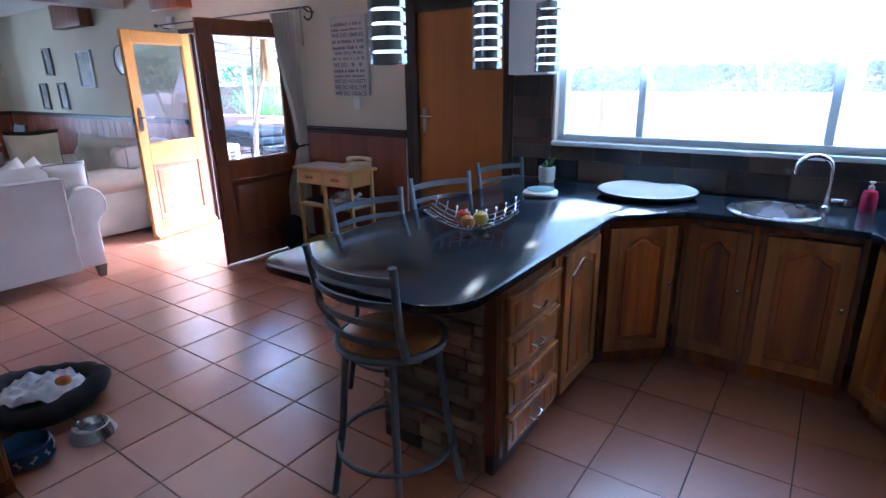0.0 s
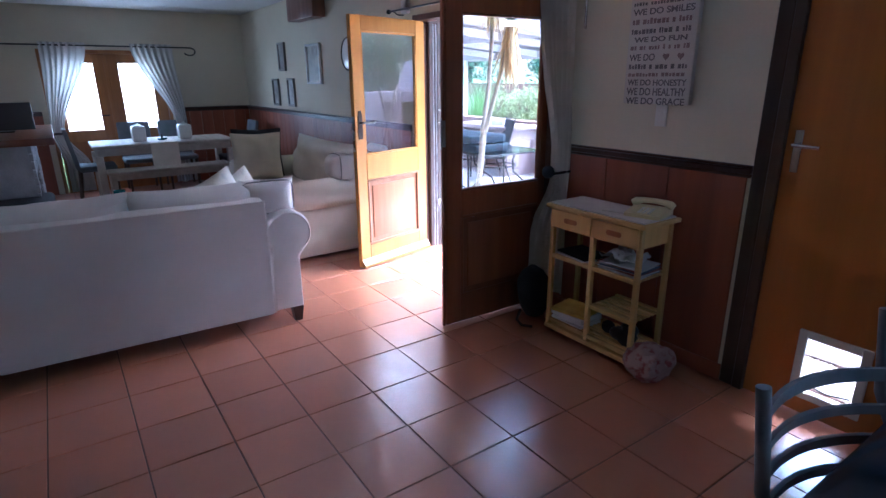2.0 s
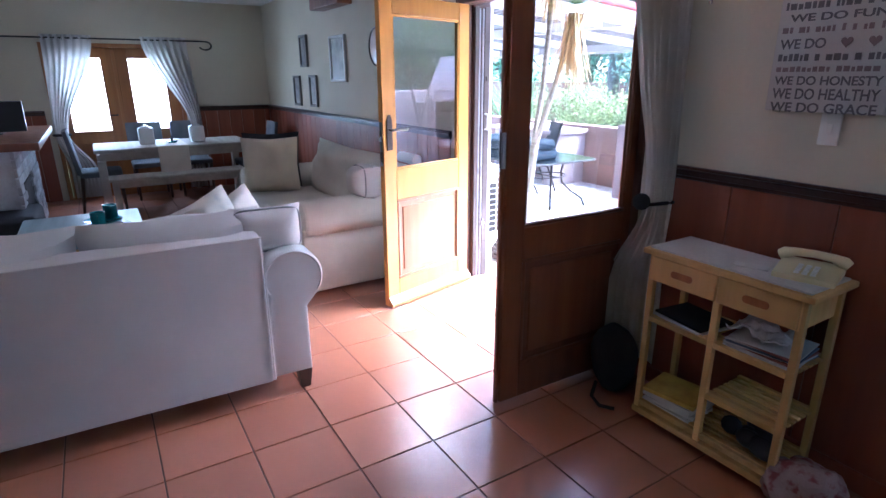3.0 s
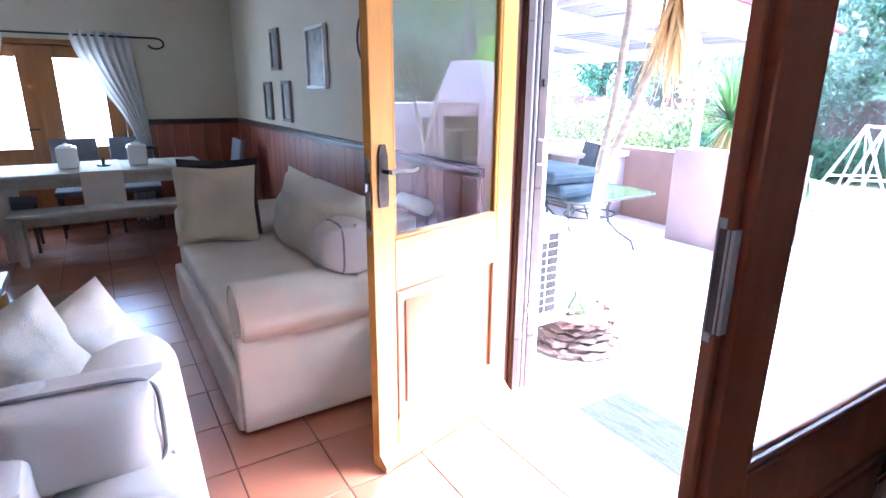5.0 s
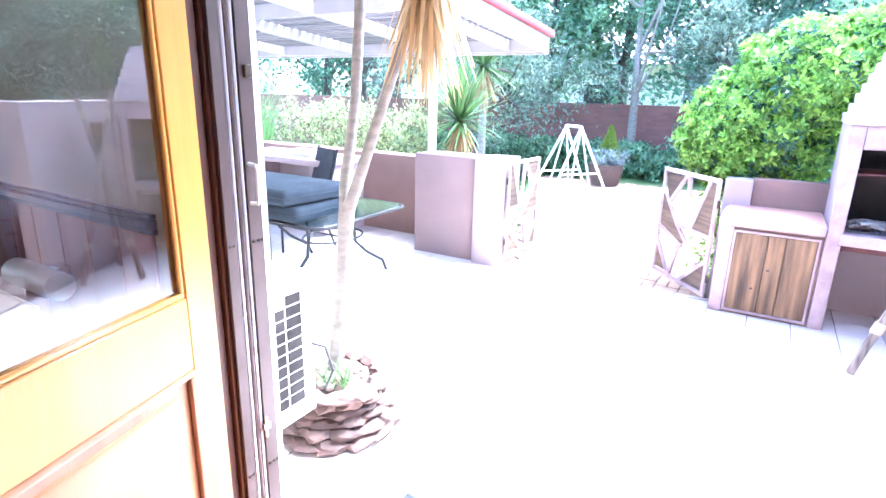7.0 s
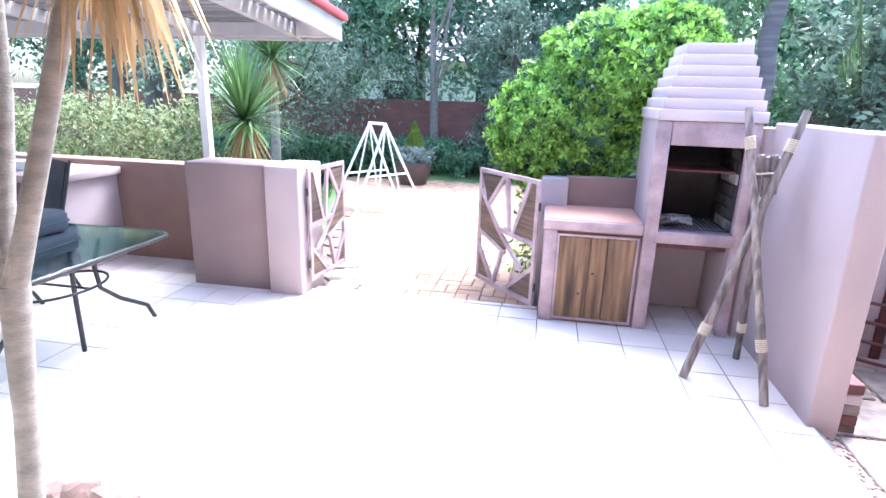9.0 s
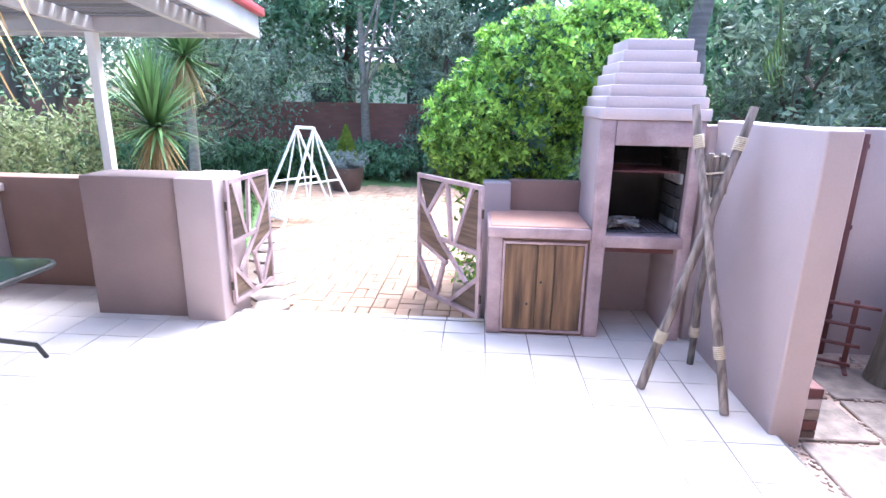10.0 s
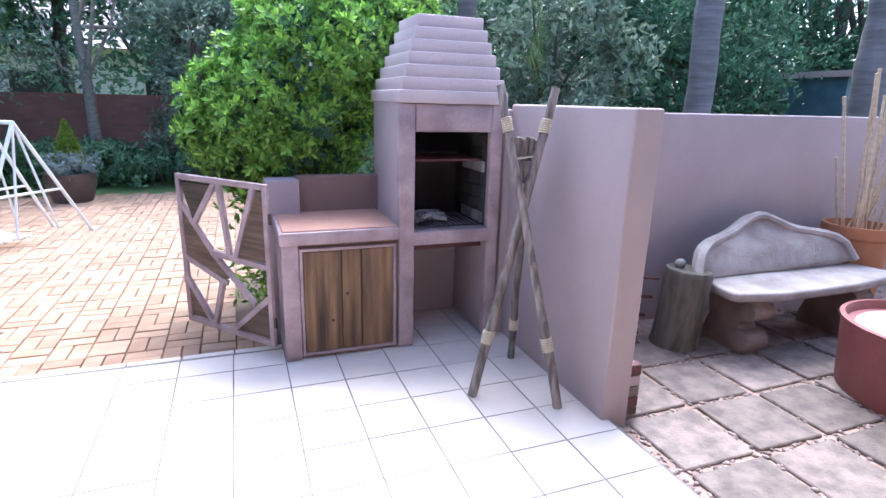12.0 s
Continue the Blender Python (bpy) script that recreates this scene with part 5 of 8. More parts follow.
bm = B(); bmesh.ops.create_grid(bm, x_segments=40, y_segments=34, size=0.5)
for v in bm.verts:
    u, w = v.co.x * 2, v.co.y * 2
    x, y = u * math.sqrt(1 - w * w / 2) * 0.20, w * math.sqrt(1 - u * u / 2) * 0.17
    v.co = Vector((x * 1.0 - 0.01, y, 0.125 + 0.045 * noise.noise(Vector((x * 11, y * 11, 3))) + 0.022 * noise.noise(Vector((x * 30, y * 30, 1))) - 0.6 * (x * x + y * y)))
bmesh.ops.solidify(bm, geom=bm.faces[:], thickness=0.006)
part("blanket", bm, mat("white_blanket", (0.70, 0.72, 0.76), (0.62, 0.64, 0.68), rough=0.95, scale=6, fine=250, bump=0.5), db, "crumpled white blanket")
bm = B(); bmesh.ops.create_icosphere(bm, subdivisions=2, radius=0.04, matrix=Matrix.Translation((0.13, -0.02, 0.155)) @ Matrix.Diagonal((1, 0.8, 0.6, 1))); part("toy", bm, mat("red_plush", (0.55, 0.05, 0.03), (0.6, 0.4, 0.04), rough=0.9, scale=25, fine=200, bump=0.4), db, "small red and yellow plush toy")
b1 = thing("pet_bowl", "stainless steel pet bowl with flared foot", "pet bowl", "pet bowls", at=pose(-2.485, 1.085, 0))
bm = B(); lathe(bm, [(0.098, 0), (0.10, 0.004), (0.078, 0.052), (0.072, 0.054), (0.066, 0.045), (0.058, 0.015), (0, 0.012)], 36); part("bowl", bm, STEEL, b1)
b2 = thing("pet_bowl", "blue ceramic pet bowl with white bone pattern", "pet bowl", "pet bowls", at=pose(-2.535, 0.835, 0))
bm = B(); lathe(bm, [(0.098, 0), (0.112, 0.01), (0.106, 0.075), (0.098, 0.08), (0.092, 0.07), (0.086, 0.02), (0, 0.016)], 40); part("bowl", bm, mat("blue_glaze", (0.035, 0.075, 0.14), (0.025, 0.055, 0.11), rough=0.25, scale=6, fine=40, bump=0), b2)
for k in range(12):
    bm = B()
    box(bm, (-0.012, -0.002, -0.004), (0.012, 0.002, 0.004), 0.001)
    for sx in (-1, 1):
        for sz in (-1, 1):
            bmesh.ops.create_icosphere(bm, subdivisions=1, radius=0.0048, matrix=Matrix.Translation((sx * 0.013, 0, sz * 0.005)) @ Matrix.Diagonal((1, 0.5, 1, 1)))
    bmesh.ops.transform(bm, matrix=pose(0, 0, 0, 0, 0, k * 30) @ pose(0.1095, 0, 0.042, 0, 0, 90) @ pose(0, 0, 0, 0, 60 if k % 2 else -40, 0), verts=bm.verts); part("bone_motif", bm, CERAMIC, b2)

# ---- cart with telephone ----
cart = thing("kitchen_cart", "beech kitchen trolley with white top, two drawers and filled shelves", "trolley", at=pose(-3.685, 3.40, 0))
CW, CD, CH = 0.68, 0.29, 0.852
for x in (0.03, CW / 2, CW - 0.03):
    for y in ((0.02, CD - 0.02) if x != CW / 2 else (0.02,)):
        bm = B(); box(bm, (x - 0.014, y - 0.014, 0.03), (x + 0.014, y + 0.014, CH - 0.03), 0.003); part("leg", bm, CARTWOOD, cart)
bm = B(); box(bm, (0.03, 0.004, CH - 0.15), (CW - 0.03, CD - 0.004, CH - 0.032)); part("drawer_case", bm, CARTWOOD, cart)
for x0 in (0.034, CW / 2 + 0.004):
    bm = B(); box(bm, (x0, -0.008, CH - 0.145), (x0 + CW / 2 - 0.038, 0.004, CH - 0.036), 0.004); d = part("drawer", bm, CARTWOOD, cart)
    # thin darker patch; the finger slot's shade is put into its colour
    bm = B(); cx = x0 + CW / 4 - 0.019; prism(bm, rounded([(cx - 0.05, CH - 0.105), (cx + 0.05, CH - 0.105), (cx + 0.05, CH - 0.075), (cx - 0.05, CH - 0.075)], [0.014] * 4), -0.0095, -0.0075, 0, 1, "xz"); part("finger_pull", bm, KIAAT_L, d, "darker wood patch painted as a shaded finger slot")
bm = B(); box(bm, (-0.01, -0.015, CH - 0.032), (CW + 0.01, CD + 0.015, CH - 0.008), 0.005, 2); part("top_frame", bm, CARTWOOD, cart)
bm = B(); box(bm, (0.012, 0.006, CH - 0.008), (CW - 0.012, CD - 0.006, CH + 0.001), 0.002); part("top_panel", bm, mat("white_laminate", (0.66, 0.62, 0.58), (0.6, 0.56, 0.52), rough=0.35, scale=3, fine=60, bump=0.02), cart, "white tiled top")
for z in (0.075, 0.27, 0.505):
    for x0, x1 in ((0.03, CW / 2), (CW / 2, CW - 0.03)):
        if z == 0.27 and x0 < 0.1:
            continue
        bm = B(); box(bm, (x0, 0.008, z), (x1, 0.032, z + 0.026), 0.003); part("shelf_rail", bm, CARTWOOD, cart); bm = B(); box(bm, (x0, CD - 0.032, z), (x1, CD - 0.008, z + 0.026), 0.003); part("shelf_rail", bm, CARTWOOD, cart)
        for k in range(6):
            y = 0.045 + k * 0.037
            bm = B(); box(bm, (x0, y, z + 0.008), (x1, y + 0.024, z + 0.018), 0.002); part("slat", bm, CARTWOOD, cart)
bm = B(); box(bm, (0.01, 0.0, 0.03), (CW - 0.01, CD, 0.06), 0.004); part("base", bm, CARTWOOD, cart)
for x in (0.05, CW - 0.05):
    for y in (0.04, CD - 0.04):
        bm = B(); tube(bm, [(x - 0.008, y, 0.016), (x + 0.008, y, 0.016)], 0.016, 12); part("castor", bm, BLACK, cart)
def stack(x, y, z, w, d, n, t, mats, lab, cat="magazines", turn=0):
    s = thing("magazine_pile" if cat == "magazines" else "book_pile", lab, cat, "papers on the trolley", at=pose(x, y, z, 0, 0, turn))
    rr = random.Random(n)
    zz = 0.0
    for k in range(n):
        tt = t * rr.uniform(0.6, 1.3)
        bm = B(); box(bm, (-w / 2, -d / 2, zz), (w / 2, d / 2, zz + tt - 0.0006), 0.0015, 1, pose(rr.uniform(-0.01, 0.01), rr.uniform(-0.008, 0.008), 0, 0, 0, rr.uniform(-6, 6))); part("magazine" if cat == "magazines" else "book", bm, mats[k % len(mats)], s)
        zz += tt
COVERS = [PAPER, mat("blue_cover", (0.12, 0.16, 0.24), rough=0.5, scale=10, fine=60, bump=0), PAPER, mat("red_cover", (0.35, 0.1, 0.08), rough=0.5, scale=10, fine=60, bump=0)]
stack(-3.52, 3.53, 0.087, 0.24, 0.20, 4, 0.028, [PAPER, PAPER, PAPER, YELLOWBOOK], "pile of thick books with a yellow cover on top", "books", 4)
stack(-3.52, 3.54, 0.523, 0.25, 0.20, 2, 0.010, [PAPER, DARKCLOTH], "two dark magazines on the trolley shelf", "magazines", -5)
stack(-3.18, 3.54, 0.523, 0.26, 0.21, 9, 0.007, COVERS, "pile of magazines under a white cloth", "magazines", 3)
bm = B(); bmesh.ops.create_grid(bm, x_segments=26, y_segments=22, size=0.5)
for v in bm.verts:
    x, y = v.co.x * 0.22, v.co.y * 0.17
    v.co = Vector((x, y, 0.055 + 0.055 * noise.noise(Vector((x * 14, y * 14, 8))) + 0.02 * noise.noise(Vector((x * 40, y * 40, 2)))))
bmesh.ops.solidify(bm, geom=bm.faces[:], thickness=0.006)
solo("cloth", bm, mat("white_cloth", (0.72, 0.71, 0.70), rough=0.95, scale=6, fine=200, bump=0.4), "crumpled white cloth on the magazines", "cloth", at=pose(-3.20, 3.52, 0.565))
shoe = thing("shoe_pile", "dark bundle of cables and shoes on the lowest shelf", "bundle", at=pose(-3.18, 3.54, 0.095))
rr = random.Random(9)
for k in range(7):
    bm = B(); bmesh.ops.create_icosphere(bm, subdivisions=2, radius=0.05, matrix=Matrix.Translation((rr.uniform(-0.1, 0.1), rr.uniform(-0.08, 0.08), 0.045 + 0.02 * (k % 2))) @ Matrix.Diagonal((rr.uniform(0.8, 1.6), 0.7, 0.8, 1))); part("lump", bm, DARKCLOTH if k % 3 else BLACK, shoe)
ph = thing("telephone", "cream push-button desk telephone with handset", "telephone", at=pose(-3.115, 3.575, CH + 0.002, 0, 0, 14))
bm = B(); prism(bm, [(-0.095, 0.0), (0.095, 0.0), (0.095, 0.036), (0.03, 0.040), (-0.095, 0.020)], -0.10, 0.10, 0.006, 2, "yz"); bmesh.ops.transform(bm, matrix=pose(0, 0, 0, 0, 0, 0), verts=bm.verts); part("base", bm, CREAMP, ph)
bm = B(); tube(bm, [(-0.112, 0.055, 0.046), (-0.095, 0.056, 0.056), (-0.06, 0.058, 0.066), (0.0, 0.059, 0.070), (0.06, 0.058, 0.066), (0.095, 0.056, 0.056), (0.112, 0.055, 0.046)], [0.019, 0.023, 0.016, 0.014, 0.016, 0.023, 0.019], 12); part("handset", bm, CREAMP, ph)
for i in range(3):
    for j in range(4):
        bm = B(); box(bm, (-0.035 + i * 0.026, -0.075 + j * 0.022, 0.020 + j * 0.0035), (-0.018 + i * 0.026, -0.062 + j * 0.022, 0.030 + j * 0.0035), 0.002); part("key", bm, PLASTIC, ph)
bm = B(); box(bm, (-0.10, -0.05, 0.0), (0.02, 0.0, 0.008), 0.002); solo("note_pad", bm, PAPER, "small paper note on the trolley top", "note pad", at=pose(-3.25, 3.53, CH + 0.002, 0, 0, 20))
bag = thing("bag", "small crumpled floral cloth bag on the floor", "bag", at=pose(-2.93, 3.46, 0))
bm = B(); bmesh.ops.create_icosphere(bm, subdivisions=4, radius=0.13)
for v in bm.verts:
    v.co *= 1 + 0.25 * noise.noise(v.co * 14) + 0.1 * noise.noise(v.co * 35)
    v.co.z = max(0.0, v.co.z * 0.85 + 0.085)
part("sack", bm, mat("floral_cloth", (0.30, 0.19, 0.165), (0.20, 0.05, 0.05), rough=0.9, scale=22, fine=120, bump=0.5, contrast=(0.48, 0.6)), bag)
bp = thing("backpack", "dark blue backpack leaning on the wall", "backpack", at=pose(-3.90, 3.52, 0))
bm = B(); bmesh.ops.create_icosphere(bm, subdivisions=4, radius=0.17)
for v in bm.verts:
    v.co *= 1 + 0.10 * noise.noise(v.co * 9)
    v.co = Vector((v.co.x * 0.75, v.co.y * 0.6, max(0, v.co.z * 1.1 + 0.17)))
part("body", bm, DARKCLOTH, bp)
bm = B(); tube(bm, [(-0.02, -0.1, 0.05), (0.02, -0.17, 0.012), (0.1, -0.2, 0.008), (0.16, -0.16, 0.008)], 0.010, 6); part("strap", bm, DARKCLOTH, bp)

# lettered canvas and light switch
sign = thing("wall_sign", "grey canvas with rows of printed grey lettering", "wall sign")
bm = B(); box(bm, (-3.445, Y_N - 0.035, 1.428), (-3.043, Y_N - 0.001, 2.045), 0.003); part("canvas", bm, mat("canvas_grey", (0.62, 0.57, 0.52), (0.55, 0.50, 0.46), rough=0.9, scale=4, fine=200, bump=0.3), sign)
INK = mat("grey_ink", (0.19, 0.165, 0.17), rough=0.9, scale=8, fine=90, bump=0)
INKP = mat("pinkish_ink", (0.30, 0.215, 0.21), rough=0.9, scale=8, fine=90, bump=0)
def words(txt, x, z, size, material, parent, room=0.36):
    cu = bpy.data.curves.new("lettering", "FONT")
    cu.body, cu.size, cu.align_x, cu.extrude, cu.offset = txt, size, "CENTER", 0.0006, 0.0009
    tmp = new("tmp_text", cu)
    me = bpy.data.meshes.new_from_object(tmp.evaluated_get(bpy.context.evaluated_depsgraph_get()))
    bpy.data.objects.remove(tmp)
    me.materials.clear(); me.materials.append(material)
    ob = new("lettering", me)
    ob.matrix_basis = pose(x, Y_N - 0.0362, z, 90, 0, 0)
    ob.parent = parent
    xs = [v.co.x for v in me.vertices]
    wide = max(xs) - min(xs)
    ob.scale = (min(room / wide, 1.6), 1, 1)
    return ob
z = 2.014
rr = random.Random(4)
for k in range(13):
    h = (0.036, 0.026, 0.032, 0.040)[k % 4]
    z -= h + 0.0115
    known = {5: "WE DO FUN", 2: "WE DO SMILES", 10: "WE DO HONESTY", 11: "WE DO HEALTHY", 12: "WE DO GRACE"}.get(k)
    if k == 7:
        words("WE DO", -3.345, z, h * 1.2, INK, sign, 0.16)
        for hx in (-3.20, -3.115):
            heart = [(hx + 0.0019 * (16 * math.sin(q) ** 3) * 0.62, z + h * 0.42 + 0.00125 * (13 * math.cos(q) - 5 * math.cos(2 * q) - 2 * math.cos(3 * q) - math.cos(4 * q))) for q in [j * math.pi / 14 for j in range(28)]]
            bm = B(); prism(bm, heart, Y_N - 0.0365, Y_N - 0.0345, 0, 1, "xz"); part("heart", bm, INKP, sign)
        continue
    if known:
        words(known, -3.245, z, h * 1.35, INK, sign)
        continue
    x = -3.425
    while x < -3.08:
        w = min(rr.uniform(0.008, 0.022), -3.065 - x)
        bm = B(); box(bm, (x, Y_N - 0.0365, z + h * 0.1), (x + w, Y_N - 0.0345, z + h * (0.6 + 0.25 * rr.random())), 0.0); part("lettering_bar", bm, INK if k % 3 else INKP, sign)
        x += w + rr.choice((0.006, 0.006, 0.006, 0.022))
sw = thing("light_switch", "small white light switch plate below the canvas", "switch")
bm = B(); box(bm, (-3.245, Y_N - 0.010, 1.31), (-3.175, Y_N - 0.001, 1.425), 0.003, 2); part("plate", bm, PLASTIC, sw)
bm = B(); box(bm, (-3.222, Y_N - 0.014, 1.35), (-3.198, Y_N - 0.010, 1.39), 0.002); part("rocker", bm, PLASTIC, sw)

# ---- lounge and dining corner ----
def soft(bm, a, b, r, seg=4, wob=0.006, f=7.0):
    """An upholstered block: rounded and slightly uneven."""
    box(bm, a, b, r, seg)
    bmesh.ops.subdivide_edges(bm, edges=[e for e in bm.edges if e.calc_length() > 0.16], cuts=3, use_grid_fill=True)
    for v in bm.verts:
        q = v.co * f
        v.co += Vector((noise.noise(q), noise.noise(q + Vector((9, 0, 0))), noise.noise(q + Vector((0, 9, 0))))) * wob
    return bm


def roll_arm(bm, x0, s, y0, y1, h, r):
    """A scroll arm along y: upright panel with a roll that overhangs outwards (s=-1: towards -x)."""
    c = 0.135
    prof = [(c + r * math.cos(a), h - r + r * math.sin(a)) for a in [-0.20 * math.pi + 1.42 * math.pi * k / 18 for k in range(19)]]
    poly = [(0.075, 0.105), (0.27, 0.105), (0.27, h - 1.9 * r)] + prof + [(0.075, h - 2.05 * r)]
    poly = [(x0 + x, z) if s < 0 else (x0 - x, z) for x, z in poly]
    prism(bm, poly if s < 0 else poly[::-1], y0, y1, 0.02, 3, "xz")
    return bm


def sofa(m, w, label, fabric, seats=2, d=0.92, backs=2, arm=0.768, roll=0.15):
    """A sofa facing -y with its back along y=d; x from 0 to w."""
    s = thing("sofa", label, "sofa", "sofas in the lounge", at=m)
    for x0, sd in ((0.0, -1), (w, 1)):
        bm = roll_arm(B(), x0, sd, 0.04, d - 0.015, arm, roll); part("arm", bm, fabric, s)
        cx = x0 - sd * 0.135
        for y in (0.042, d - 0.017):
            bm = B(); tube(bm, [(cx - sd * (roll - 0.013) * math.cos(a), y, arm - roll + (roll - 0.013) * math.sin(a)) for a in [-0.15 * math.pi + 1.35 * math.pi * k / 20 for k in range(21)]], 0.005, 6); part("arm_piping", bm, fabric, s)
    bm = B(); soft(bm, (0.20, 0.06, 0.10), (w - 0.20, d - 0.08, 0.32), 0.03); part("base", bm, fabric, s)
    bm = B(); prism(bm, [(d - 0.16, 0.10), (d, 0.10), (d + 0.02, 0.855), (d - 0.12, 0.865)], 0.272, w - 0.272, 0.022, 3, "yz"); part("back", bm, fabric, s)
    bm = B(); tube(bm, [(0.275, d + 0.004, 0.11), (0.275, d + 0.020, 0.856), (w - 0.275, d + 0.020, 0.856), (w - 0.275, d + 0.004, 0.11)], 0.006, 6); part("back_piping", bm, fabric, s)
    cw = (w - 0.50) / seats
    for k in range(seats):
        bm = B(); soft(bm, (0.25 + k * cw + 0.004, 0.03, 0.32), (0.25 + (k + 1) * cw - 0.004, d - 0.22, 0.49), 0.05, 4, 0.012, 5); part("seat_cushion", bm, fabric, s)
    cw = (w - 0.50) / backs
    for k in range(backs):
        bm = B(); pillow(bm, cw * 1.03, 0.54, 0.26, 14, pose(0.25 + (k + 0.5) * cw, d - 0.235, 0.70, -12, 0, 0), 0.5); part("back_cushion", bm, fabric, s)
    for x in (0.115, w - 0.115):
        for y in (0.12, d - 0.06):
            bm = B(); lathe(bm, [(0, 0), (0.034, 0), (0.052, 0.107), (0, 0.107)], 4, (x, y, 0)); bmesh.ops.rotate(bm, cent=(x, y, 0), matrix=Matrix.Rotation(radians(45), 3, "Z"), verts=bm.verts); part("foot", bm, DARKWOOD, s, "dark wooden foot")
    return s

# its back to the kitchen
sofa(Matrix.Translation((-4.715, 2.27, 0)) @ Matrix.Rotation(radians(-92.2), 4, "Z") @ Matrix.Translation((0, -0.92, 0)), 2.0, "cream fabric sofa with scroll arms, seen from its back", SOFA)
def throw(x, y, z, w, t, material, label, rx, rz, ry=0):
    bm = pillow(B(), w, w, t, 16, None, 0.35)
    return solo("cushion", bm, material, label, "cushion", "loose cushions", at=pose(x, y, z, rx, ry, rz))
CUSH = mat("printed_cushion", (0.68, 0.63, 0.55), (0.40, 0.42, 0.44), rough=0.95, scale=6, fine=300, bump=0.4, contrast=(0.58, 0.72))
throw(-5.53, 1.90, 0.705, 0.40, 0.15, CUSH, "pale printed cushion with pointed corners on the sofa arm", -6, 80, -27)
throw(-5.57, 2.06, 0.715, 0.36, 0.14, CUSH, "pale printed cushion with pointed corners on the sofa arm", -6, 86, -30)
pl = thing("cushion", "grey fabric arm cushion with dark piping on the sofa", "cushion", "loose cushions", at=pose(-4.90, 2.07, 0.845, 0, 0, 84))
bm = B(); pillow(bm, 0.34, 0.23, 0.19, 14); part("pad", bm, SOFA, pl)
bm = B(); tube(bm, [(0.158 * math.copysign(abs(math.cos(a)) ** 0.35, math.cos(a)), -0.035, 0.106 * math.copysign(abs(math.sin(a)) ** 0.35, math.sin(a))) for a in [k * math.pi / 20 for k in range(40)]], 0.005, 6, True); part("piping", bm, PIPING, pl)

# against the wall
s2 = sofa(pose(-7.97, 2.55, 0), 2.06, "cream slip-covered sofa against the dado wall", SOFA2, 1, 1.0, 1, 0.705, 0.14)
bm = B(); soft(bm, (0.06, 0.0, 0.02), (1.985, 0.06, 0.30), 0.02, 3, 0.012, 6); part("skirt", bm, SOFA2, s2)
bm = B(); soft(bm, (1.975, 0.02, 0.02), (2.02, 0.94, 0.50), 0.016, 3, 0.006, 6); part("side_skirt", bm, SOFA2, s2)
throw(-7.66, 2.83, 0.735, 0.54, 0.17, PILLOW, "large beige square cushion leaning on the sofa", -10, 70)
throw(-7.79, 2.88, 0.765, 0.55, 0.13, PILLOWDARK, "dark cushion behind the beige one on the sofa", -10, 70)
bp2 = thing("cushion", "round grey bolster cushion with dark piping", "cushion", "loose cushions", at=pose(-6.06, 3.13, 0.80, 0, 0, 0))
bm = B(); pillow(bm, 0.24, 0.25, 0.30, 14); part("pad", bm, SOFA, bp2)
bm = B(); tube(bm, [(0.118 * math.copysign(abs(math.cos(a)) ** 0.5, math.cos(a)), -0.06, 0.118 * math.copysign(abs(math.sin(a)) ** 0.5, math.sin(a))) for a in [k * math.pi / 20 for k in range(40)]], 0.005, 6, True); part("piping", bm, PIPING, bp2)
lampw = thing("reading_lamp", "small white cylindrical lamp on the wall behind the sofa", "lamp", at=pose(-6.32, 3.66, 0.90, 0, 0, 0))
bm = B(); tube(bm, [(-0.14, -0.02, 0), (0.14, -0.02, 0)], 0.045, 16); part("shade", bm, PLASTIC, lampw)
bm = B(); box(bm, (-0.03, 0.02, -0.03), (0.03, 0.066, 0.03), 0.004); part("bracket", bm, CHROME, lampw)

# pictures
def picture(x0, x1, z0, z1, material, label, mount):
    p = thing("picture", label, "picture", "pictures on the lounge wall")
    bm = B()
    t = 0.028
    for a0, a1, c0, c1 in ((x0, x1, z0, z0 + t), (x0, x1, z1 - t, z1), (x0, x0 + t, z0 + t, z1 - t), (x1 - t, x1, z0 + t, z1 - t)):
        box(bm, (a0, Y_N - 0.03, c0), (a1, Y_N - 0.001, c1), 0.004)
    part("frame", bm, material, p)
    bm = B(); box(bm, (x0 + t, Y_N - 0.012, z0 + t), (x1 - t, Y_N - 0.002, z1 - t)); part("print", bm, mount, p)
    return p
SEPIA = mat("faded_print", (0.42, 0.40, 0.36), (0.22, 0.21, 0.20), rough=0.5, scale=5, fine=30, bump=0, contrast=(0.4, 0.6))
FRAMEGREY = wood("grey_frame", (0.30, 0.28, 0.25), (0.23, 0.21, 0.19), rough=0.6)
picture(-9.25, -8.995, 1.675, 2.04, FRAMEGREY, "small grey framed faded print", SEPIA)
picture(-9.595, -9.34, 1.205, 1.573, FRAMEGREY, "small grey framed faded print", SEPIA)
picture(-8.976, -8.727, 1.213, 1.578, FRAMEGREY, "small grey framed faded print", SEPIA)
picture(-8.23, -7.80, 1.508, 1.974, WHITE, "white framed faded print", SEPIA)
mi = thing("wall_lantern", "round white and glass wall ornament", "wall ornament")
bm = B(); lathe(bm, [(0, 0), (0.15, 0.0), (0.16, 0.02), (0.13, 0.03), (0, 0.02)], 32); bmesh.ops.transform(bm, matrix=pose(-7.02, Y_N - 0.002, 1.82, 90, 0, 0), verts=bm.verts); part("dish", bm, CERAMIC, mi)
bm = B(); lathe(bm, [(0.16, 0.0), (0.175, 0.01), (0.17, 0.03), (0.155, 0.025)], 32); bmesh.ops.transform(bm, matrix=pose(-7.02, Y_N - 0.002, 1.82, 90, 0, 0), verts=bm.verts); part("rim", bm, DARKWOOD, mi)

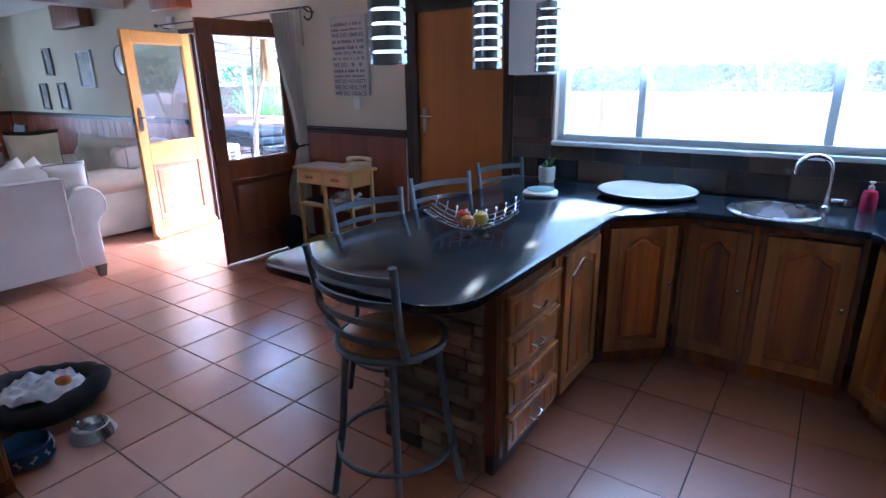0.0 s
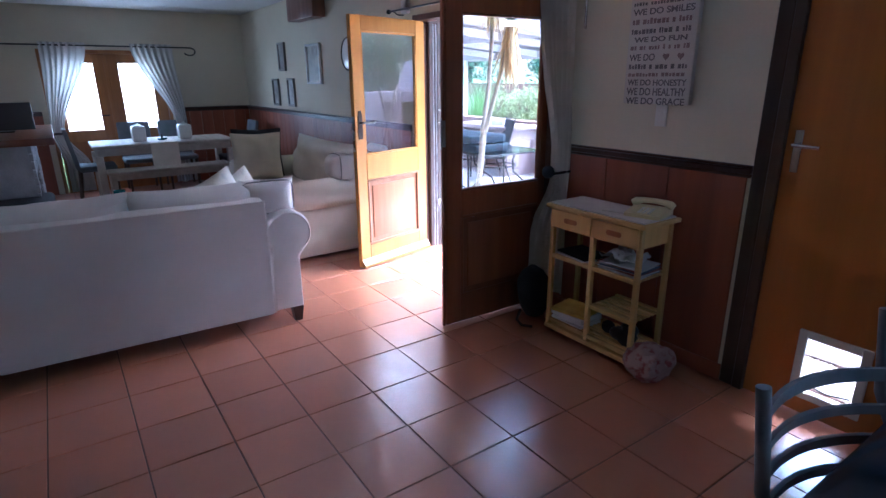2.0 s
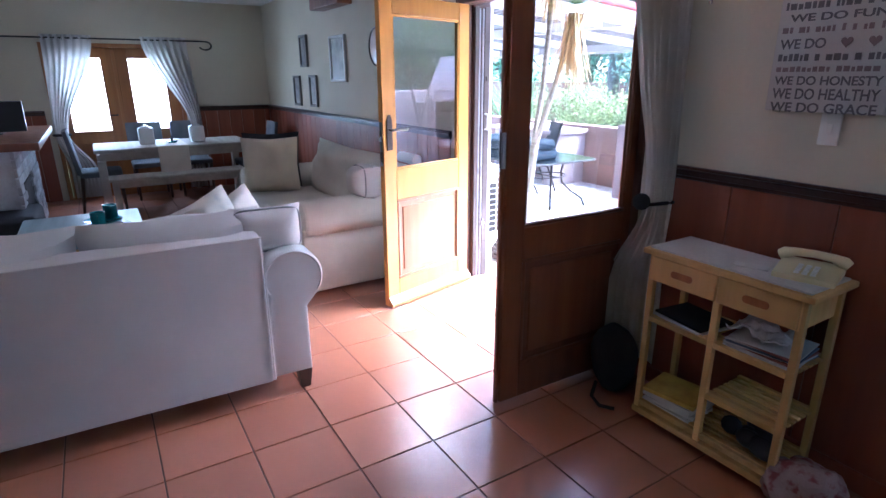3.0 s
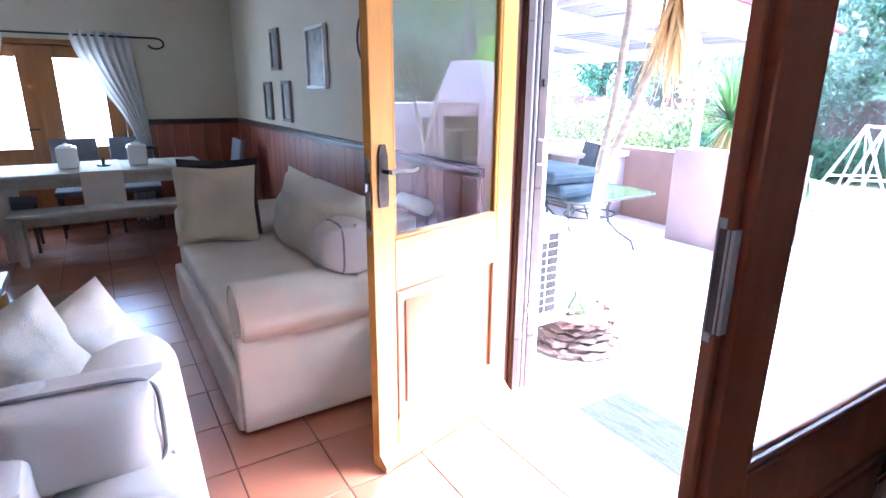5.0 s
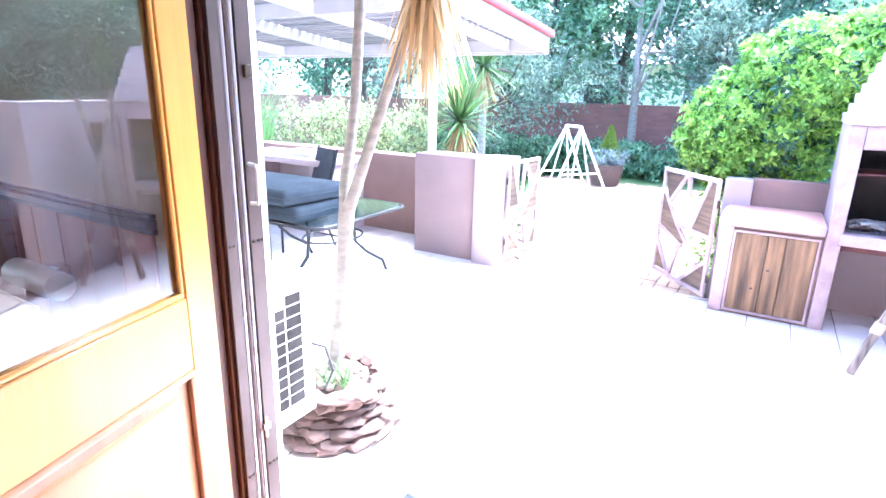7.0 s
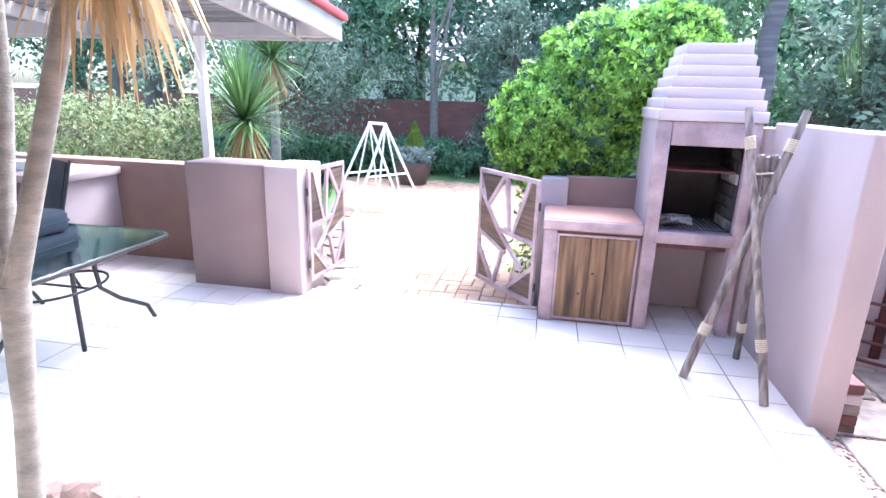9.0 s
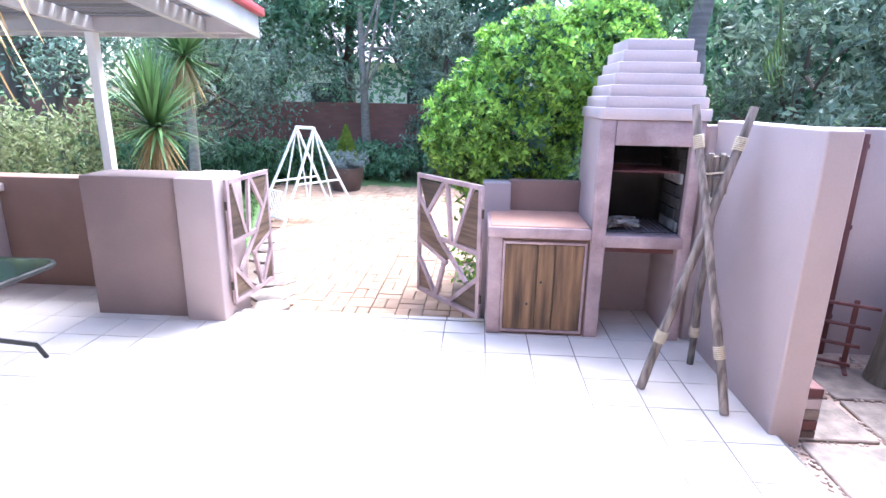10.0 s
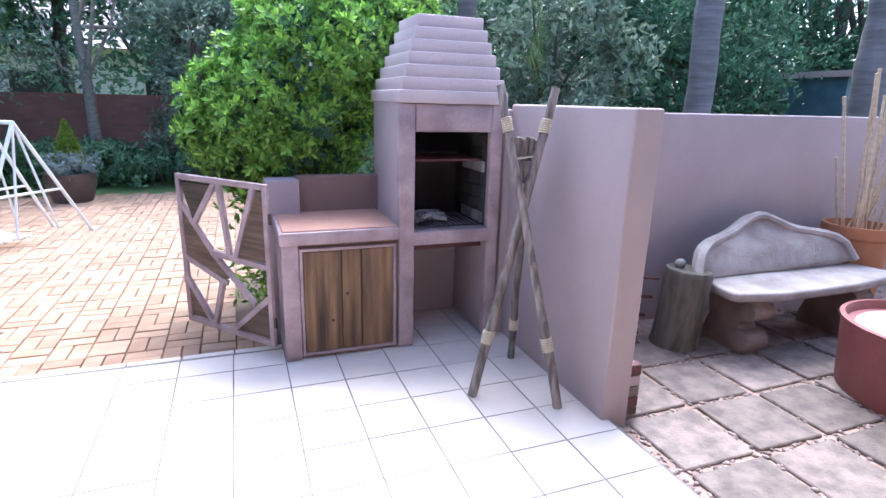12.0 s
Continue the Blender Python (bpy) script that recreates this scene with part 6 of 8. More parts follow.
# coffee table with tea things
ct = thing("coffee_table", "low wooden coffee table with a worn pale blue top", "table", at=pose(-7.72, 0.80, 0))
TEALWOOD = wood("pale_blue_top", (0.30, 0.38, 0.40), (0.22, 0.28, 0.30), axis="x", rough=0.35)
bm = B(); box(bm, (0, 0, 0.41), (1.05, 0.83, 0.445), 0.006, 2); part("tabletop", bm, TEALWOOD, ct)
bm = B(); box(bm, (0.05, 0.05, 0.33), (1.0, 0.78, 0.41)); part("apron", bm, CARTWOOD, ct)
for x in (0.06, 0.99):
    for y in (0.06, 0.77):
        bm = B(); box(bm, (x - 0.035, y - 0.035, 0), (x + 0.035, y + 0.035, 0.33), 0.004); part("leg", bm, CARTWOOD, ct)
def mug(x, y):
    g = thing("mug", "teal glazed mug on the coffee table", "mug", "mugs", at=pose(x, y, 0.446))
    bm = B(); lathe(bm, [(0, 0.0), (0.045, 0), (0.052, 0.015), (0.052, 0.115), (0.048, 0.115), (0.046, 0.02), (0, 0.015)], 24); part("cup", bm, TEAL, g)
    bm = B(); tube(bm, [(0.051, 0, 0.095), (0.082, 0, 0.09), (0.088, 0, 0.06), (0.072, 0, 0.028), (0.051, 0, 0.025)], 0.006, 8); part("handle", bm, TEAL, g)
mug(-7.16, 1.33); mug(-7.42, 1.42)
bm = B(); lathe(bm, [(0, 0), (0.09, 0), (0.14, 0.018), (0.137, 0.023), (0.09, 0.008), (0, 0.006)], 32); solo("plate", bm, TEAL, "teal glazed plate on the coffee table", "plate", at=pose(-7.30, 1.36, 0.446))
bm = B(); box(bm, (-0.05, -0.03, 0), (0.05, 0.03, 0.02), 0.004); solo("phone", bm, BLACK, "small black phone on the coffee table", "phone", at=pose(-7.12, 1.52, 0.446, 0, 0, 15))
bm = B(); box(bm, (-8.5, 0.2, 0.0), (-6.75, 2.0, 0.012), 0.004); solo("rug", bm, mat("brown_rug", (0.30, 0.24, 0.17), (0.22, 0.17, 0.12), rough=0.98, scale=8, fine=200, bump=0.6), "flat beige woven rug under the coffee table", "rug")

# fireplace with television
fp = thing("fireplace", "whitewashed brick fireplace with a wooden mantel shelf", "fireplace")
bm = B(); box(bm, (-10.12, -0.35, 0), (-8.2, 0.76, 0.96)); part("core", bm, WHITEBRICK, fp)
rr = random.Random(8)
for row in range(12):
    z = row * 0.08
    x = -10.13 - (0.11 if row % 2 else 0)
    while x < -8.2:
        x0, x1 = max(x, -10.13), min(x + 0.213, -8.2)
        if x1 - x0 > 0.02 and not (-9.45 < x0 < -8.6 and z < 0.6):
            bm = B(); box(bm, (x0, 0.757, z + 0.004), (x1, 0.785 + rr.uniform(0, 0.006), z + 0.075), 0.004); part("brick", bm, WHITEBRICK, fp)
        x += 0.222
# flat dark panel stands in for the firebox opening
bm = B(); box(bm, (-9.45, 0.758, 0.0), (-8.6, 0.772, 0.6)); part("firebox", bm, SOOT, fp, "flat dark firebox panel")
bm = B(); box(bm, (-10.2, -0.35, 0.96), (-8.1, 0.99, 1.03), 0.008, 2); part("mantel", bm, DOORWOOD, fp, "reddish wooden mantel shelf")
bm = B(); box(bm, (-10.0, -0.35, 1.03), (-8.3, 0.30, 2.54)); part("chimney_breast", bm, WALL, fp)
tv = thing("television", "black flat television standing on the mantel", "television")
bm = B(); prism(bm, [(-9.22, 1.05), (-9.16, 1.05), (-9.22, 1.34), (-9.26, 1.34)], 0.05, 0.84, 0.006, 2, "xz"); part("screen", bm, BLACK, tv)
bm = B(); box(bm, (-9.36, 0.25, 1.031), (-9.06, 0.65, 1.045), 0.004); box(bm, (-9.24, 0.40, 1.04), (-9.19, 0.50, 1.09)); part("stand", bm, BLACK, tv)
po = thing("armchair", "dark upholstered armchair with a patterned cushion", "armchair", at=pose(-8.18, 0.44, 0))
bm = B(); soft(bm, (-0.3, -0.3, 0.10), (0.4, 0.45, 0.45), 0.05); part("seat", bm, DARKCLOTH, po)
bm = B(); soft(bm, (-0.3, -0.42, 0.30), (0.4, -0.22, 0.75), 0.05); part("backrest", bm, DARKCLOTH, po)
for x in (-0.25, 0.35):
    for y in (-0.3, 0.38):
        bm = B(); lathe(bm, [(0, 0), (0.02, 0), (0.026, 0.12), (0, 0.12)], 10, (x, y, 0)); part("leg", bm, DARKWOOD, po)
throw(-8.20, 0.36, 0.64, 0.40, 0.15, mat("patterned_cushion", (0.10, 0.07, 0.09), (0.32, 0.28, 0.28), rough=0.95, scale=11, fine=200, bump=0.3, contrast=(0.52, 0.58)), "dark patterned cushion on the armchair", -15, 10)

# dining table, bench, chairs
dt = thing("dining_table", "grey-washed wooden dining table", "table", at=pose(-10.50, 1.36, 0))
TW, TL = 0.86, 1.75
bm = B(); box(bm, (0, 0, 0.725), (TW, TL, 0.765), 0.006, 2); part("tabletop", bm, GREYWASH, dt)
bm = B(); box(bm, (0.05, 0.05, 0.63), (TW - 0.05, TL - 0.05, 0.725)); part("apron", bm, GREYWASH, dt)
for x in (0.06, TW - 0.06):
    for y in (0.06, TL - 0.06):
        bm = B(); box(bm, (x - 0.045, y - 0.045, 0), (x + 0.045, y + 0.045, 0.63), 0.005); part("leg", bm, GREYWASH, dt)
be = thing("dining_bench", "grey-washed wooden dining bench", "bench", at=pose(-9.56, 1.46, 0))
bm = B(); box(bm, (-0.16, 0, 0.425), (0.18, 1.5, 0.46), 0.006, 2); part("seat", bm, GREYWASH, be)
for y in (0.06, 1.44):
    for x in (-0.10, 0.12):
        bm = B(); box(bm, (x - 0.035, y - 0.035, 0), (x + 0.035, y + 0.035, 0.425), 0.004); part("leg", bm, GREYWASH, be)
bm = B(); box(bm, (-0.03, 0.1, 0.33), (0.05, 1.4, 0.425), 0.003); part("apron", bm, GREYWASH, be)
ru = thing("table_runner", "pale cloth runner hanging over the table edge", "table runner")
bm = B(); box(bm, (-10.52, 2.02, 0.767), (-9.625, 2.36, 0.771), 0.001); box(bm, (-9.631, 2.02, 0.46), (-9.625, 2.36, 0.771), 0.001); part("cloth", bm, CURTAIN, ru)

def dining_chair(m, lab):
    c = thing("dining_chair", lab, "chair", "chairs round the dining table", at=m)
    bm = B(); soft(bm, (-0.22, -0.22, 0.42), (0.22, 0.22, 0.49), 0.025); part("seat", bm, GREYCLOTH, c)
    bm = B(); prism(bm, [(0.19, 0.46), (0.245, 0.46), (0.32, 0.97), (0.275, 0.98)], -0.215, 0.215, 0.015, 3, "yz"); part("backrest", bm, GREYCLOTH, c)
    for x in (-0.19, 0.19):
        for y in (-0.19, 0.20):
            bm = B(); tube(bm, [(x, y, 0.43), (x, y + (0.05 if y > 0 else -0.01), 0)], [0.022, 0.015], 6); part("leg", bm, DARKWOOD, c)
    return c
ch = dining_chair(pose(-10.10, 1.40, 0, 0, 0, 180), "grey upholstered dining chair at the table end")
for x, y, a in ((-10.58, 1.98, 90), (-10.58, 2.52, 90)):
    copy_thing(ch, pose(x, y, 0, 0, 0, a))["label"] = "grey upholstered dining chair beside the glazed doors"
copy_thing(ch, pose(-10.05, 3.22, 0, 0, 0, 0))["label"] = "grey upholstered dining chair at the table end"
for y in (1.94, 2.52):
    j = thing("ceramic_jar", "white lidded ceramic jar on the dining table", "jar", "jars on the dining table", at=pose(-9.98, y, 0.772))
    bm = B(); box(bm, (-0.085, -0.085, 0), (0.085, 0.085, 0.20), 0.02, 3); part("jar", bm, CERAMIC, j)
    bm = B(); lathe(bm, [(0.05, 0.19), (0.05, 0.215), (0.015, 0.222), (0.015, 0.235), (0, 0.237)], 20); part("lid", bm, CERAMIC, j)
cd = thing("candle_dish", "small teal dish with a dark ornament on the table", "dish", at=pose(-9.98, 2.22, 0.772))
bm = B(); lathe(bm, [(0, 0), (0.05, 0), (0.07, 0.02), (0.065, 0.022), (0, 0.008)], 20); part("dish", bm, TEAL, cd)
bm = B(); lathe(bm, [(0, 0.008), (0.02, 0.01), (0.012, 0.04), (0.02, 0.06), (0, 0.09)], 12); part("ornament", bm, BLACK, cd)

# ---- outdoors: ground, patio, walls ----
PZ = -0.08
bm = B()
bmesh.ops.create_grid(bm, x_segments=60, y_segments=60, size=1500)
for v in bm.verts:
    v.co.z = -0.17
solo("ground", bm, LAWN, "green lawn and ground reaching to the horizon", "ground", kind="structure", sharp=0)

patio = thing("patio", "pale square patio tiles with thin grey joints", "patio", kind="structure")
bm = B(); box(bm, (-12.5, Y_OUT + 0.0, -0.3), (-3.20, 7.62, PZ - 0.004)); box(bm, (-12.5, 7.62, -0.3), (-7.3, 8.05, PZ - 0.004)); box(bm, (-4.62, 7.62, -0.3), (-3.20, 8.0, PZ - 0.004)); part("bed", bm, PGROUT, patio)
for k in range(7):
    x0, x1 = max(-6.42, -6.58 + k * 0.281), min(-4.62, -6.58 + (k + 1) * 0.281)
    bm = B(); box(bm, (x0 + 0.005, 7.594, -0.3), (x1 - 0.005, 7.640, PZ + 0.002), 0.004); part("edge_strip", bm, PATIO, patio)
yard = thing("side_yard", "gravel yard with square concrete stepping slabs", "yard", kind="structure")
bm = B(); box(bm, (-3.199, Y_OUT + 0.0, -0.3), (6.0, 7.42, -0.135)); part("bed", bm, mat("gravel_bed", (0.36, 0.25, 0.20), (0.25, 0.17, 0.135), rough=0.95, scale=14, fine=70, bump=0.9, amount=0.6), yard)

bm = B(); box(bm, (-5.43, 4.085, PZ + 0.001), (-4.80, 4.43, PZ + 0.013), 0.004); solo("doormat", bm, mat("grey_ribbed_mat", (0.032, 0.033, 0.036), (0.018, 0.019, 0.021), spec=0.2, rough=0.95, scale=10, fine=60, stretch=(1, 8, 1), bump=0.8), "grey ribbed doormat outside the door", "doormat")


def wall_block(name, label, pieces, material, bev=0.012):
    w = thing(name, label, "wall", kind="structure")
    for a, b in pieces:
        bm = B(); box(bm, a, b, bev, 3)
        part("wall_piece", bm, material, w)
    return w

wall_block("wall_braai", "mauve plastered screen wall beside the fireplace", [((-3.255, 6.33, -0.2), (-3.105, 7.44, 1.367))], PLASTER)
wall_block("wall_yard", "long mauve plastered yard wall", [((-3.30, 7.42, -0.2), (5.5, 7.58, 1.335)), ((5.3, 3.98, -0.2), (5.5, 7.42, 1.335))], PLASTER)
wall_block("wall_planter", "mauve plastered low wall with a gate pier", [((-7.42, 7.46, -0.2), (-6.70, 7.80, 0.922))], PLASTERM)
wall_block("gate_pier", "mauve plastered gate pier", [((-6.72, 7.40, -0.2), (-6.445, 7.84, 0.928))], PLASTER)
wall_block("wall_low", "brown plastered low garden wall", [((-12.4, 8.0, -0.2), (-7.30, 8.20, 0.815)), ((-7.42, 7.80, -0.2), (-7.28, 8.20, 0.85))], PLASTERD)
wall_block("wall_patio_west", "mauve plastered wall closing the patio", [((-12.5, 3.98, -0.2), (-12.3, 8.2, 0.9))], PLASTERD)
wall_block("wall_bed", "brown plastered planting bed wall", [((-4.47, 7.92, -0.2), (-3.95, 8.02, 0.90))], PLASTERD, 0.006)
wall_block("bed_pier", "mauve plastered pier beside the planting bed", [((-4.66, 7.86, -0.2), (-4.46, 8.06, 0.885))], PLASTER, 0.006)
wall_block("wall_brick", "old red brick garden boundary wall", [((-30, 16.2, -0.3), (14, 16.45, 1.34))], BRICKWALL, 0.0)

# ---- built-in barbecue ----
br = thing("braai", "built-in plastered barbecue with stepped chimney hood", "barbecue")
X0, X1, YF2, YB = -3.955, -3.335, 7.385, 8.02
for a, b in (((X0, YF2 + 0.06, PZ), (X0 + 0.085, YB, 1.40)), ((X1 - 0.06, YF2 + 0.06, PZ), (X1, YB, 1.40)), ((X0 + 0.085, YB - 0.10, PZ), (X1 - 0.06, YB, 1.40)),
             ((X0 + 0.085, YF2 + 0.06, 1.215), (X1 - 0.06, YB - 0.10, 1.40))):
    bm = B(); box(bm, a, b, 0.006); part("body", bm, PLASTER, br)
for a, b in (((X0 - 0.004, YF2, PZ), (X0 + 0.088, YF2 + 0.064, 1.36)), ((X1 - 0.068, YF2, PZ), (X1 + 0.004, YF2 + 0.064, 1.36)), ((X0 + 0.088, YF2, 1.205), (X1 - 0.068, YF2 + 0.064, 1.36))):
    bm = B(); box(bm, a, b, 0.010, 2)
    bmesh.ops.subdivide_edges(bm, edges=[e for e in bm.edges if e.calc_length() > 0.2], cuts=8)
    for v in bm.verts:
        v.co += Vector((noise.noise(v.co * 12), noise.noise(v.co * 12 + Vector((7, 0, 0))), 0)) * 0.004
    part("pilaster", bm, SCREED, br, "rough purple screed band")
bm = B(); box(bm, (X0 + 0.07, YF2 - 0.006, 0.555), (X1 - 0.05, YB - 0.1, 0.635), 0.008, 2); part("fire_slab", bm, SCREED, br)
bm = B(); box(bm, (X0 + 0.088, YF2 + 0.05, 0.636), (X0 + 0.092, YB - 0.1, 1.214)); box(bm, (X1 - 0.067, YF2 + 0.05, 0.636), (X1 - 0.063, YB - 0.1, 1.214)); box(bm, (X0 + 0.092, YB - 0.106, 0.636), (X1 - 0.067, YB - 0.102, 1.214)); part("firebox_lining", bm, SOOT, br, "soot-blackened lining")
rr = random.Random(3)
for row in range(7):
    for k in range(3):
        y = YF2 + 0.08 + k * 0.17 + (0.06 if row % 2 else 0)
        if y + 0.15 < YB - 0.1:
            bm = B(); box(bm, (X1 - 0.082, y, 0.65 + row * 0.078), (X1 - 0.066, y + 0.155, 0.65 + row * 0.078 + 0.066), 0.004); part("fire_brick", bm, SOOT if row % 4 else ASH, br)
bm = B(); box(bm, (X0 + 0.10, YF2 + 0.10, 1.03), (X1 - 0.085, YB - 0.15, 1.042)); part("grid_shelf", bm, RUST, br, "rusty grill shelf")
bm = B(); box(bm, (X0 + 0.09, YF2 + 0.10, 0.50), (X1 - 0.066, YF2 + 0.115, 0.535)); part("ash_lip", bm, RUST, br)
bm = B()
for k in range(14):
    x = X0 + 0.11 + k * 0.031
    tube(bm, [(x, YF2 + 0.04, 0.655), (x, YB - 0.14, 0.655)], 0.004, 6)
tube(bm, [(X0 + 0.10, YF2 + 0.06, 0.650), (X1 - 0.085, YF2 + 0.06, 0.650)], 0.005, 6)
part("grill", bm, BLACKMETAL, br, "black grill bars")
steps = 7
for k in range(steps):
    t = k / (steps - 1)
    z0 = 1.36 + k * 0.068
    a, b = X0 - 0.012 + t * 0.150, X1 + 0.020 - t * 0.105
    bm = B(); box(bm, (a, YF2 - 0.014 + t * 0.155, z0), (b, YB + 0.02 - t * 0.12, z0 + 0.0695), 0.007, 2); part("hood_step", bm, PALEPLASTER, br)
for k in range(8):
    x, y, a = -3.80 + rr.uniform(-0.04, 0.16), YF2 + 0.12 + rr.uniform(0, 0.2), rr.uniform(-40, 40)
    l = rr.uniform(0.05, 0.10)
    bm = B(); tube(bm, [(-l, 0, 0), (-l * 0.3, 0.006, 0.006), (l, 0, 0)], [0.014, 0.017, 0.012], 7)
    solo("firewood", bm, ASH if k % 2 else POLEWOOD, "half-burnt stick lying on the grill", "firewood", "sticks on the grill", at=pose(x, y, 0.676 + 0.012 * (k % 3), 0, 0, a))

cu = thing("braai_cupboard", "plastered outdoor cupboard with plank door and red top", "cupboard")
bm = B(); box(bm, (-4.615, YF2, PZ), (-4.525, YF2 + 0.5, 0.60), 0.008, 2); part("pier", bm, SCREED, cu)
bm = B(); box(bm, (-4.525, YF2 + 0.03, PZ), (X0 - 0.005, YF2 + 0.5, 0.60)); part("body", bm, PLASTERD, cu)
bm = B(); box(bm, (-4.625, YF2 - 0.015, 0.60), (X0 - 0.005, YF2 + 0.535, 0.672), 0.010, 2); part("slab", bm, SCREED, cu)
bm = B(); box(bm, (-4.605, YF2 + 0.004, 0.672), (X0 - 0.012, YF2 + 0.53, 0.680), 0.003); part("red_top", bm, REDTOP, cu, "polished red cement top")
bm = B()
for a0, a1, c0, c1 in ((-4.522, -4.506, -0.06, 0.575), (-3.992, -3.976, -0.06, 0.575), (-4.506, -3.992, 0.558, 0.575), (-4.506, -3.992, -0.06, -0.042)):
    box(bm, (a0, YF2 + 0.004, c0), (a1, YF2 + 0.03, c1), 0.002)
part("door_frame", bm, SCREED, cu)
for x0, x1 in ((-4.503, -4.295), (-4.291, -4.183), (-4.179, -3.995)):
    bm = B(); box(bm, (x0, YF2 + 0.006 + (x0 + 4.3) * 0.004, -0.040), (x1, YF2 + 0.028, 0.556), 0.004)
    part("plank", bm, OLDWOOD, cu)
for x, z in ((-4.348, 0.145), (-4.263, 0.30)):
    bm = B(); tube(bm, [(x, YF2 + 0.003, z), (x, YF2 + 0.012, z)], 0.009, 10); part("bolt", bm, BLACK, cu)


# ---- gates of wood and metal ----
def garden_gate(m, w, h, lab):
    """Flat metal frame hinged at x=0 with slanting bars and plank panels; u runs from the free edge, v upwards."""
    g = thing("garden_gate", lab, "gate", "garden gates", at=m)
    t = 0.034
    for a, b, nm in (((0, -0.012, 0), (t, 0.012, h), "hinge_stile"), ((w - t, -0.012, 0), (w, 0.012, h), "free_stile"), ((t, -0.012, 0), (w - t, 0.012, t), "bottom_rail"), ((t, -0.012, h - t), (w - t, 0.012, h), "top_rail")):
        bm = B(); box(bm, a, b, 0.003); part(nm, bm, SCREED, g)
    def P(u, v):
        return Vector((w * (1 - u), 0, h * v))
    bars = [((0.45, 0.97), (0.17, 0.69)), ((0.03, 0.81), (0.38, 0.51)), ((0.38, 0.51), (0.80, 0.25)), ((0.03, 0.455), (0.50, 0.34)), ((0.49, 0.97), (0.56, 0.53)), ((0.86, 0.97), (0.63, 0.52)),
            ((0.36, 0.52), (0.97, 0.50)), ((0.03, 0.30), (0.31, 0.03)), ((0.46, 0.35), (0.33, 0.03)), ((0.97, 0.31), (0.55, 0.03))]
    for k, (p, q) in enumerate(bars):
        p, q = P(*p), P(*q)
        d = (q - p).normalized() * 0.008
        e = Vector((-d.z, 0, d.x)).normalized() * 0.016
        quad = [p - d - e, q + d - e, q + d + e, p - d + e]
        bm = B(); prism(bm, [(c.x, c.z) for c in quad], -0.0095 - 0.0004 * k, 0.0095 + 0.0004 * k, 0, 1, "xz"); part("bar", bm, SCREED, g)
    for poly in ([(0.05, 0.95), (0.42, 0.95), (0.17, 0.71)], [(0.05, 0.79), (0.38, 0.50), (0.55, 0.38), (0.50, 0.36), (0.05, 0.47)], [(0.89, 0.95), (0.95, 0.95), (0.95, 0.53), (0.66, 0.53)],
                 [(0.05, 0.27), (0.28, 0.05), (0.05, 0.05)], [(0.95, 0.28), (0.95, 0.05), (0.60, 0.05)]):
        bm = B(); prism(bm, [(P(u, v).x, P(u, v).z) for u, v in poly], -0.007, 0.007, 0, 1, "xz"); part("wood_panel", bm, GATEWOOD, g, "weathered wooden panel")
    for v in (0.16, 0.80):
        bm = B(); tube(bm, [(-0.008, 0, h * v - 0.03), (-0.008, 0, h * v + 0.03)], 0.009, 8); part("hinge", bm, BRONZE, g)
    return g
a = math.degrees(math.atan2(8.09 - 7.52, -6.35 + 6.41))
garden_gate(pose(-6.415, 7.50, 0.01, 0, 0, a), 0.60, 0.90, "open metal garden gate with irregular wooden panels")
a = math.degrees(math.atan2(8.07 - 7.50, -5.155 + 4.675))
garden_gate(pose(-4.665, 7.48, -0.02, 0, 0, a), 0.76, 0.94, "open metal garden gate with irregular wooden panels")

# ---- pole tripod ----
tr = thing("pole_tripod", "tripod of weathered wooden poles bound with cream rope", "tripod")
def pole(a, b, r0, r1, seed):
    rr = random.Random(seed)
    a, b = Vector(a), Vector(b)
    pts = [a.lerp(b, k / 9) + Vector((rr.uniform(-1, 1), rr.uniform(-1, 1), 0)) * 0.004 for k in range(10)]
    bm = B(); tube(bm, pts, [r0 + (r1 - r0) * k / 9 + rr.uniform(-0.0015, 0.0015) for k in range(10)], 10)
    part("pole", bm, POLEWOOD, tr)
    d = (b - a).normalized()
    for t in (0.20, 0.88):
        c = a.lerp(b, t)
        u = d.orthogonal().normalized(); v = d.cross(u)
        rad = (r0 + (r1 - r0) * t) + 0.004
        bm = B(); tube(bm, [c + d * (-0.035 + 0.07 * k / 80) + (u * math.cos(k * 0.55) + v * math.sin(k * 0.55)) * rad for k in range(81)], 0.0042, 5); part("rope_binding", bm, ROPE, tr, "cream rope binding")
pole((-3.392, 6.492, PZ), (-3.588, 6.93, 1.455), 0.024, 0.020, 1)
pole((-3.758, 6.728, PZ), (-3.325, 6.85, 1.45), 0.026, 0.022, 2)
pole((-3.362, 7.062, PZ), (-3.468, 6.83, 1.10), 0.020, 0.018, 3)
for k in range(9):
    an = k * 2 * math.pi / 9
    cx, cy = -3.445 + 0.048 * math.cos(an), 6.90 + 0.048 * math.sin(an)
    bm = B(); tube(bm, [(cx, cy, 1.02 - 0.008 * (k % 3)), (cx, cy, 1.20 + 0.01 * (k % 2))], 0.017, 7); part("stick", bm, POLEWOOD, tr)
bm = B(); tube(bm, [(-3.445 + 0.072 * math.cos(t), 6.90 + 0.072 * math.sin(t), 1.115 + 0.006 * math.sin(3 * t)) for t in [k * math.pi / 10 for k in range(20)]], 0.006, 6, True); part("rope_hoop", bm, ROPE, tr)

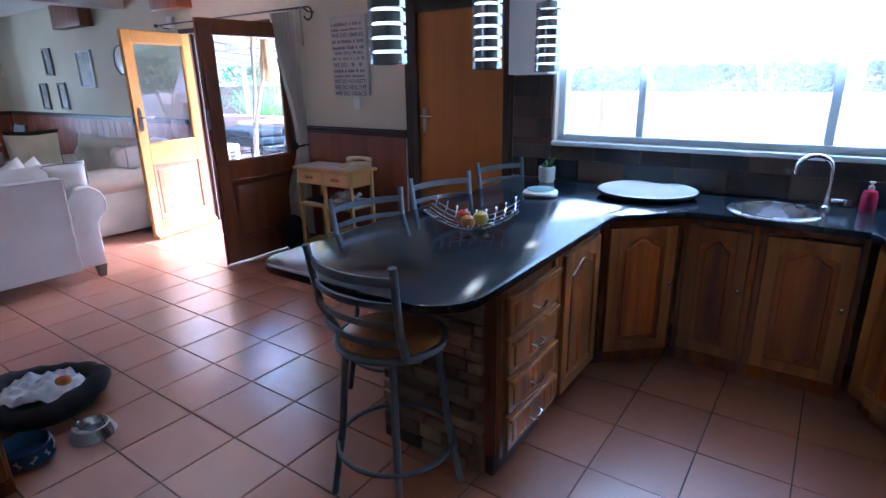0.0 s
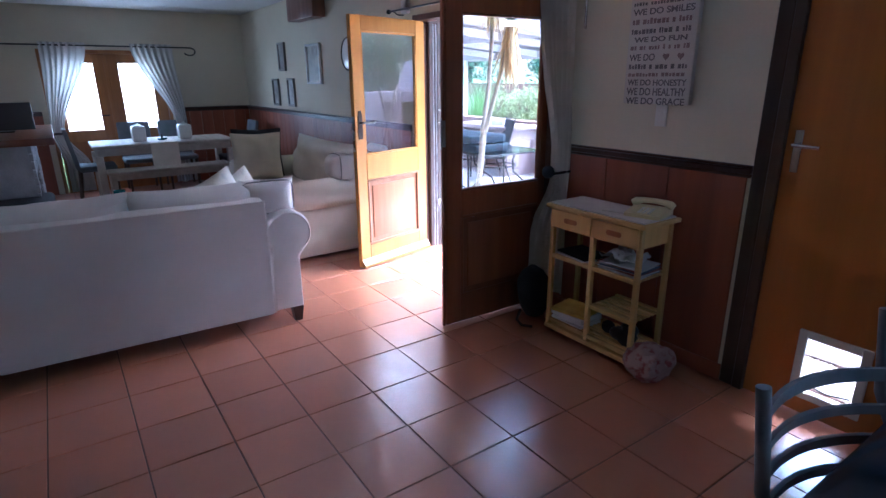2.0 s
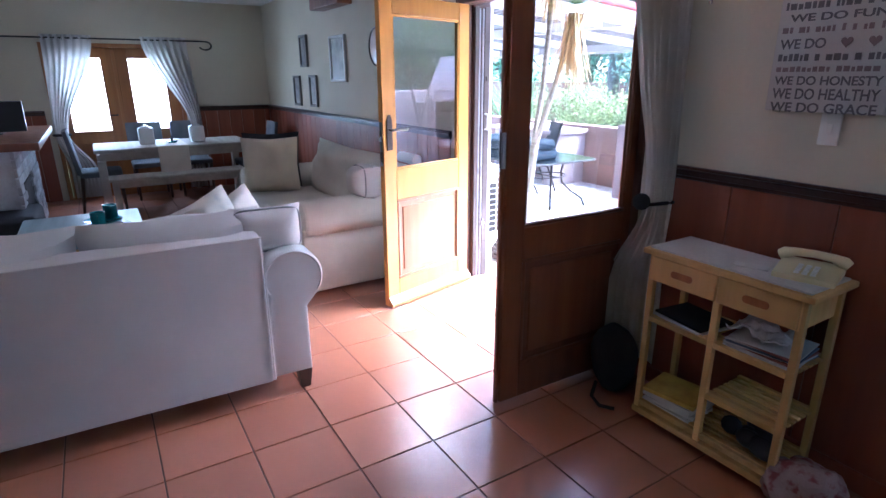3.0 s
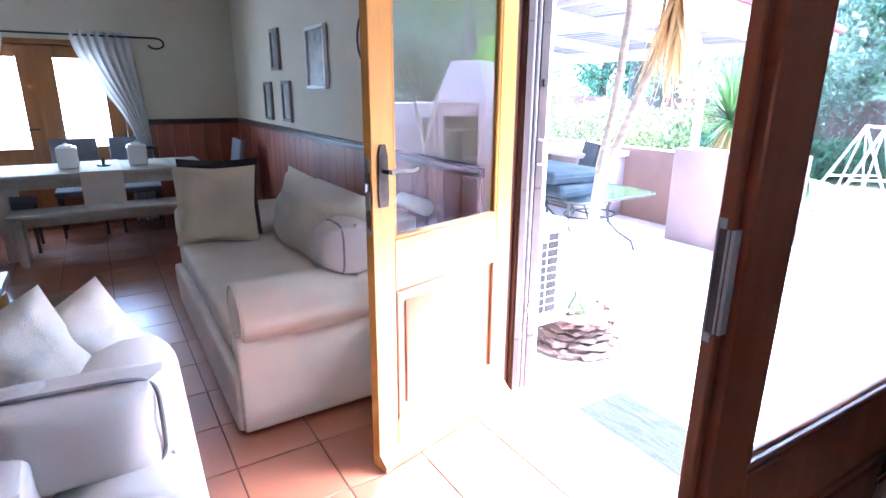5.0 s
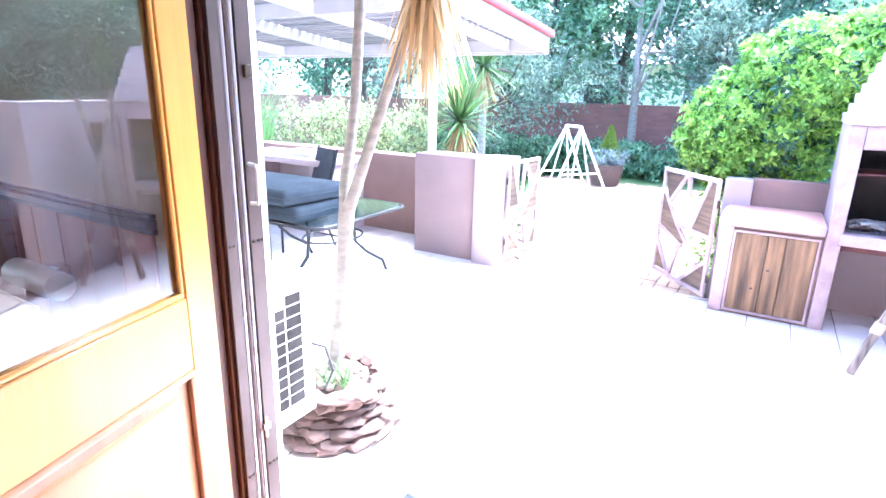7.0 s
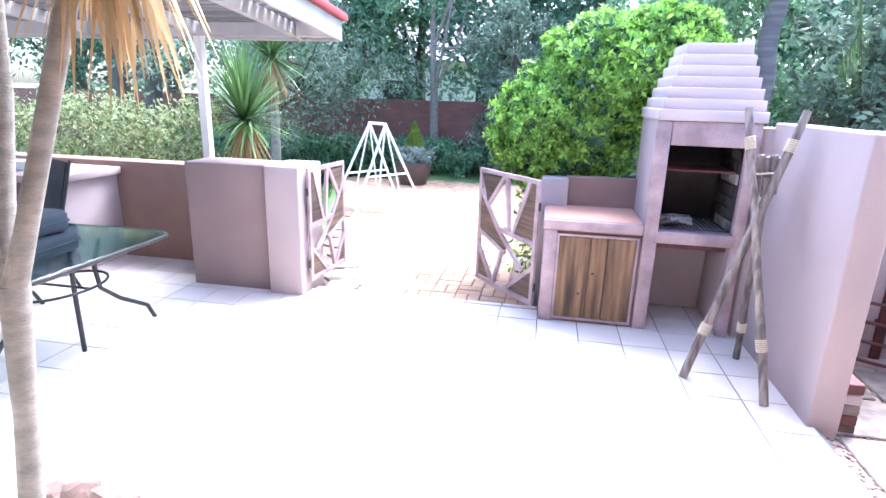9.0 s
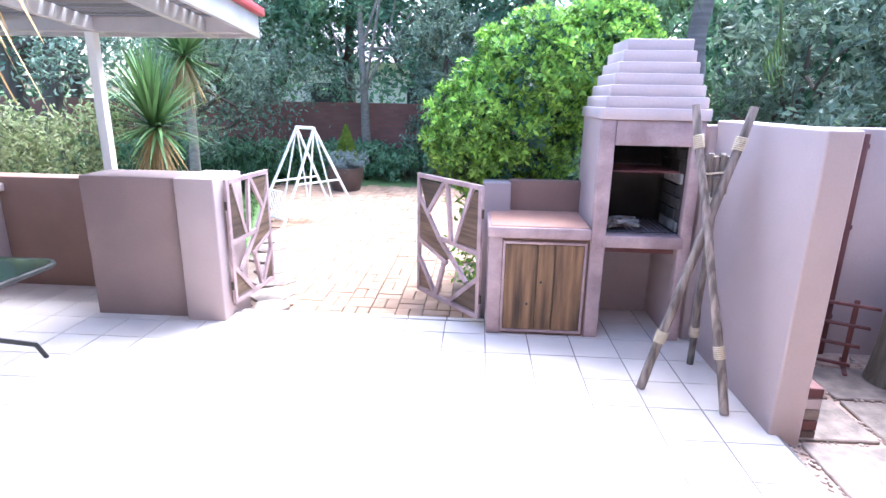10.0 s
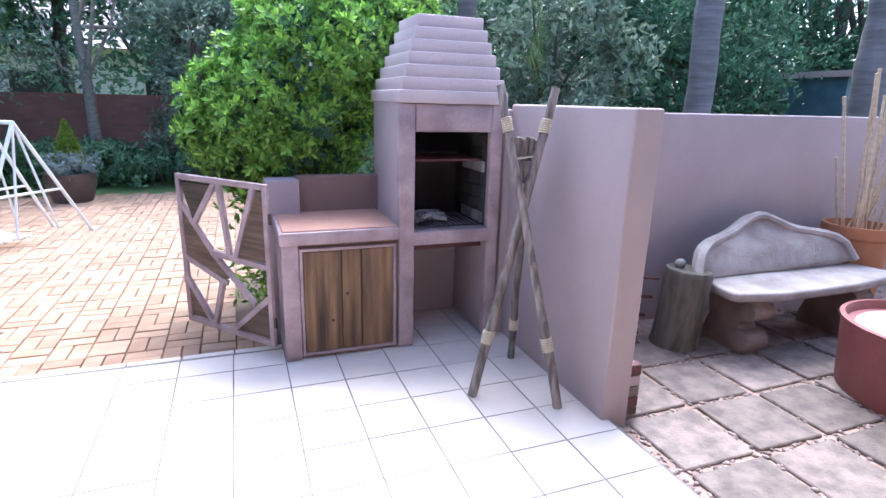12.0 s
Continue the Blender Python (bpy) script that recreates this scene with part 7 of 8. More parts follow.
# ---- side yard things ----
sb = thing("brick_pile", "small pile of old bricks by the wall", "bricks", at=pose(-3.055, 6.40, -0.135))
for k, mm in enumerate((ROCK, RUST, SLAB, PLASTER, RUST)):
    bm = B(); box(bm, (-0.045 + 0.004 * (k % 2), -0.02, k * 0.058), (0.05, 0.13, k * 0.058 + 0.055), 0.004); part("brick", bm, mm, sb)
ra = thing("metal_rack", "red-brown metal rod rack standing by the wall", "rack", at=pose(-2.39, 7.20, -0.13, 0, 0, -28))
for k, z in enumerate((0.03, 0.16, 0.29, 0.42)):
    bm = B(); box(bm, (-0.34, -0.012, z - 0.009), (0.05 + 0.03 * k, 0.012, z + 0.009), 0.003); part("rod", bm, RUST, ra)
for x in (-0.27, 0.02):
    bm = B(); box(bm, (x - 0.014, 0.012, 0.0), (x + 0.014, 0.034, 0.45), 0.002); part("post", bm, RUST, ra)
    bm = B(); box(bm, (x - 0.012, -0.14, 0.0), (x + 0.012, 0.14, 0.02), 0.002); part("foot", bm, RUST, ra)
bm = B(); box(bm, (-0.03, -0.022, 0.0), (0.03, 0.0, 1.44), 0.005, 2)
for z in (0.25, 0.85, 1.35):
    box(bm, (-0.045, -0.012, z), (0.045, 0.0, z + 0.03), 0.002)
solo("downpipe", bm, RUST, "maroon painted square downpipe on the yard wall", "pipe", at=pose(-2.40, 7.419, -0.135))
st = thing("tree_stump", "weathered wooden stump with a small grey stone on top", "stump", at=pose(-2.19, 7.01, -0.135, 0, 4, 0))
bm = B(); lathe(bm, [(0, 0), (0.160, 0), (0.150, 0.06), (0.142, 0.22), (0.145, 0.48), (0.140, 0.515), (0.135, 0.52), (0, 0.515)], 30)
for v in bm.verts:
    k = 1 + 0.06 * noise.noise(Vector((v.co.x * 18, v.co.y * 18, v.co.z * 2)))
    v.co.x *= k; v.co.y *= k
part("trunk", bm, BARK, st)
bm = B(); bmesh.ops.create_icosphere(bm, subdivisions=2, radius=0.04, matrix=Matrix.Translation((-0.04, 0.04, 0.545)) @ Matrix.Diagonal((1, 0.8, 0.8, 1))); part("stone", bm, ASH, st)

cb = thing("garden_bench", "curved aged concrete garden bench with scroll legs", "bench", at=pose(-1.42, 6.93, -0.135))
n = 24
bm = B()
prof = [(-0.72 + 1.44 * k / n, 0.05 + 0.19 * (1 - abs(2 * k / n - 1) ** 7) ** 0.6 + 0.12 * math.exp(-((k / n - 0.5) / 0.16) ** 2)) for k in range(n + 1)]
pts = [(-0.60, 0.44), (0.60, 0.44)] + [(x, 0.44 + z) for x, z in prof[::-1]]
prism(bm, pts, 0.0, 0.075, 0.018, 3, "xz")
for v in bm.verts:
    v.co.y += 0.16 - 0.30 * (v.co.x / 0.7) ** 2 * 0.5 + (v.co.z - 0.44) * 0.25
part("backrest", bm, BENCH, cb)
bm = B(); tube(bm, [(x, 0.16 - 0.15 * (x / 0.7) ** 2 + z * 0.25 + 0.0, 0.44 + z - 0.004) for x, z in prof], 0.030, 8); part("rope_edge", bm, BENCH, cb)
seat = rounded([(-0.66, -0.22), (-0.3, -0.30), (0.3, -0.30), (0.86, -0.22), (0.78, 0.06), (0.3, 0.2), (-0.3, 0.2), (-0.62, 0.06)], [0.06, 0.3, 0.3, 0.06, 0.06, 0.3, 0.3, 0.06], 5)
bm = B(); prism(bm, seat, 0.385, 0.445, 0.018, 3); part("seat", bm, BENCH, cb)
for x in (-0.42, 0.48):
    bm = B()
    poly = [(-0.20, 0.0), (0.14, 0.0), (0.14, 0.08), (0.10, 0.20), (0.14, 0.385), (-0.22, 0.385), (-0.24, 0.30), (-0.14, 0.20), (-0.20, 0.10)]
    prism(bm, poly, x - 0.07, x + 0.07, 0.014, 2, "yz")
    for zc, rc, yc in ((0.10, 0.07, -0.17), (0.30, 0.055, -0.20)):
        tube(bm, [(x - 0.085, yc, zc), (x + 0.085, yc, zc)], rc, 16)
    part("scroll_leg", bm, BENCHD, cb)
fpit = thing("fire_pot", "large round dusky red pot filled with pale ash", "pot", at=pose(-1.40, 6.02, -0.135))
bm = B(); lathe(bm, [(0, 0), (0.38, 0), (0.40, 0.03), (0.43, 0.40), (0.44, 0.425), (0.415, 0.43), (0.40, 0.38), (0, 0.38)], 48); part("pot", bm, REDPOT, fpit)
bm = B(); lathe(bm, [(0.399, 0.37), (0.3, 0.395), (0.15, 0.405), (0, 0.40)], 40); part("ash", bm, mat("white_ash", (0.66, 0.64, 0.62), rough=0.95, scale=12, fine=90, bump=0.6), fpit, "pale ash")
tp = thing("tall_pot", "tall terracotta pot holding bamboo canes", "pot", at=pose(-0.46, 7.12, -0.135))
bm = B(); lathe(bm, [(0, 0), (0.16, 0), (0.19, 0.1), (0.215, 0.60), (0.235, 0.62), (0.235, 0.70), (0.215, 0.70), (0.205, 0.62), (0, 0.55)], 36); part("pot", bm, TERRAPOT, tp)
rr = random.Random(6)
for k in range(15):
    a = rr.uniform(0, 6.3); l = rr.uniform(0.35, 0.62) if k < 10 else rr.uniform(0.95, 1.25)
    p0 = Vector((0.1 * math.cos(a), 0.1 * math.sin(a), 0.50))
    d = Vector((rr.uniform(-0.55, 0.50), rr.uniform(-0.20, 0.10), 1) if k < 10 else (rr.uniform(-0.30, -0.02), rr.uniform(-0.1, 0.06), 1)).normalized()
    pts, rs = [], []
    for j in range(13):
        pts.append(p0 + d * (l + 0.15) * j / 12); rs.append((0.0095 if j % 3 else 0.0125) * (1.0 if k >= 10 else 0.75))
    bm = B(); tube(bm, pts, rs, 8); part("bamboo_cane", bm, BAMBOO, tp)
sh = thing("garden_hut", "blue-grey garden hut beyond the wall", "hut", at=pose(3.6, 10.2, -0.17))
bm = B(); box(bm, (-0.6, -0.4, 0), (0.6, 0.6, 2.0)); part("wall", bm, mat("slate_blue_paint", (0.07, 0.13, 0.17), rough=0.7, scale=4, fine=40, bump=0.2), sh)
bm = B(); box(bm, (-0.7, -0.5, 2.0), (0.7, 0.7, 2.08)); part("roof", bm, HOUSEROOF, sh)

# ---- left side of the patio ----
ac = thing("aircon_unit", "cream outdoor air conditioner unit with slotted side grille", "air conditioner", at=pose(-5.86, Y_OUT + 0.05, PZ))
bm = B(); box(bm, (-0.80, 0.0, 0.28), (0.0, 0.37, 0.90), 0.012, 2); part("case", bm, PLASTIC, ac)
for y, rows in ((0.140, 9), (0.226, 10)):
    for k in range(rows):
        z = 0.365 + k * 0.0472
        # raised dark plates paint the shade inside the grille openings
        bm = B(); box(bm, (0.0005, y, z), (0.004, y + 0.076, z + 0.040), 0.001); part("slot", bm, SLOT, ac, "dark plate for a shaded grille slot")
bm = B(); box(bm, (0.0005, 0.15, 0.815), (0.003, 0.20, 0.830)); part("badge", bm, STEEL, ac)
for y in (0.04, 0.30):
    bm = B(); box(bm, (-0.75, y, 0.0), (-0.20, y + 0.03, 0.281), 0.003); part("foot_rail", bm, PLASTIC, ac)
bm = B(); tube(bm, [(-0.02, 0.33, 0.6), (0.03, 0.40, 0.56), (0.05, 0.42, 0.45), (0.02, 0.40, 0.36)], 0.006, 6); part("pipe", bm, BLACK, ac)

pl = thing("stone_planter", "round planter ring of stacked brown rocks", "planter", at=pose(-6.04, 4.70, PZ))
bm = B(); lathe(bm, [(0, 0), (0.17, 0), (0.17, 0.22), (0.14, 0.25), (0, 0.24)], 24); part("soil", bm, SOIL, pl)
rr = random.Random(12)
for row, (rad, cnt, z) in enumerate(((0.275, 14, 0.028), (0.25, 13, 0.070), (0.215, 12, 0.110), (0.20, 11, 0.155), (0.205, 11, 0.200), (0.225, 12, 0.235))):
    for k in range(cnt):
        a = 2 * math.pi * (k + 0.5 * (row % 2)) / cnt + rr.uniform(-0.06, 0.06)
        bm = B(); bmesh.ops.create_icosphere(bm, subdivisions=2, radius=1.0)
        for v in bm.verts:
            v.co *= 1 + 0.5 * noise.noise(v.co * 1.9 + Vector((k * 3.1, row * 2.3, 0))) + 0.22 * noise.noise(v.co * 5.1 + Vector((row, k * 1.7, 0)))
        bmesh.ops.transform(bm, matrix=pose(rad * math.cos(a), rad * math.sin(a), z, 0, 0, math.degrees(a)) @ Matrix.Diagonal((0.058, 0.082, 0.028, 1)), verts=bm.verts)
        part("rock", bm, ROCK, pl, sharp=24)
rng = np.random.default_rng(4)
bm = B()
for k in range(60):
    a, r = rng.uniform(0, 6.3), rng.uniform(0.02, 0.15)
    bmesh.ops.create_icosphere(bm, subdivisions=1, radius=rng.uniform(0.012, 0.024), matrix=Matrix.Translation((r * math.cos(a), r * math.sin(a), 0.25)))
part("pebble_fill", bm, PEBBLE, pl)["kind"] = "stuff"

yu = thing("yucca", "forked yucca with pale trunks and hanging dead fronds", "yucca", at=pose(-6.04, 4.71, PZ + 0.22))
bm = B(); tube(bm, [(-0.02, 0, -0.05), (-0.01, 0, 0.1), (0.04, 0.0, 0.45), (0.085, 0.0, 0.84)], [0.052, 0.034, 0.029, 0.036], 12); part("trunk", bm, PALETRUNK, yu)
bm = B(); tube(bm, [(0.08, 0.0, 0.82), (0.06, 0.02, 0.95), (0.12, 0.03, 1.3), (0.165, 0.03, 1.8), (0.17, 0.03, 2.35)], [0.031, 0.025, 0.0225, 0.0225, 0.0225], 10); part("stem", bm, PALETRUNK, yu)
bm = B(); tube(bm, [(0.08, 0.0, 0.82), (0.16, -0.01, 0.98), (0.30, -0.02, 1.3), (0.45, -0.03, 1.65), (0.52, -0.03, 1.88)], [0.031, 0.025, 0.0225, 0.0225, 0.0225], 10); part("stem", bm, PALETRUNK, yu)
rr = random.Random(2)
for cx, cy, cz in ((0.17, 0.03, 2.35), (0.52, -0.03, 1.88)):
    bm = B(); blades(bm, (cx, cy, cz), 75, 0.55, 0.024, (-89, -66), rr, -0.06, 5, 0.05); part("dead_skirt", bm, STRAW, yu, "straw-coloured hanging dead leaves")["kind"] = "stuff"
    bm = B(); blades(bm, (cx, cy, cz + 0.06), 80, 0.62, 0.030, (5, 85), rr, 0.5, 4, 0.03); part("crown", bm, YUCCALEAF, yu)
bm = blades(B(), (0.08, -0.10, 0.02), 22, 0.16, 0.016, (30, 85), rr, 0.8, 4, 0.05); part("offshoot", bm, YUCCALEAF, yu)["kind"] = "stuff"

# glass table with stacked cushions and chairs
tb = thing("patio_table", "black metal patio table with tinted glass top", "table", at=pose(-7.72, 6.06, PZ))
bm = B(); prism(bm, rounded([(-0.80, -0.52), (0.80, -0.52), (0.80, 0.52), (-0.80, 0.52)], [0.10] * 4), 0.672, 0.680, 0.002, 1); part("glass_top", bm, TABLEGLASS, tb, "tinted glass top")
bm = B(); ring = rounded([(-0.81, -0.53), (0.81, -0.53), (0.81, 0.53), (-0.81, 0.53)], [0.11] * 4); tube(bm, [(x, y, 0.668) for x, y in ring], 0.013, 8, True); part("rim", bm, BLACKMETAL, tb)
for sx in (-1, 1):
    for sy in (-1, 1):
        bm = B(); tube(bm, [(sx * 0.47, sy * 0.30, 0.655), (sx * 0.45, sy * 0.26, 0.50), (sx * 0.45, sy * 0.28, 0.36), (sx * 0.455, sy * 0.42, 0.24), (sx * 0.46, sy * 0.64, 0.11), (sx * 0.46, sy * 0.70, 0.0)], 0.014, 8); part("leg", bm, BLACKMETAL, tb)
    bm = B(); tube(bm, [(sx * 0.43, 0.12, 0.655), (sx * 0.42, 0.125, 0.35), (sx * 0.42, 0.13, 0.0)], 0.014, 8); part("leg", bm, BLACKMETAL, tb)
bm = B()
for sx in (-1, 1):
    tube(bm, [(sx * 0.46 + 0.2 * math.cos(a), 0.27 * math.sin(a), 0.47) for a in [k * math.pi / 12 for k in range(24)]], 0.008, 6, True)
tube(bm, [(-0.66, 0, 0.47), (0.66, 0, 0.47)], 0.008, 6); part("stretcher", bm, BLACKMETAL, tb)
for k, (dx, z, rz) in enumerate(((0, 0.682, 4), (-0.02, 0.802, -3))):
    c = thing("outdoor_cushion", "thick navy outdoor seat cushion stacked on the table", "cushion", "cushions on the table", at=pose(-7.62 + dx, 5.78, PZ + z, 0, 0, rz))
    bm = B(); soft(bm, (-0.52, -0.30, 0.0), (0.52, 0.30, 0.115), 0.035, 4, 0.006, 6); part("pad", bm, NAVY, c)
    bm = B(); tube(bm, [(x, y, 0.058) for x, y in rounded([(-0.525, -0.305), (0.525, -0.305), (0.525, 0.305), (-0.525, 0.305)], [0.05] * 4)], 0.005, 6, True); part("piping", bm, NAVY, c)


def patio_chair(m):
    c = thing("patio_chair", "black metal patio armchair with dark sling seat", "chair", "patio chairs", at=m)
    bm = B(); prism(bm, [(-0.24, 0.42), (-0.24, 0.40), (0.20, 0.37), (0.36, 0.98), (0.34, 0.99), (0.19, 0.395)], -0.23, 0.23, 0.003, 1, "yz"); part("sling", bm, mat("dark_sling", (0.03, 0.03, 0.034), rough=0.9, scale=6, fine=300, bump=0.4), c)
    for sx in (-1, 1):
        bm = B(); tube(bm, [(sx * 0.26, -0.26, 0.0), (sx * 0.26, -0.26, 0.62), (sx * 0.26, -0.18, 0.65), (sx * 0.26, 0.10, 0.64), (sx * 0.26, 0.28, 0.60)], 0.013, 8); part("arm_frame", bm, BLACKMETAL, c)
        bm = B(); tube(bm, [(sx * 0.245, -0.24, 0.40), (sx * 0.245, 0.20, 0.37), (sx * 0.245, 0.36, 1.0)], 0.013, 8); part("side_rail", bm, BLACKMETAL, c)
        bm = B(); tube(bm, [(sx * 0.26, 0.16, 0.38), (sx * 0.26, 0.30, 0.0)], 0.013, 8); part("rear_leg", bm, BLACKMETAL, c)
    return c
pc = patio_chair(pose(-8.55, 6.95, PZ, 0, 0, -25))
copy_thing(pc, pose(-9.05, 6.0, PZ, 0, 0, 70))

cn = thing("serving_counter", "mauve plastered serving counter with a dark niche", "counter")
for a, b in (((-9.95, 7.30, PZ), (-9.75, 7.995, 0.70)), ((-8.70, 7.30, PZ), (-8.50, 7.995, 0.70)), ((-9.75, 7.85, PZ), (-8.70, 7.995, 0.70)), ((-10.0, 7.26, 0.70), (-8.45, 7.995, 0.765))):
    bm = B(); box(bm, a, b, 0.010, 2); part("block", bm, PLASTER, cn)
bm = B(); box(bm, (-0.14, -0.08, 0), (0.14, 0.08, 0.075), 0.006); solo("storage_box", bm, PLASTIC, "small cream box on the serving counter", "box", at=pose(-9.0, 7.55, 0.766, 0, 0, 8))

# pergola
pg = thing("pergola", "white pergola roof with slats and a red edge", "pergola")
XR, YR = -6.42, 8.28
def zr(y):
    return 1.90 + 0.085 * (8.1 - y)
# white paint greyed for the beams, their shadow put into the colour
SLATPAINT = mat("shaded_white_paint", (0.44, 0.42, 0.41), (0.36, 0.345, 0.335), rough=0.6, scale=3, fine=60, bump=0.1, amount=0.12)
SLATGREY = wood("grey_roof_slat", (0.19, 0.175, 0.17), (0.13, 0.12, 0.115), axis="x", rough=0.7)
def beam(a, b, w, h, nm, material=SLATPAINT):
    bm = B()
    box(bm, (min(a[0], b[0]) - (w / 2 if a[0] == b[0] else 0), min(a[1], b[1]) - (w / 2 if a[1] == b[1] else 0), 0), (max(a[0], b[0]) + (w / 2 if a[0] == b[0] else 0), max(a[1], b[1]) + (w / 2 if a[1] == b[1] else 0), h), 0.003)
    for v in bm.verts:
        v.co.z += zr(v.co.y)
    return part(nm, bm, material, pg)
for x in (-7.62, -10.75):
    bm = B(); box(bm, (x - 0.035, 8.065, 0.81), (x + 0.035, 8.135, 1.90), 0.004); part("post", bm, WHITE, pg)
beam((-12.4, 8.10), (XR, 8.10), 0.05, 0.12, "front_beam")
beam((-12.4, 6.3), (XR, 6.3), 0.05, 0.12, "middle_beam")
for x in (-12.0, -10.9, -9.8, -8.7, -7.6, -6.75):
    beam((x, 4.0), (x, YR), 0.045, 0.10, "rafter")
beam((XR, 4.0), (XR, YR), 0.03, 0.16, "fascia")
beam((-12.4, YR), (XR, YR), 0.03, 0.16, "fascia")
bm = B(); box(bm, (XR - 0.06, 4.0, 0.165), (XR + 0.05, YR + 0.05, 0.225), 0.01, 2); box(bm, (-12.4, YR - 0.06, 0.165), (XR - 0.06, YR + 0.05, 0.225), 0.01, 2)
for v in bm.verts:
    v.co.z += zr(v.co.y)
part("red_edge", bm, ROOFRED, pg, "red metal roof edge")
y = 4.05
while y < YR - 0.03:
    bm = B(); box(bm, (-12.4, y, 0.104), (XR - 0.02, y + 0.072, 0.122))
    for v in bm.verts:
        v.co.z += zr(v.co.y)
    part("slat", bm, SLATGREY, pg, sharp=0)
    y += 0.105
# ---- garden things ----
sw = thing("swing_seat", "white tubular metal swing seat frame", "swing", at=pose(-6.95, 11.0, -0.13, 0, 0, -35))
for sx in (-0.22, 0.22):
    for yy in (-0.62, -0.22, 0.22, 0.62):
        bm = B(); tube(bm, [(sx * 0.8, 0.0, 1.20), (sx * 1.25, yy, 0.0 if abs(yy) > 0.3 else 0.12)], 0.018 if abs(yy) > 0.3 else 0.012, 8); part("frame_leg", bm, WHITE, sw)
    bm = B(); tube(bm, [(sx * 1.05, -0.34, 0.52), (sx * 1.05, 0.34, 0.52)], 0.014, 8); part("cross_bar", bm, WHITE, sw)
bm = B(); tube(bm, [(-0.19, 0, 1.20), (0.19, 0, 1.20)], 0.020, 8); part("top_bar", bm, WHITE, sw)
for k in range(8):
    y = -0.40 + k * 0.05
    bm = B(); tube(bm, [(-0.36, y, 0.10), (0.25, y, 0.10)], 0.010, 6); part("seat_bar", bm, WHITE, sw)
for k in range(9):
    x = -0.36 + k * 0.055
    bm = B(); tube(bm, [(x, -0.42, 0.06), (x, -0.50, 0.44)], 0.010, 6); part("back_bar", bm, WHITE, sw)
for z, y in ((0.06, -0.42), (0.44, -0.50)):
    bm = B(); tube(bm, [(-0.38, y, z), (0.10, y, z)], 0.014, 6); part("back_rail", bm, WHITE, sw)
for z0, z1 in ((0.07, 0.43), (0.43, 0.07)):
    bm = B(); tube(bm, [(-0.36, -0.46 , z0), (0.08, -0.46, z1)], 0.010, 6); part("cross_brace", bm, WHITE, sw)

gp = thing("garden_pot", "dark round garden pot with silver shrub and golden conifer", "pot plant", at=pose(-7.02, 13.4, -0.14))
bm = B(); lathe(bm, [(0, 0), (0.24, 0), (0.31, 0.25), (0.32, 0.42), (0.29, 0.42), (0, 0.36)], 28); part("pot", bm, mat("brown_glaze", (0.10, 0.065, 0.055), rough=0.4, scale=5, fine=60, bump=0.2), gp)
rng = np.random.default_rng(1)
ob = new("silver_shrub", leaf_mesh("silver_shrub", clumps(rng, 40, 45, lambda p: p * [0.34, 0.34, 0.20] + [0, 0, 0.52], 0.08), 0.075, SILVERLEAF, 1, 0.3)); ob.parent = gp
tt = rng.random(2600)
rad = 0.21 * (1 - tt) ** 0.8 * (0.6 + 0.5 * rng.random(2600))
an = rng.random(2600) * 6.283
ob = new("conifer", leaf_mesh("conifer", np.stack([rad * np.cos(an), rad * np.sin(an) + 0.1, 0.5 + 0.62 * tt], 1), 0.075, CONELEAF, 2, 0.3, 1.4)); ob.parent = gp


def tree(name, label, x, y, z, h, spread, crown_z, material, seed, n=90, per=70, leaf=0.13, trunk_r=0.12, lean=(0, 0), bark=TRUNK, group="garden trees"):
    """Tapered trunk, limbs, and a crown of clumped leaves."""
    rr = random.Random(seed)
    rng = np.random.default_rng(seed)
    t = thing(name, label, "tree", group, at=pose(x, y, z))
    top = Vector((lean[0], lean[1], h * 0.8))
    pts = [Vector((0, 0, -0.05)).lerp(top, k / 6) + Vector((rr.uniform(-1, 1), rr.uniform(-1, 1), 0)) * 0.05 * h * 0.12 * (k > 0) for k in range(7)]
    bm = B(); tube(bm, pts, [trunk_r * (1.15 - 0.95 * k / 6) for k in range(7)], 10); part("trunk", bm, bark, t)
    for k in range(9):
        bm = B()
        s = pts[2 + k % 4]
        a = rr.uniform(0, 6.3)
        e = Vector((spread * 0.75 * math.cos(a), spread * 0.75 * math.sin(a), rr.uniform(crown_z, h * 0.95)))
        mid = s.lerp(e, 0.5) + Vector((0, 0, -0.08 * h))
        tube(bm, [s, mid, e], [trunk_r * 0.45, trunk_r * 0.28, trunk_r * 0.08], 6)
        part("limb", bm, bark, t)
    cz, hz = (crown_z + h) / 2, (h - crown_z) / 2 * 1.1
    def shape(p):
        w = 1 + 0.35 * np.sin(p[:, :1] * 5 + seed) * np.cos(p[:, 1:2] * 4 + seed)
        return p * w * [spread, spread, hz] + [lean[0] * 0.8, lean[1] * 0.8, cz]
    pos = clumps(rng, n, per, shape, spread * 0.17)
    ob = new("crown", leaf_mesh("crown", pos, leaf, material, seed, 0.42, 0.0))
    ob.parent = t
    return t

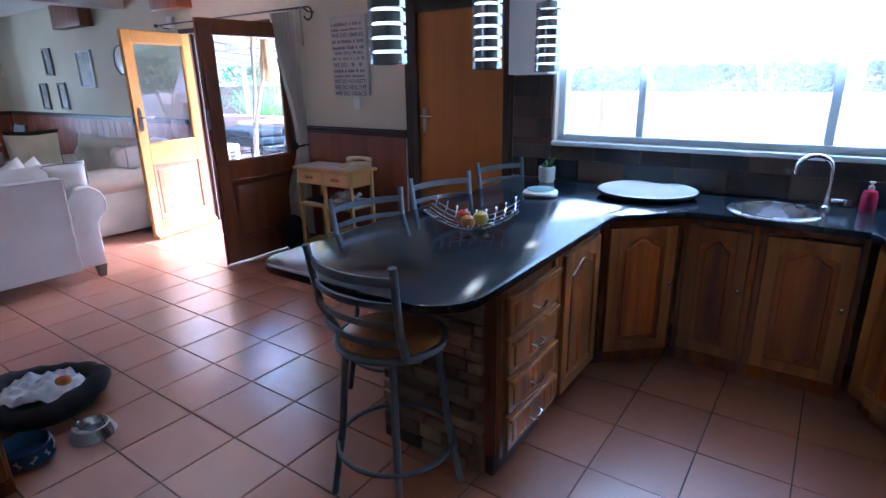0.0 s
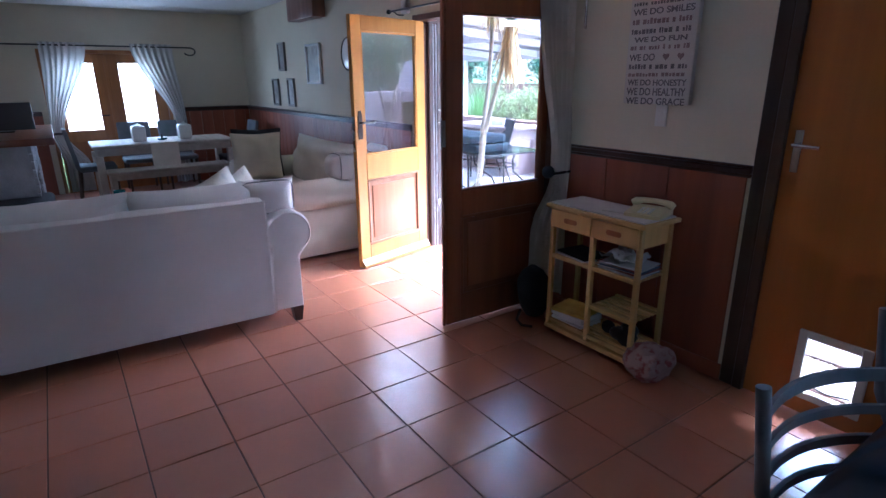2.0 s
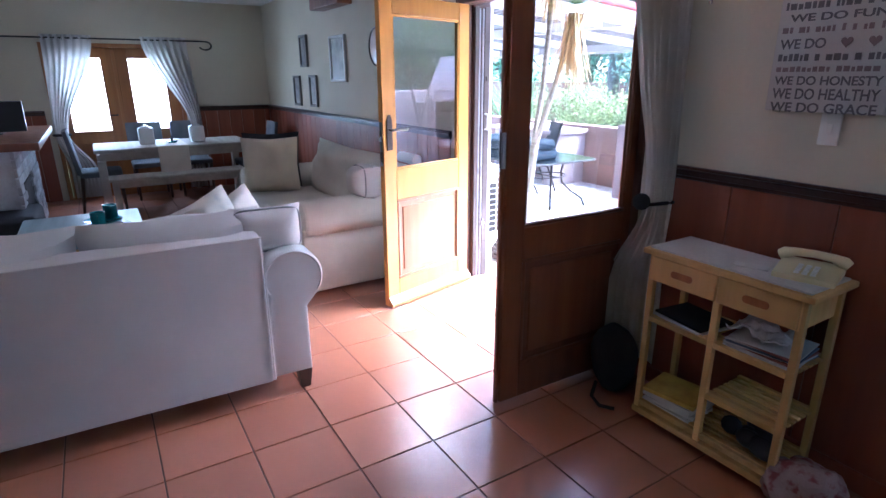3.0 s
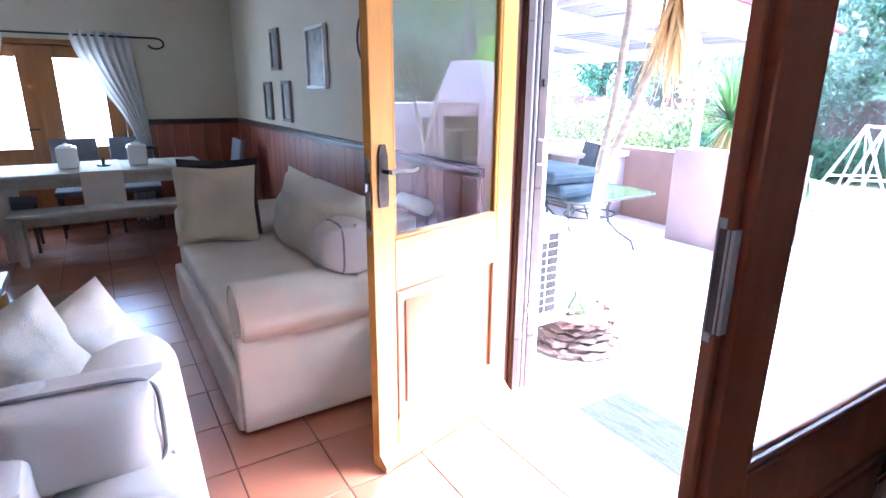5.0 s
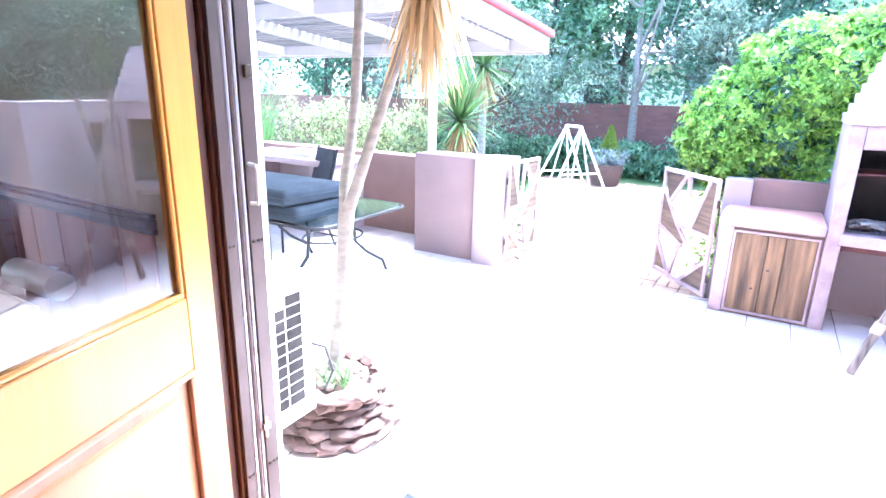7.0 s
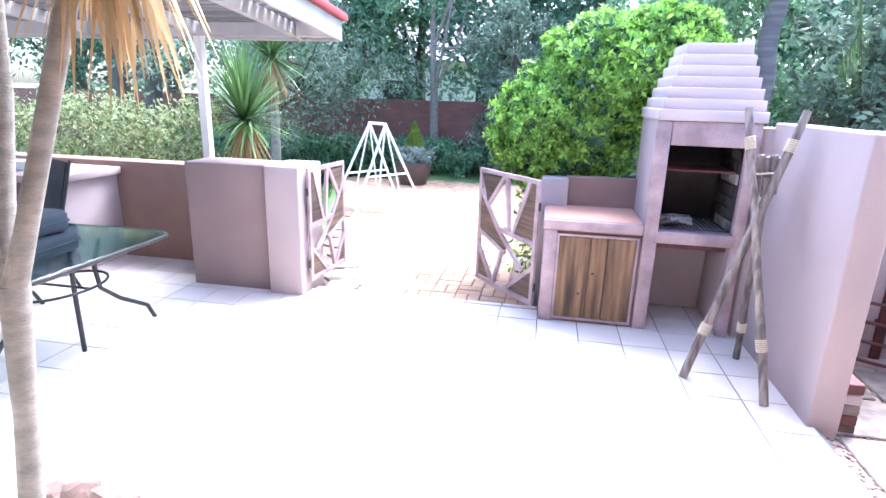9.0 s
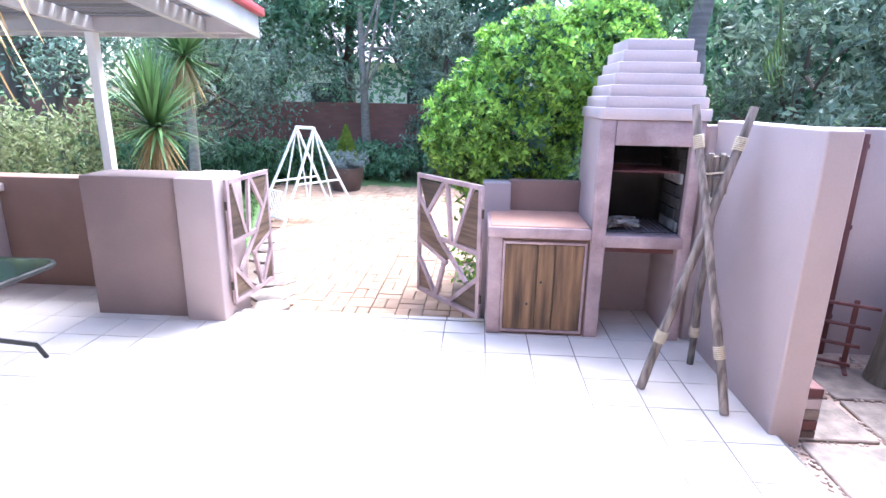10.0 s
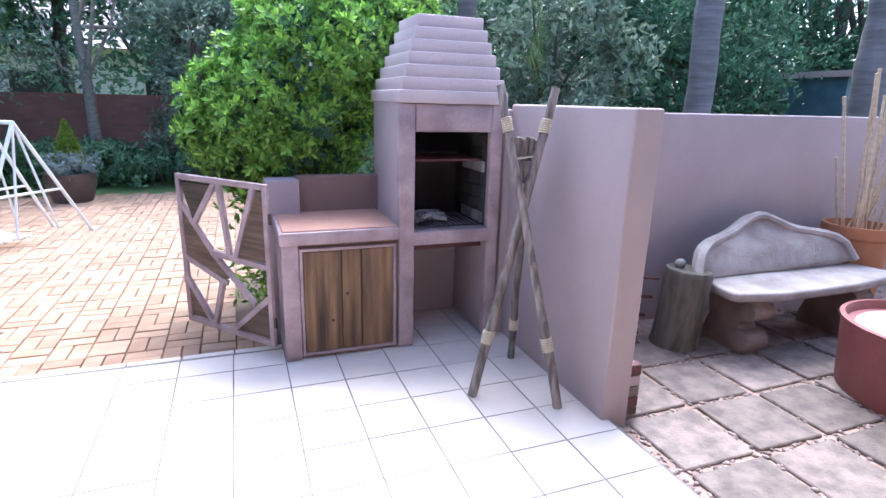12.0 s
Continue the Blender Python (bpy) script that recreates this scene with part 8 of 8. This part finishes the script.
# bright shrub in the bed beside the barbecue
bu = thing("shrub", "dense bright green shrub with a few white flowers", "shrub", at=pose(-4.55, 8.60, -0.10))
bm = B()
for k in range(7):
    a = k * 0.9
    tube(bm, [(0.08 * math.cos(a), 0.08 * math.sin(a), 0), (0.25 * math.cos(a), 0.25 * math.sin(a), 0.8), (0.5 * math.cos(a), 0.45 * math.sin(a), 1.6)], [0.03, 0.02, 0.008], 6)
part("stems", bm, TRUNK, bu)
LOBES = np.array([(0.06, 0.0, 1.32, 0.62, 0.60, 0.56), (0.34, 0.0, 1.72, 0.60, 0.58, 0.52), (0.82, 0.12, 1.93, 0.46, 0.50, 0.40), (-0.14, -0.05, 1.22, 0.42, 0.50, 0.36)])


def rosettes(points, normals, per, length, material, seed, name):
    """Whorls of pointed leaves that open outwards round each shoot tip."""
    rng = np.random.default_rng(seed)
    n = len(points)
    t1 = np.cross(normals, rng.normal(size=(n, 3)))
    t1 /= np.linalg.norm(t1, axis=1)[:, None]
    t2 = np.cross(normals, t1)
    a = (np.arange(per) * 2.4 + rng.uniform(0, 6.3, (n, 1)))[..., None]
    flat = rng.uniform(0.25, 1.1, (n, per, 1))
    d = normals[:, None] * flat + t1[:, None] * np.cos(a) + t2[:, None] * np.sin(a)
    d[..., 2] += 0.18
    d /= np.linalg.norm(d, axis=2)[..., None]
    side = np.cross(d, normals[:, None] + rng.normal(size=(n, per, 3)) * 0.35)
    side /= np.linalg.norm(side, axis=2)[..., None]
    ln = length * rng.uniform(0.6, 1.25, (n, per, 1))
    base = points[:, None] + d * ln * 0.08
    tip = base + d * ln - normals[:, None] * ln * 0.12
    mid = base + d * ln * 0.5
    v = np.stack([base, mid + side * ln * 0.19, tip, mid - side * ln * 0.19], 2).reshape(-1, 3)
    f = np.arange(n * per)[:, None] * 4
    return arr_mesh(name, v.tolist(), np.concatenate([f + [0, 1, 2], f + [0, 2, 3]], 0).tolist(), material)


def lobed(rng, count, depth):
    """Places and outward ways near the skin of the joined lobes."""
    k = rng.integers(0, len(LOBES), count)
    q = rng.normal(size=(count, 3)); q /= np.linalg.norm(q, axis=1)[:, None]
    lump = 1 + 0.09 * np.sin(q[:, 0] * 8 + k * 2) * np.cos(q[:, 2] * 7 + k) + 0.07 * np.sin(q[:, 1] * 15 + q[:, 2] * 13) * np.cos(q[:, 0] * 14 + q[:, 2] * 5)
    p = LOBES[k, :3] + q * LOBES[k, 3:] * (lump * rng.uniform(1 - depth, 1.04, count))[:, None]
    inside = np.zeros(count, bool)
    for j in range(len(LOBES)):
        inside |= (np.linalg.norm((p - LOBES[j, :3]) / LOBES[j, 3:], axis=1) < 0.90 - depth * 0.6) & (k != j)
    ok = ~inside & (p[:, 2] > 0.86 + 0.10 * np.sin(p[:, 0] * 9))
    w = q / LOBES[k, 3:]
    return p[ok], (w / np.linalg.norm(w, axis=1)[:, None])[ok]


rng = np.random.default_rng(7)
p, w = lobed(rng, 7600, 0.14)
ob = new("foliage", rosettes(p, w, 9, 0.060, BUSHLEAF, 7, "foliage")); ob.parent = bu
# inner leaves in DEEPLEAF put shaded depth between the bright ones into colour
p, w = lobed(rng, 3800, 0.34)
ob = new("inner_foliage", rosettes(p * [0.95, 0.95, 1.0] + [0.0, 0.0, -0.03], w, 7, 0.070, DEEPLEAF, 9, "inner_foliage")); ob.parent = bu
low = np.stack([rng.normal(-0.12, 0.10, 700), rng.normal(-0.25, 0.12, 700), rng.uniform(0.05, 0.95, 700)], 1)
ob = new("lower_foliage", leaf_mesh("lower_foliage", low, 0.07, BUSHLEAF, 8, 0.42, 0.3)); ob.parent = bu
fl = [(0.20, -0.60, 1.66), (0.19, -0.61, 1.72)]
for x, y, z in fl:
    bm = blades(B(), (x, y, z), 7, 0.035, 0.02, (0, 60), random.Random(3), 0.4, 3, 0.004); part("flower", bm, FLOWER, bu, "small white flower")

# planting along the low wall
def hedge(name, label, x0, x1, y0, y1, z0, z1, material, seed, n, leaf=0.07):
    rng = np.random.default_rng(seed)
    c = rng.random((n, 3)) * [x1 - x0, y1 - y0, z1 - z0] + [x0, y0, z0]
    top = z1 - 0.25 * (z1 - z0) * (0.5 + 0.5 * np.sin(c[:, 0] * 4.1 + seed) * np.cos(c[:, 1] * 5.3))
    c[:, 2] = np.minimum(c[:, 2], top)
    pos = (c[:, None] + rng.normal(size=(n, 24, 3)) * 0.06).reshape(-1, 3)
    t = thing(name, label, "shrub", "garden shrubs")
    ob = new("foliage", leaf_mesh("foliage", pos, leaf, material, seed, 0.4, 0.4)); ob.parent = t
    bm = B()
    rr = random.Random(seed)
    for k in range(int((x1 - x0) * 4)):
        x, y = rr.uniform(x0, x1), rr.uniform(y0, y1)
        tube(bm, [(x, y, -0.17), (x + rr.uniform(-0.1, 0.1), y, (z0 + z1) / 2)], [0.012, 0.006], 5)
    part("stems", bm, TRUNK, t)["kind"] = "stuff"
hedge("hedge", "loose pale green flowering hedge behind the low wall", -10.8, -8.2, 8.6, 9.6, 0.2, 1.38, HEDGELEAF, 21, 420)
hedge("hedge", "dark green undergrowth along the brick wall", -15, -5.6, 14.6, 15.9, -0.1, 0.55, TREELEAF2, 22, 700, 0.14)
hedge("hedge", "dark green undergrowth along the brick wall", -5.0, 3.0, 14.6, 15.9, -0.1, 0.8, TREELEAF, 23, 500, 0.14)
rr = random.Random(31)
sp = thing("strap_plants", "bed of dark strap-leaved plants by the brick wall", "plants", kind="stuff")
bm = B()
for k in range(70):
    blades(bm, (rr.uniform(-13, -7.6), rr.uniform(12.6, 15), -0.17), 22, 0.62, 0.045, (35, 85), rr, 1.0, 4, 0.04)
part("clumps", bm, leafy("strap_leaf", (0.05, 0.11, 0.045), (0.035, 0.08, 0.035)), sp)
og = thing("ornamental_grass", "tall fine ornamental grass tuft", "grass", at=pose(-12.2, 9.6, -0.17))
bm = blades(B(), (0, 0, 0), 420, 1.75, 0.014, (62, 88), rr, 0.55, 5, 0.20); part("blades", bm, leafy("fine_grass", (0.13, 0.22, 0.08), (0.09, 0.16, 0.05)), og)
def spiky(x, y, h, n, ln, lab, seed, skirt=True):
    rr = random.Random(seed)
    t = thing("yucca", lab, "yucca", "garden yuccas", at=pose(x, y, -0.17))
    bm = B(); tube(bm, [(0, 0, 0), (0.03, 0, h * 0.5), (0, 0.03, h)], [0.09, 0.07, 0.07], 10); part("trunk", bm, PALETRUNK, t)
    bm = blades(B(), (0, 0, h), n, ln, 0.040, (-25, 88), rr, 0.25, 4, 0.03); part("crown", bm, YUCCALEAF, t)
    if skirt:
        bm = blades(B(), (0, 0, h), n // 2, ln * 0.75, 0.036, (-88, -50), rr, 0.05, 4, 0.04); part("dead_skirt", bm, STRAW, t)["kind"] = "stuff"
spiky(-7.93, 9.3, 1.32, 230, 0.80, "spiky green yucca behind the low wall", 41)
spiky(-8.9, 11.8, 2.15, 220, 1.05, "taller spiky yucca with a dead skirt", 42)

# trees
for x, lean in ((-13.75, (-0.25, 0.0)), (-13.15, (0.30, 0.1))):
    tree("tree", "old tree with a thick bare grey trunk behind the hedge", x, 14.5, -0.17, 7.0, 2.0, 3.0, TREELEAF, int(-x * 10), 70, 70, 0.16, 0.20, lean)
tree("tree", "grey-green olive-like tree before the brick wall", -10.2, 14.0, -0.17, 3.3, 2.3, 1.0, OLIVELEAF, 51, 110, 75, 0.12, 0.10, (0.6, 0))
tree("tree", "slender tree with a straight pale trunk", -7.08, 15.6, -0.17, 6.5, 1.6, 3.2, TREELEAF2, 52, 60, 60, 0.15, 0.095, (-0.2, 0), PALETRUNK)
k = 60
for x, y, h, s, cz, m in ((-19, 19, 7.5, 2.8, 0.8, TREELEAF), (-15.5, 18.5, 8.5, 2.6, 1.2, TREELEAF2), (-12.8, 20, 9, 2.6, 2.2, TREELEAF), (-10.2, 18.6, 6.8, 2.2, 1.6, TREELEAF2), (-8.3, 19.5, 9, 2.2, 2.2, TREELEAF),
                          (-5.9, 18.4, 8.0, 2.2, 1.2, TREELEAF), (-3.6, 17.8, 7.5, 2.0, 0.8, TREELEAF), (-1.2, 17.2, 7.5, 2.2, 0.6, TREELEAF2), (1.6, 16.4, 7.5, 2.4, 0.6, DEEPLEAF), (4.5, 15.0, 7.5, 2.5, 0.5, DEEPLEAF), (7.8, 13.5, 7.5, 2.6, 0.5, DEEPLEAF),
                          (-23, 17.5, 8, 3.0, 0.6, TREELEAF), (3.2, 17.8, 9.5, 2.6, 0.5, DEEPLEAF), (6.3, 17.0, 9.5, 2.8, 0.5, DEEPLEAF), (9.5, 15.5, 9.5, 3.0, 0.5, DEEPLEAF)):
    tree("tree", "tall dark leafy tree beyond the garden wall", x, y, -0.17, h, s, cz, m, k, 130, 85, 0.20, 0.17)
    k += 1
for x, y, h, s, cz, m in ((-2.9, 11.0, 3.4, 1.25, 0.5, TREELEAF2), (-1.1, 10.6, 3.0, 1.15, 0.4, OLIVELEAF), (1.6, 10.9, 3.2, 1.25, 0.4, DEEPLEAF), (3.0, 12.0, 4.0, 1.5, 0.4, DEEPLEAF), (0.2, 12.5, 4.2, 1.6, 0.6, DEEPLEAF), (-5.4, 15.0, 3.6, 1.0, 0.5, OLIVELEAF)):
    tree("tree", "leafy garden tree behind the yard wall", x, y, -0.17, h, s, cz, m, k, 100, 75, 0.12, 0.07)
    k += 1
def palm(x, y, h, r, lab, seed, fr=26, ln=1.6):
    rr = random.Random(seed)
    t = thing("palm", lab, "palm", "palms", at=pose(x, y, -0.17))
    pts = [(0.02 * math.sin(j), 0, h * j / 24) for j in range(25)]
    bm = B(); tube(bm, pts, [r * (1.0 + 0.05 * (j % 2)) for j in range(25)], 14); part("trunk", bm, PALMTRUNK, t)
    for f in range(fr):
        a, el = rr.uniform(0, 6.28), radians(rr.uniform(-25, 60))
        bm = B()
        p = Vector((0, 0, h)); prev = None
        spine = []
        for j in range(12):
            e2 = el - 1.9 * (j / 11) ** 1.5
            spine.append(p.copy())
            p = p + Vector((math.cos(a) * math.cos(e2), math.sin(a) * math.cos(e2), math.sin(e2))) * ln / 11
        tube(bm, spine, 0.010, 4)
        side = Vector((-math.sin(a), math.cos(a), 0))
        for j in range(2, 12):
            for q in range(3):
                base = spine[j].lerp(spine[j - 1], q / 3)
                for s in (-1, 1):
                    tip = base + side * s * 0.20 + Vector((math.cos(a) * 0.12, math.sin(a) * 0.12, -0.34 - 0.1 * rr.random()))
                    w = (spine[j] - spine[j - 1]).normalized() * 0.011
                    bm.faces.new([bm.verts.new(base - w), bm.verts.new(base + w), bm.verts.new(tip)])
        part("frond", bm, leafy("palm_leaf", (0.12, 0.19, 0.06), (0.08, 0.13, 0.04)) if f == 0 and seed == 81 else bpy.data.materials["palm_leaf"], t)
palm(0.16, 9.5, 5.5, 0.145, "tall palm with a smooth grey trunk", 81)
palm(2.55, 9.2, 4.5, 0.20, "palm with a rough brown trunk", 82)
palm(-2.55, 9.9, 3.15, 0.09, "small palm with drooping fronds behind the barbecue", 83, 16, 1.5)

# neighbour's house behind the trees
hs = thing("neighbour_house", "pale neighbouring house with grey-pink tiled roof", "house", at=pose(-9, 27, -0.2))
bm = B(); box(bm, (-9, 0, 0), (9, 8, 3.0)); part("wall", bm, HOUSEWALL, hs)
bm = B(); prism(bm, [(-0.6, 3.0), (8.6, 3.0), (4.0, 5.6)], -9.5, 9.5, 0, 1, "yz"); part("roof", bm, HOUSEROOF, hs)
for x in (-6, -2, 2, 6):
    bm = B(); box(bm, (x - 0.7, -0.02, 1.0), (x + 0.7, 0.02, 2.2)); wdw = part("window", bm, BLACK, hs, "dark window")
    bm = B(); box(bm, (x - 0.75, -0.05, 0.94), (x + 0.75, -0.021, 1.0)); part("sill", bm, WHITE, wdw)
# white backdrop added west of the house, for glare through the glazed doors
wall_block("wall_neighbour", "white backdrop added beyond the glazed doors for a bright view", [((-17.2, -6, -0.2), (-17.0, 7.5, 3.2))], WHITE, 0.0)

# ---- floor tiles, laid last ----
def tile_mesh(name, w, d, h, bev, material):
    bm = B(); box(bm, (-w / 2, -d / 2, -h), (w / 2, d / 2, 0), bev)
    me = bpy.data.meshes.new(name)
    bm.to_mesh(me)
    bm.free()
    me.materials.append(material)
    return me


def joined_boxes(name, items, material, parent):
    """Many flat blocks in one mesh: centre x, y, half sizes, top, depth."""
    v, f = [], []
    for x, y, a, b, z, h in items:
        k = len(v)
        v += [(x - a, y - b, z), (x + a, y - b, z), (x + a, y + b, z), (x - a, y + b, z), (x - a, y - b, z - h), (x + a, y - b, z - h), (x + a, y + b, z - h), (x - a, y + b, z - h)]
        f += [(k, k + 1, k + 2, k + 3), (k, k + 4, k + 5, k + 1), (k + 1, k + 5, k + 6, k + 2), (k + 2, k + 6, k + 7, k + 3), (k + 3, k + 7, k + 4, k)]
    ob = new(name, arr_mesh(name, v, f, material))
    ob.parent = parent
    ob["kind"] = "stuff"
    return ob

TP = 0.351
me = tile_mesh("tile", TP - 0.006, TP - 0.006, 0.012, 0.002, TERRA)
far = []
for i in range(-26, 13):
    for j in range(-13, 6):
        x, y = -2.256 + (i + 0.5) * TP, 2.140 + (j + 0.5) * TP
        if x < X_W or x > X_E + 0.1 or y < Y_S or y > Y_N + 0.14:
            continue
        if -6.3 < x < -0.4 and y > 0.3:
            ob = new("tile", me)
            ob.location = (x, y, random.Random(i * 50 + j).uniform(-0.0008, 0.0004))
            ob.parent = floor
        else:
            far.append((x, y, TP / 2 - 0.003, TP / 2 - 0.003, 0, 0.012))
joined_boxes("tiles_beyond", far, TERRA_I, floor)

# ---- patio tiles, pavers, slabs, pebbles ----
TQ = 0.281
me = tile_mesh("patio_tile", TQ - 0.007, TQ - 0.007, 0.012, 0.0015, PATIO)
far = []
for i in range(-31, 6):
    for j in range(-11, 7):
        x, y = -4.338 + (i + 0.5) * TQ, 6.53 + (j + 0.5) * TQ
        x0, x1 = max(x - TQ / 2, -12.45), min(x + TQ / 2, -3.215)
        y0, y1 = max(y - TQ / 2, Y_OUT + 0.07), min(y + TQ / 2, 8.0 if x < -7.42 or x > -4.55 else 7.575)
        if x1 - x0 < 0.03 or y1 - y0 < 0.03:
            continue
        if -7.4 < x and x1 - x0 > TQ - 0.001 and y1 - y0 > TQ - 0.001 and y > 4.6:
            ob = new("tile", me)
            ob.location = (x, y, PZ + random.Random(i * 50 + j).uniform(-0.0006, 0.0006))
            ob.parent = patio
        else:
            far.append(((x0 + x1) / 2, (y0 + y1) / 2, (x1 - x0) / 2 - 0.0035, (y1 - y0) / 2 - 0.0035, PZ, 0.012))
joined_boxes("tiles_beyond", far, PATIO_I, patio)

paving = thing("paving", "worn orange clay pavers in basket weave", "paving", kind="structure")
def inside_paving(x, y):
    left = -6.20 if y < 7.95 else -6.38 - (y - 8.0) * 0.36
    return left < x < -3.2 and 7.64 < y < 13.9 - 0.25 * max(0, x + 5.5) and not (x > -4.70 and y < 8.1) and not (x > -4.9 and y < 9.4 and (x + 4.55) ** 2 + (y - 8.6) ** 2 < 0.45)
bm = B(); prism(bm, [(-6.44, 7.62), (-4.66, 7.62), (-4.66, 8.1), (-3.2, 8.1), (-3.2, 13.3), (-5.5, 13.9), (-8.6, 13.9), (-7.0, 9.3), (-7.0, 7.86), (-6.44, 7.86)], -0.24, -0.134); part("bed", bm, mat("joint_sand", (0.17, 0.115, 0.085), (0.11, 0.075, 0.055), rough=0.95, scale=9, fine=90, bump=0.5), paving)
# irregular flat stones where the pavers meet the gate
rs = random.Random(88)
for x, y, r in ((-6.27, 7.80, 0.16), (-6.36, 8.08, 0.19), (-6.48, 8.40, 0.20), (-6.60, 8.74, 0.20), (-6.75, 9.10, 0.21), (-6.90, 9.48, 0.20), (-7.02, 9.85, 0.19)):
    bm = B(); prism(bm, [(x + r * rs.uniform(0.75, 1.1) * math.cos(a), y + r * rs.uniform(0.75, 1.1) * math.sin(a)) for a in [k * math.pi / 3.5 for k in range(7)]], -0.15, -0.108, 0.008, 2); part("flat_stone", bm, SLAB, paving)
PU, PV = 0.205, 0.1025
meh = tile_mesh("paver_h", PU - 0.008, PV - 0.008, 0.03, 0.003, PAVER)
mev = tile_mesh("paver_v", PV - 0.008, PU - 0.008, 0.03, 0.003, PAVER)
far, cnt = [], 0
for i in range(-24, 18):
    for j in range(0, 34):
        bx, by = -5.5 + i * PU, 7.66 + j * PU
        for k in range(2):
            hor = (i + j) % 2 == 0
            x, y = (bx + PU / 2, by + PV * (k + 0.5)) if hor else (bx + PV * (k + 0.5), by + PU / 2)
            if not inside_paving(x, y):
                continue
            z = -0.115 + random.Random(i * 999 + j * 7 + k).uniform(-0.003, 0.003)
            if by < 9.9 and x < -4.6 and cnt < 300:
                ob = new("paver", meh if hor else mev)
                ob.location = (x, y, z)
                ob.parent = paving
                cnt += 1
            else:
                a, b = (PU / 2 - 0.004, PV / 2 - 0.004) if hor else (PV / 2 - 0.004, PU / 2 - 0.004)
                far.append((x, y, a, b, z, 0.03))
joined_boxes("pavers_beyond", far, PAVER_I, paving)

ms = tile_mesh("slab", 0.400, 0.385, 0.05, 0.006, SLAB)
rr = random.Random(77)
for i in range(0, 9):
    for j in range(-4, 3):
        x, y = -2.895 + i * 0.437, 6.145 + j * 0.421
        if y < 4.3 or y > 7.3:
            continue
        ob = new("slab", ms)
        ob.location = (x, y, -0.115 + rr.uniform(-0.006, 0.004))
        ob.rotation_euler = (0, 0, radians(rr.uniform(-1.5, 1.5)))
        ob.parent = yard
rng = np.random.default_rng(5)
pv, pf = [], []
bm = B(); bmesh.ops.create_icosphere(bm, subdivisions=1, radius=1.0)
bv = np.array([v.co[:] for v in bm.verts]); bf = [[v.index for v in f.verts] for f in bm.faces]
bm.free()
for _ in range(15000):
    x, y = rng.uniform(-3.19, 0.6), rng.uniform(4.4, 7.38)
    u, w = (x + 2.895 + 0.2185) % 0.437 - 0.2185, (y - 6.145 + 0.2105) % 0.421 - 0.2105
    if x > -3.10 and abs(u) < 0.195 and abs(w) < 0.187:
        continue
    r = rng.uniform(0.007, 0.016)
    m = np.diag([r * rng.uniform(0.8, 1.5), r, r * 0.6])
    a = rng.uniform(0, 3.1)
    rot = np.array([[math.cos(a), -math.sin(a), 0], [math.sin(a), math.cos(a), 0], [0, 0, 1]])
    k = len(pv)
    pv += (bv @ m @ rot.T + [x, y, -0.136 + rng.uniform(0, 0.008)]).tolist()
    pf += [[k + q for q in f] for f in bf]
ob = new("pebbles", arr_mesh("pebbles", pv, pf, PEBBLE, True))
ob.parent = yard
ob["kind"] = "stuff"

# grass blades by the paving
rr = random.Random(15)
gr = thing("lawn_grass", "short green lawn grass beside the paving", "grass", kind="stuff")
bm = B()
for k in range(1500):
    y = rr.uniform(8.6, 13.5)
    left = -6.72 - (y - 8.0) * 0.34
    blades(bm, (left - rr.random() ** 1.5 * 2.6, y, -0.172), 5, 0.06, 0.009, (45, 88), rr, 0.5, 2, 0.03)
part("blades", bm, GRASSBLADE, gr)
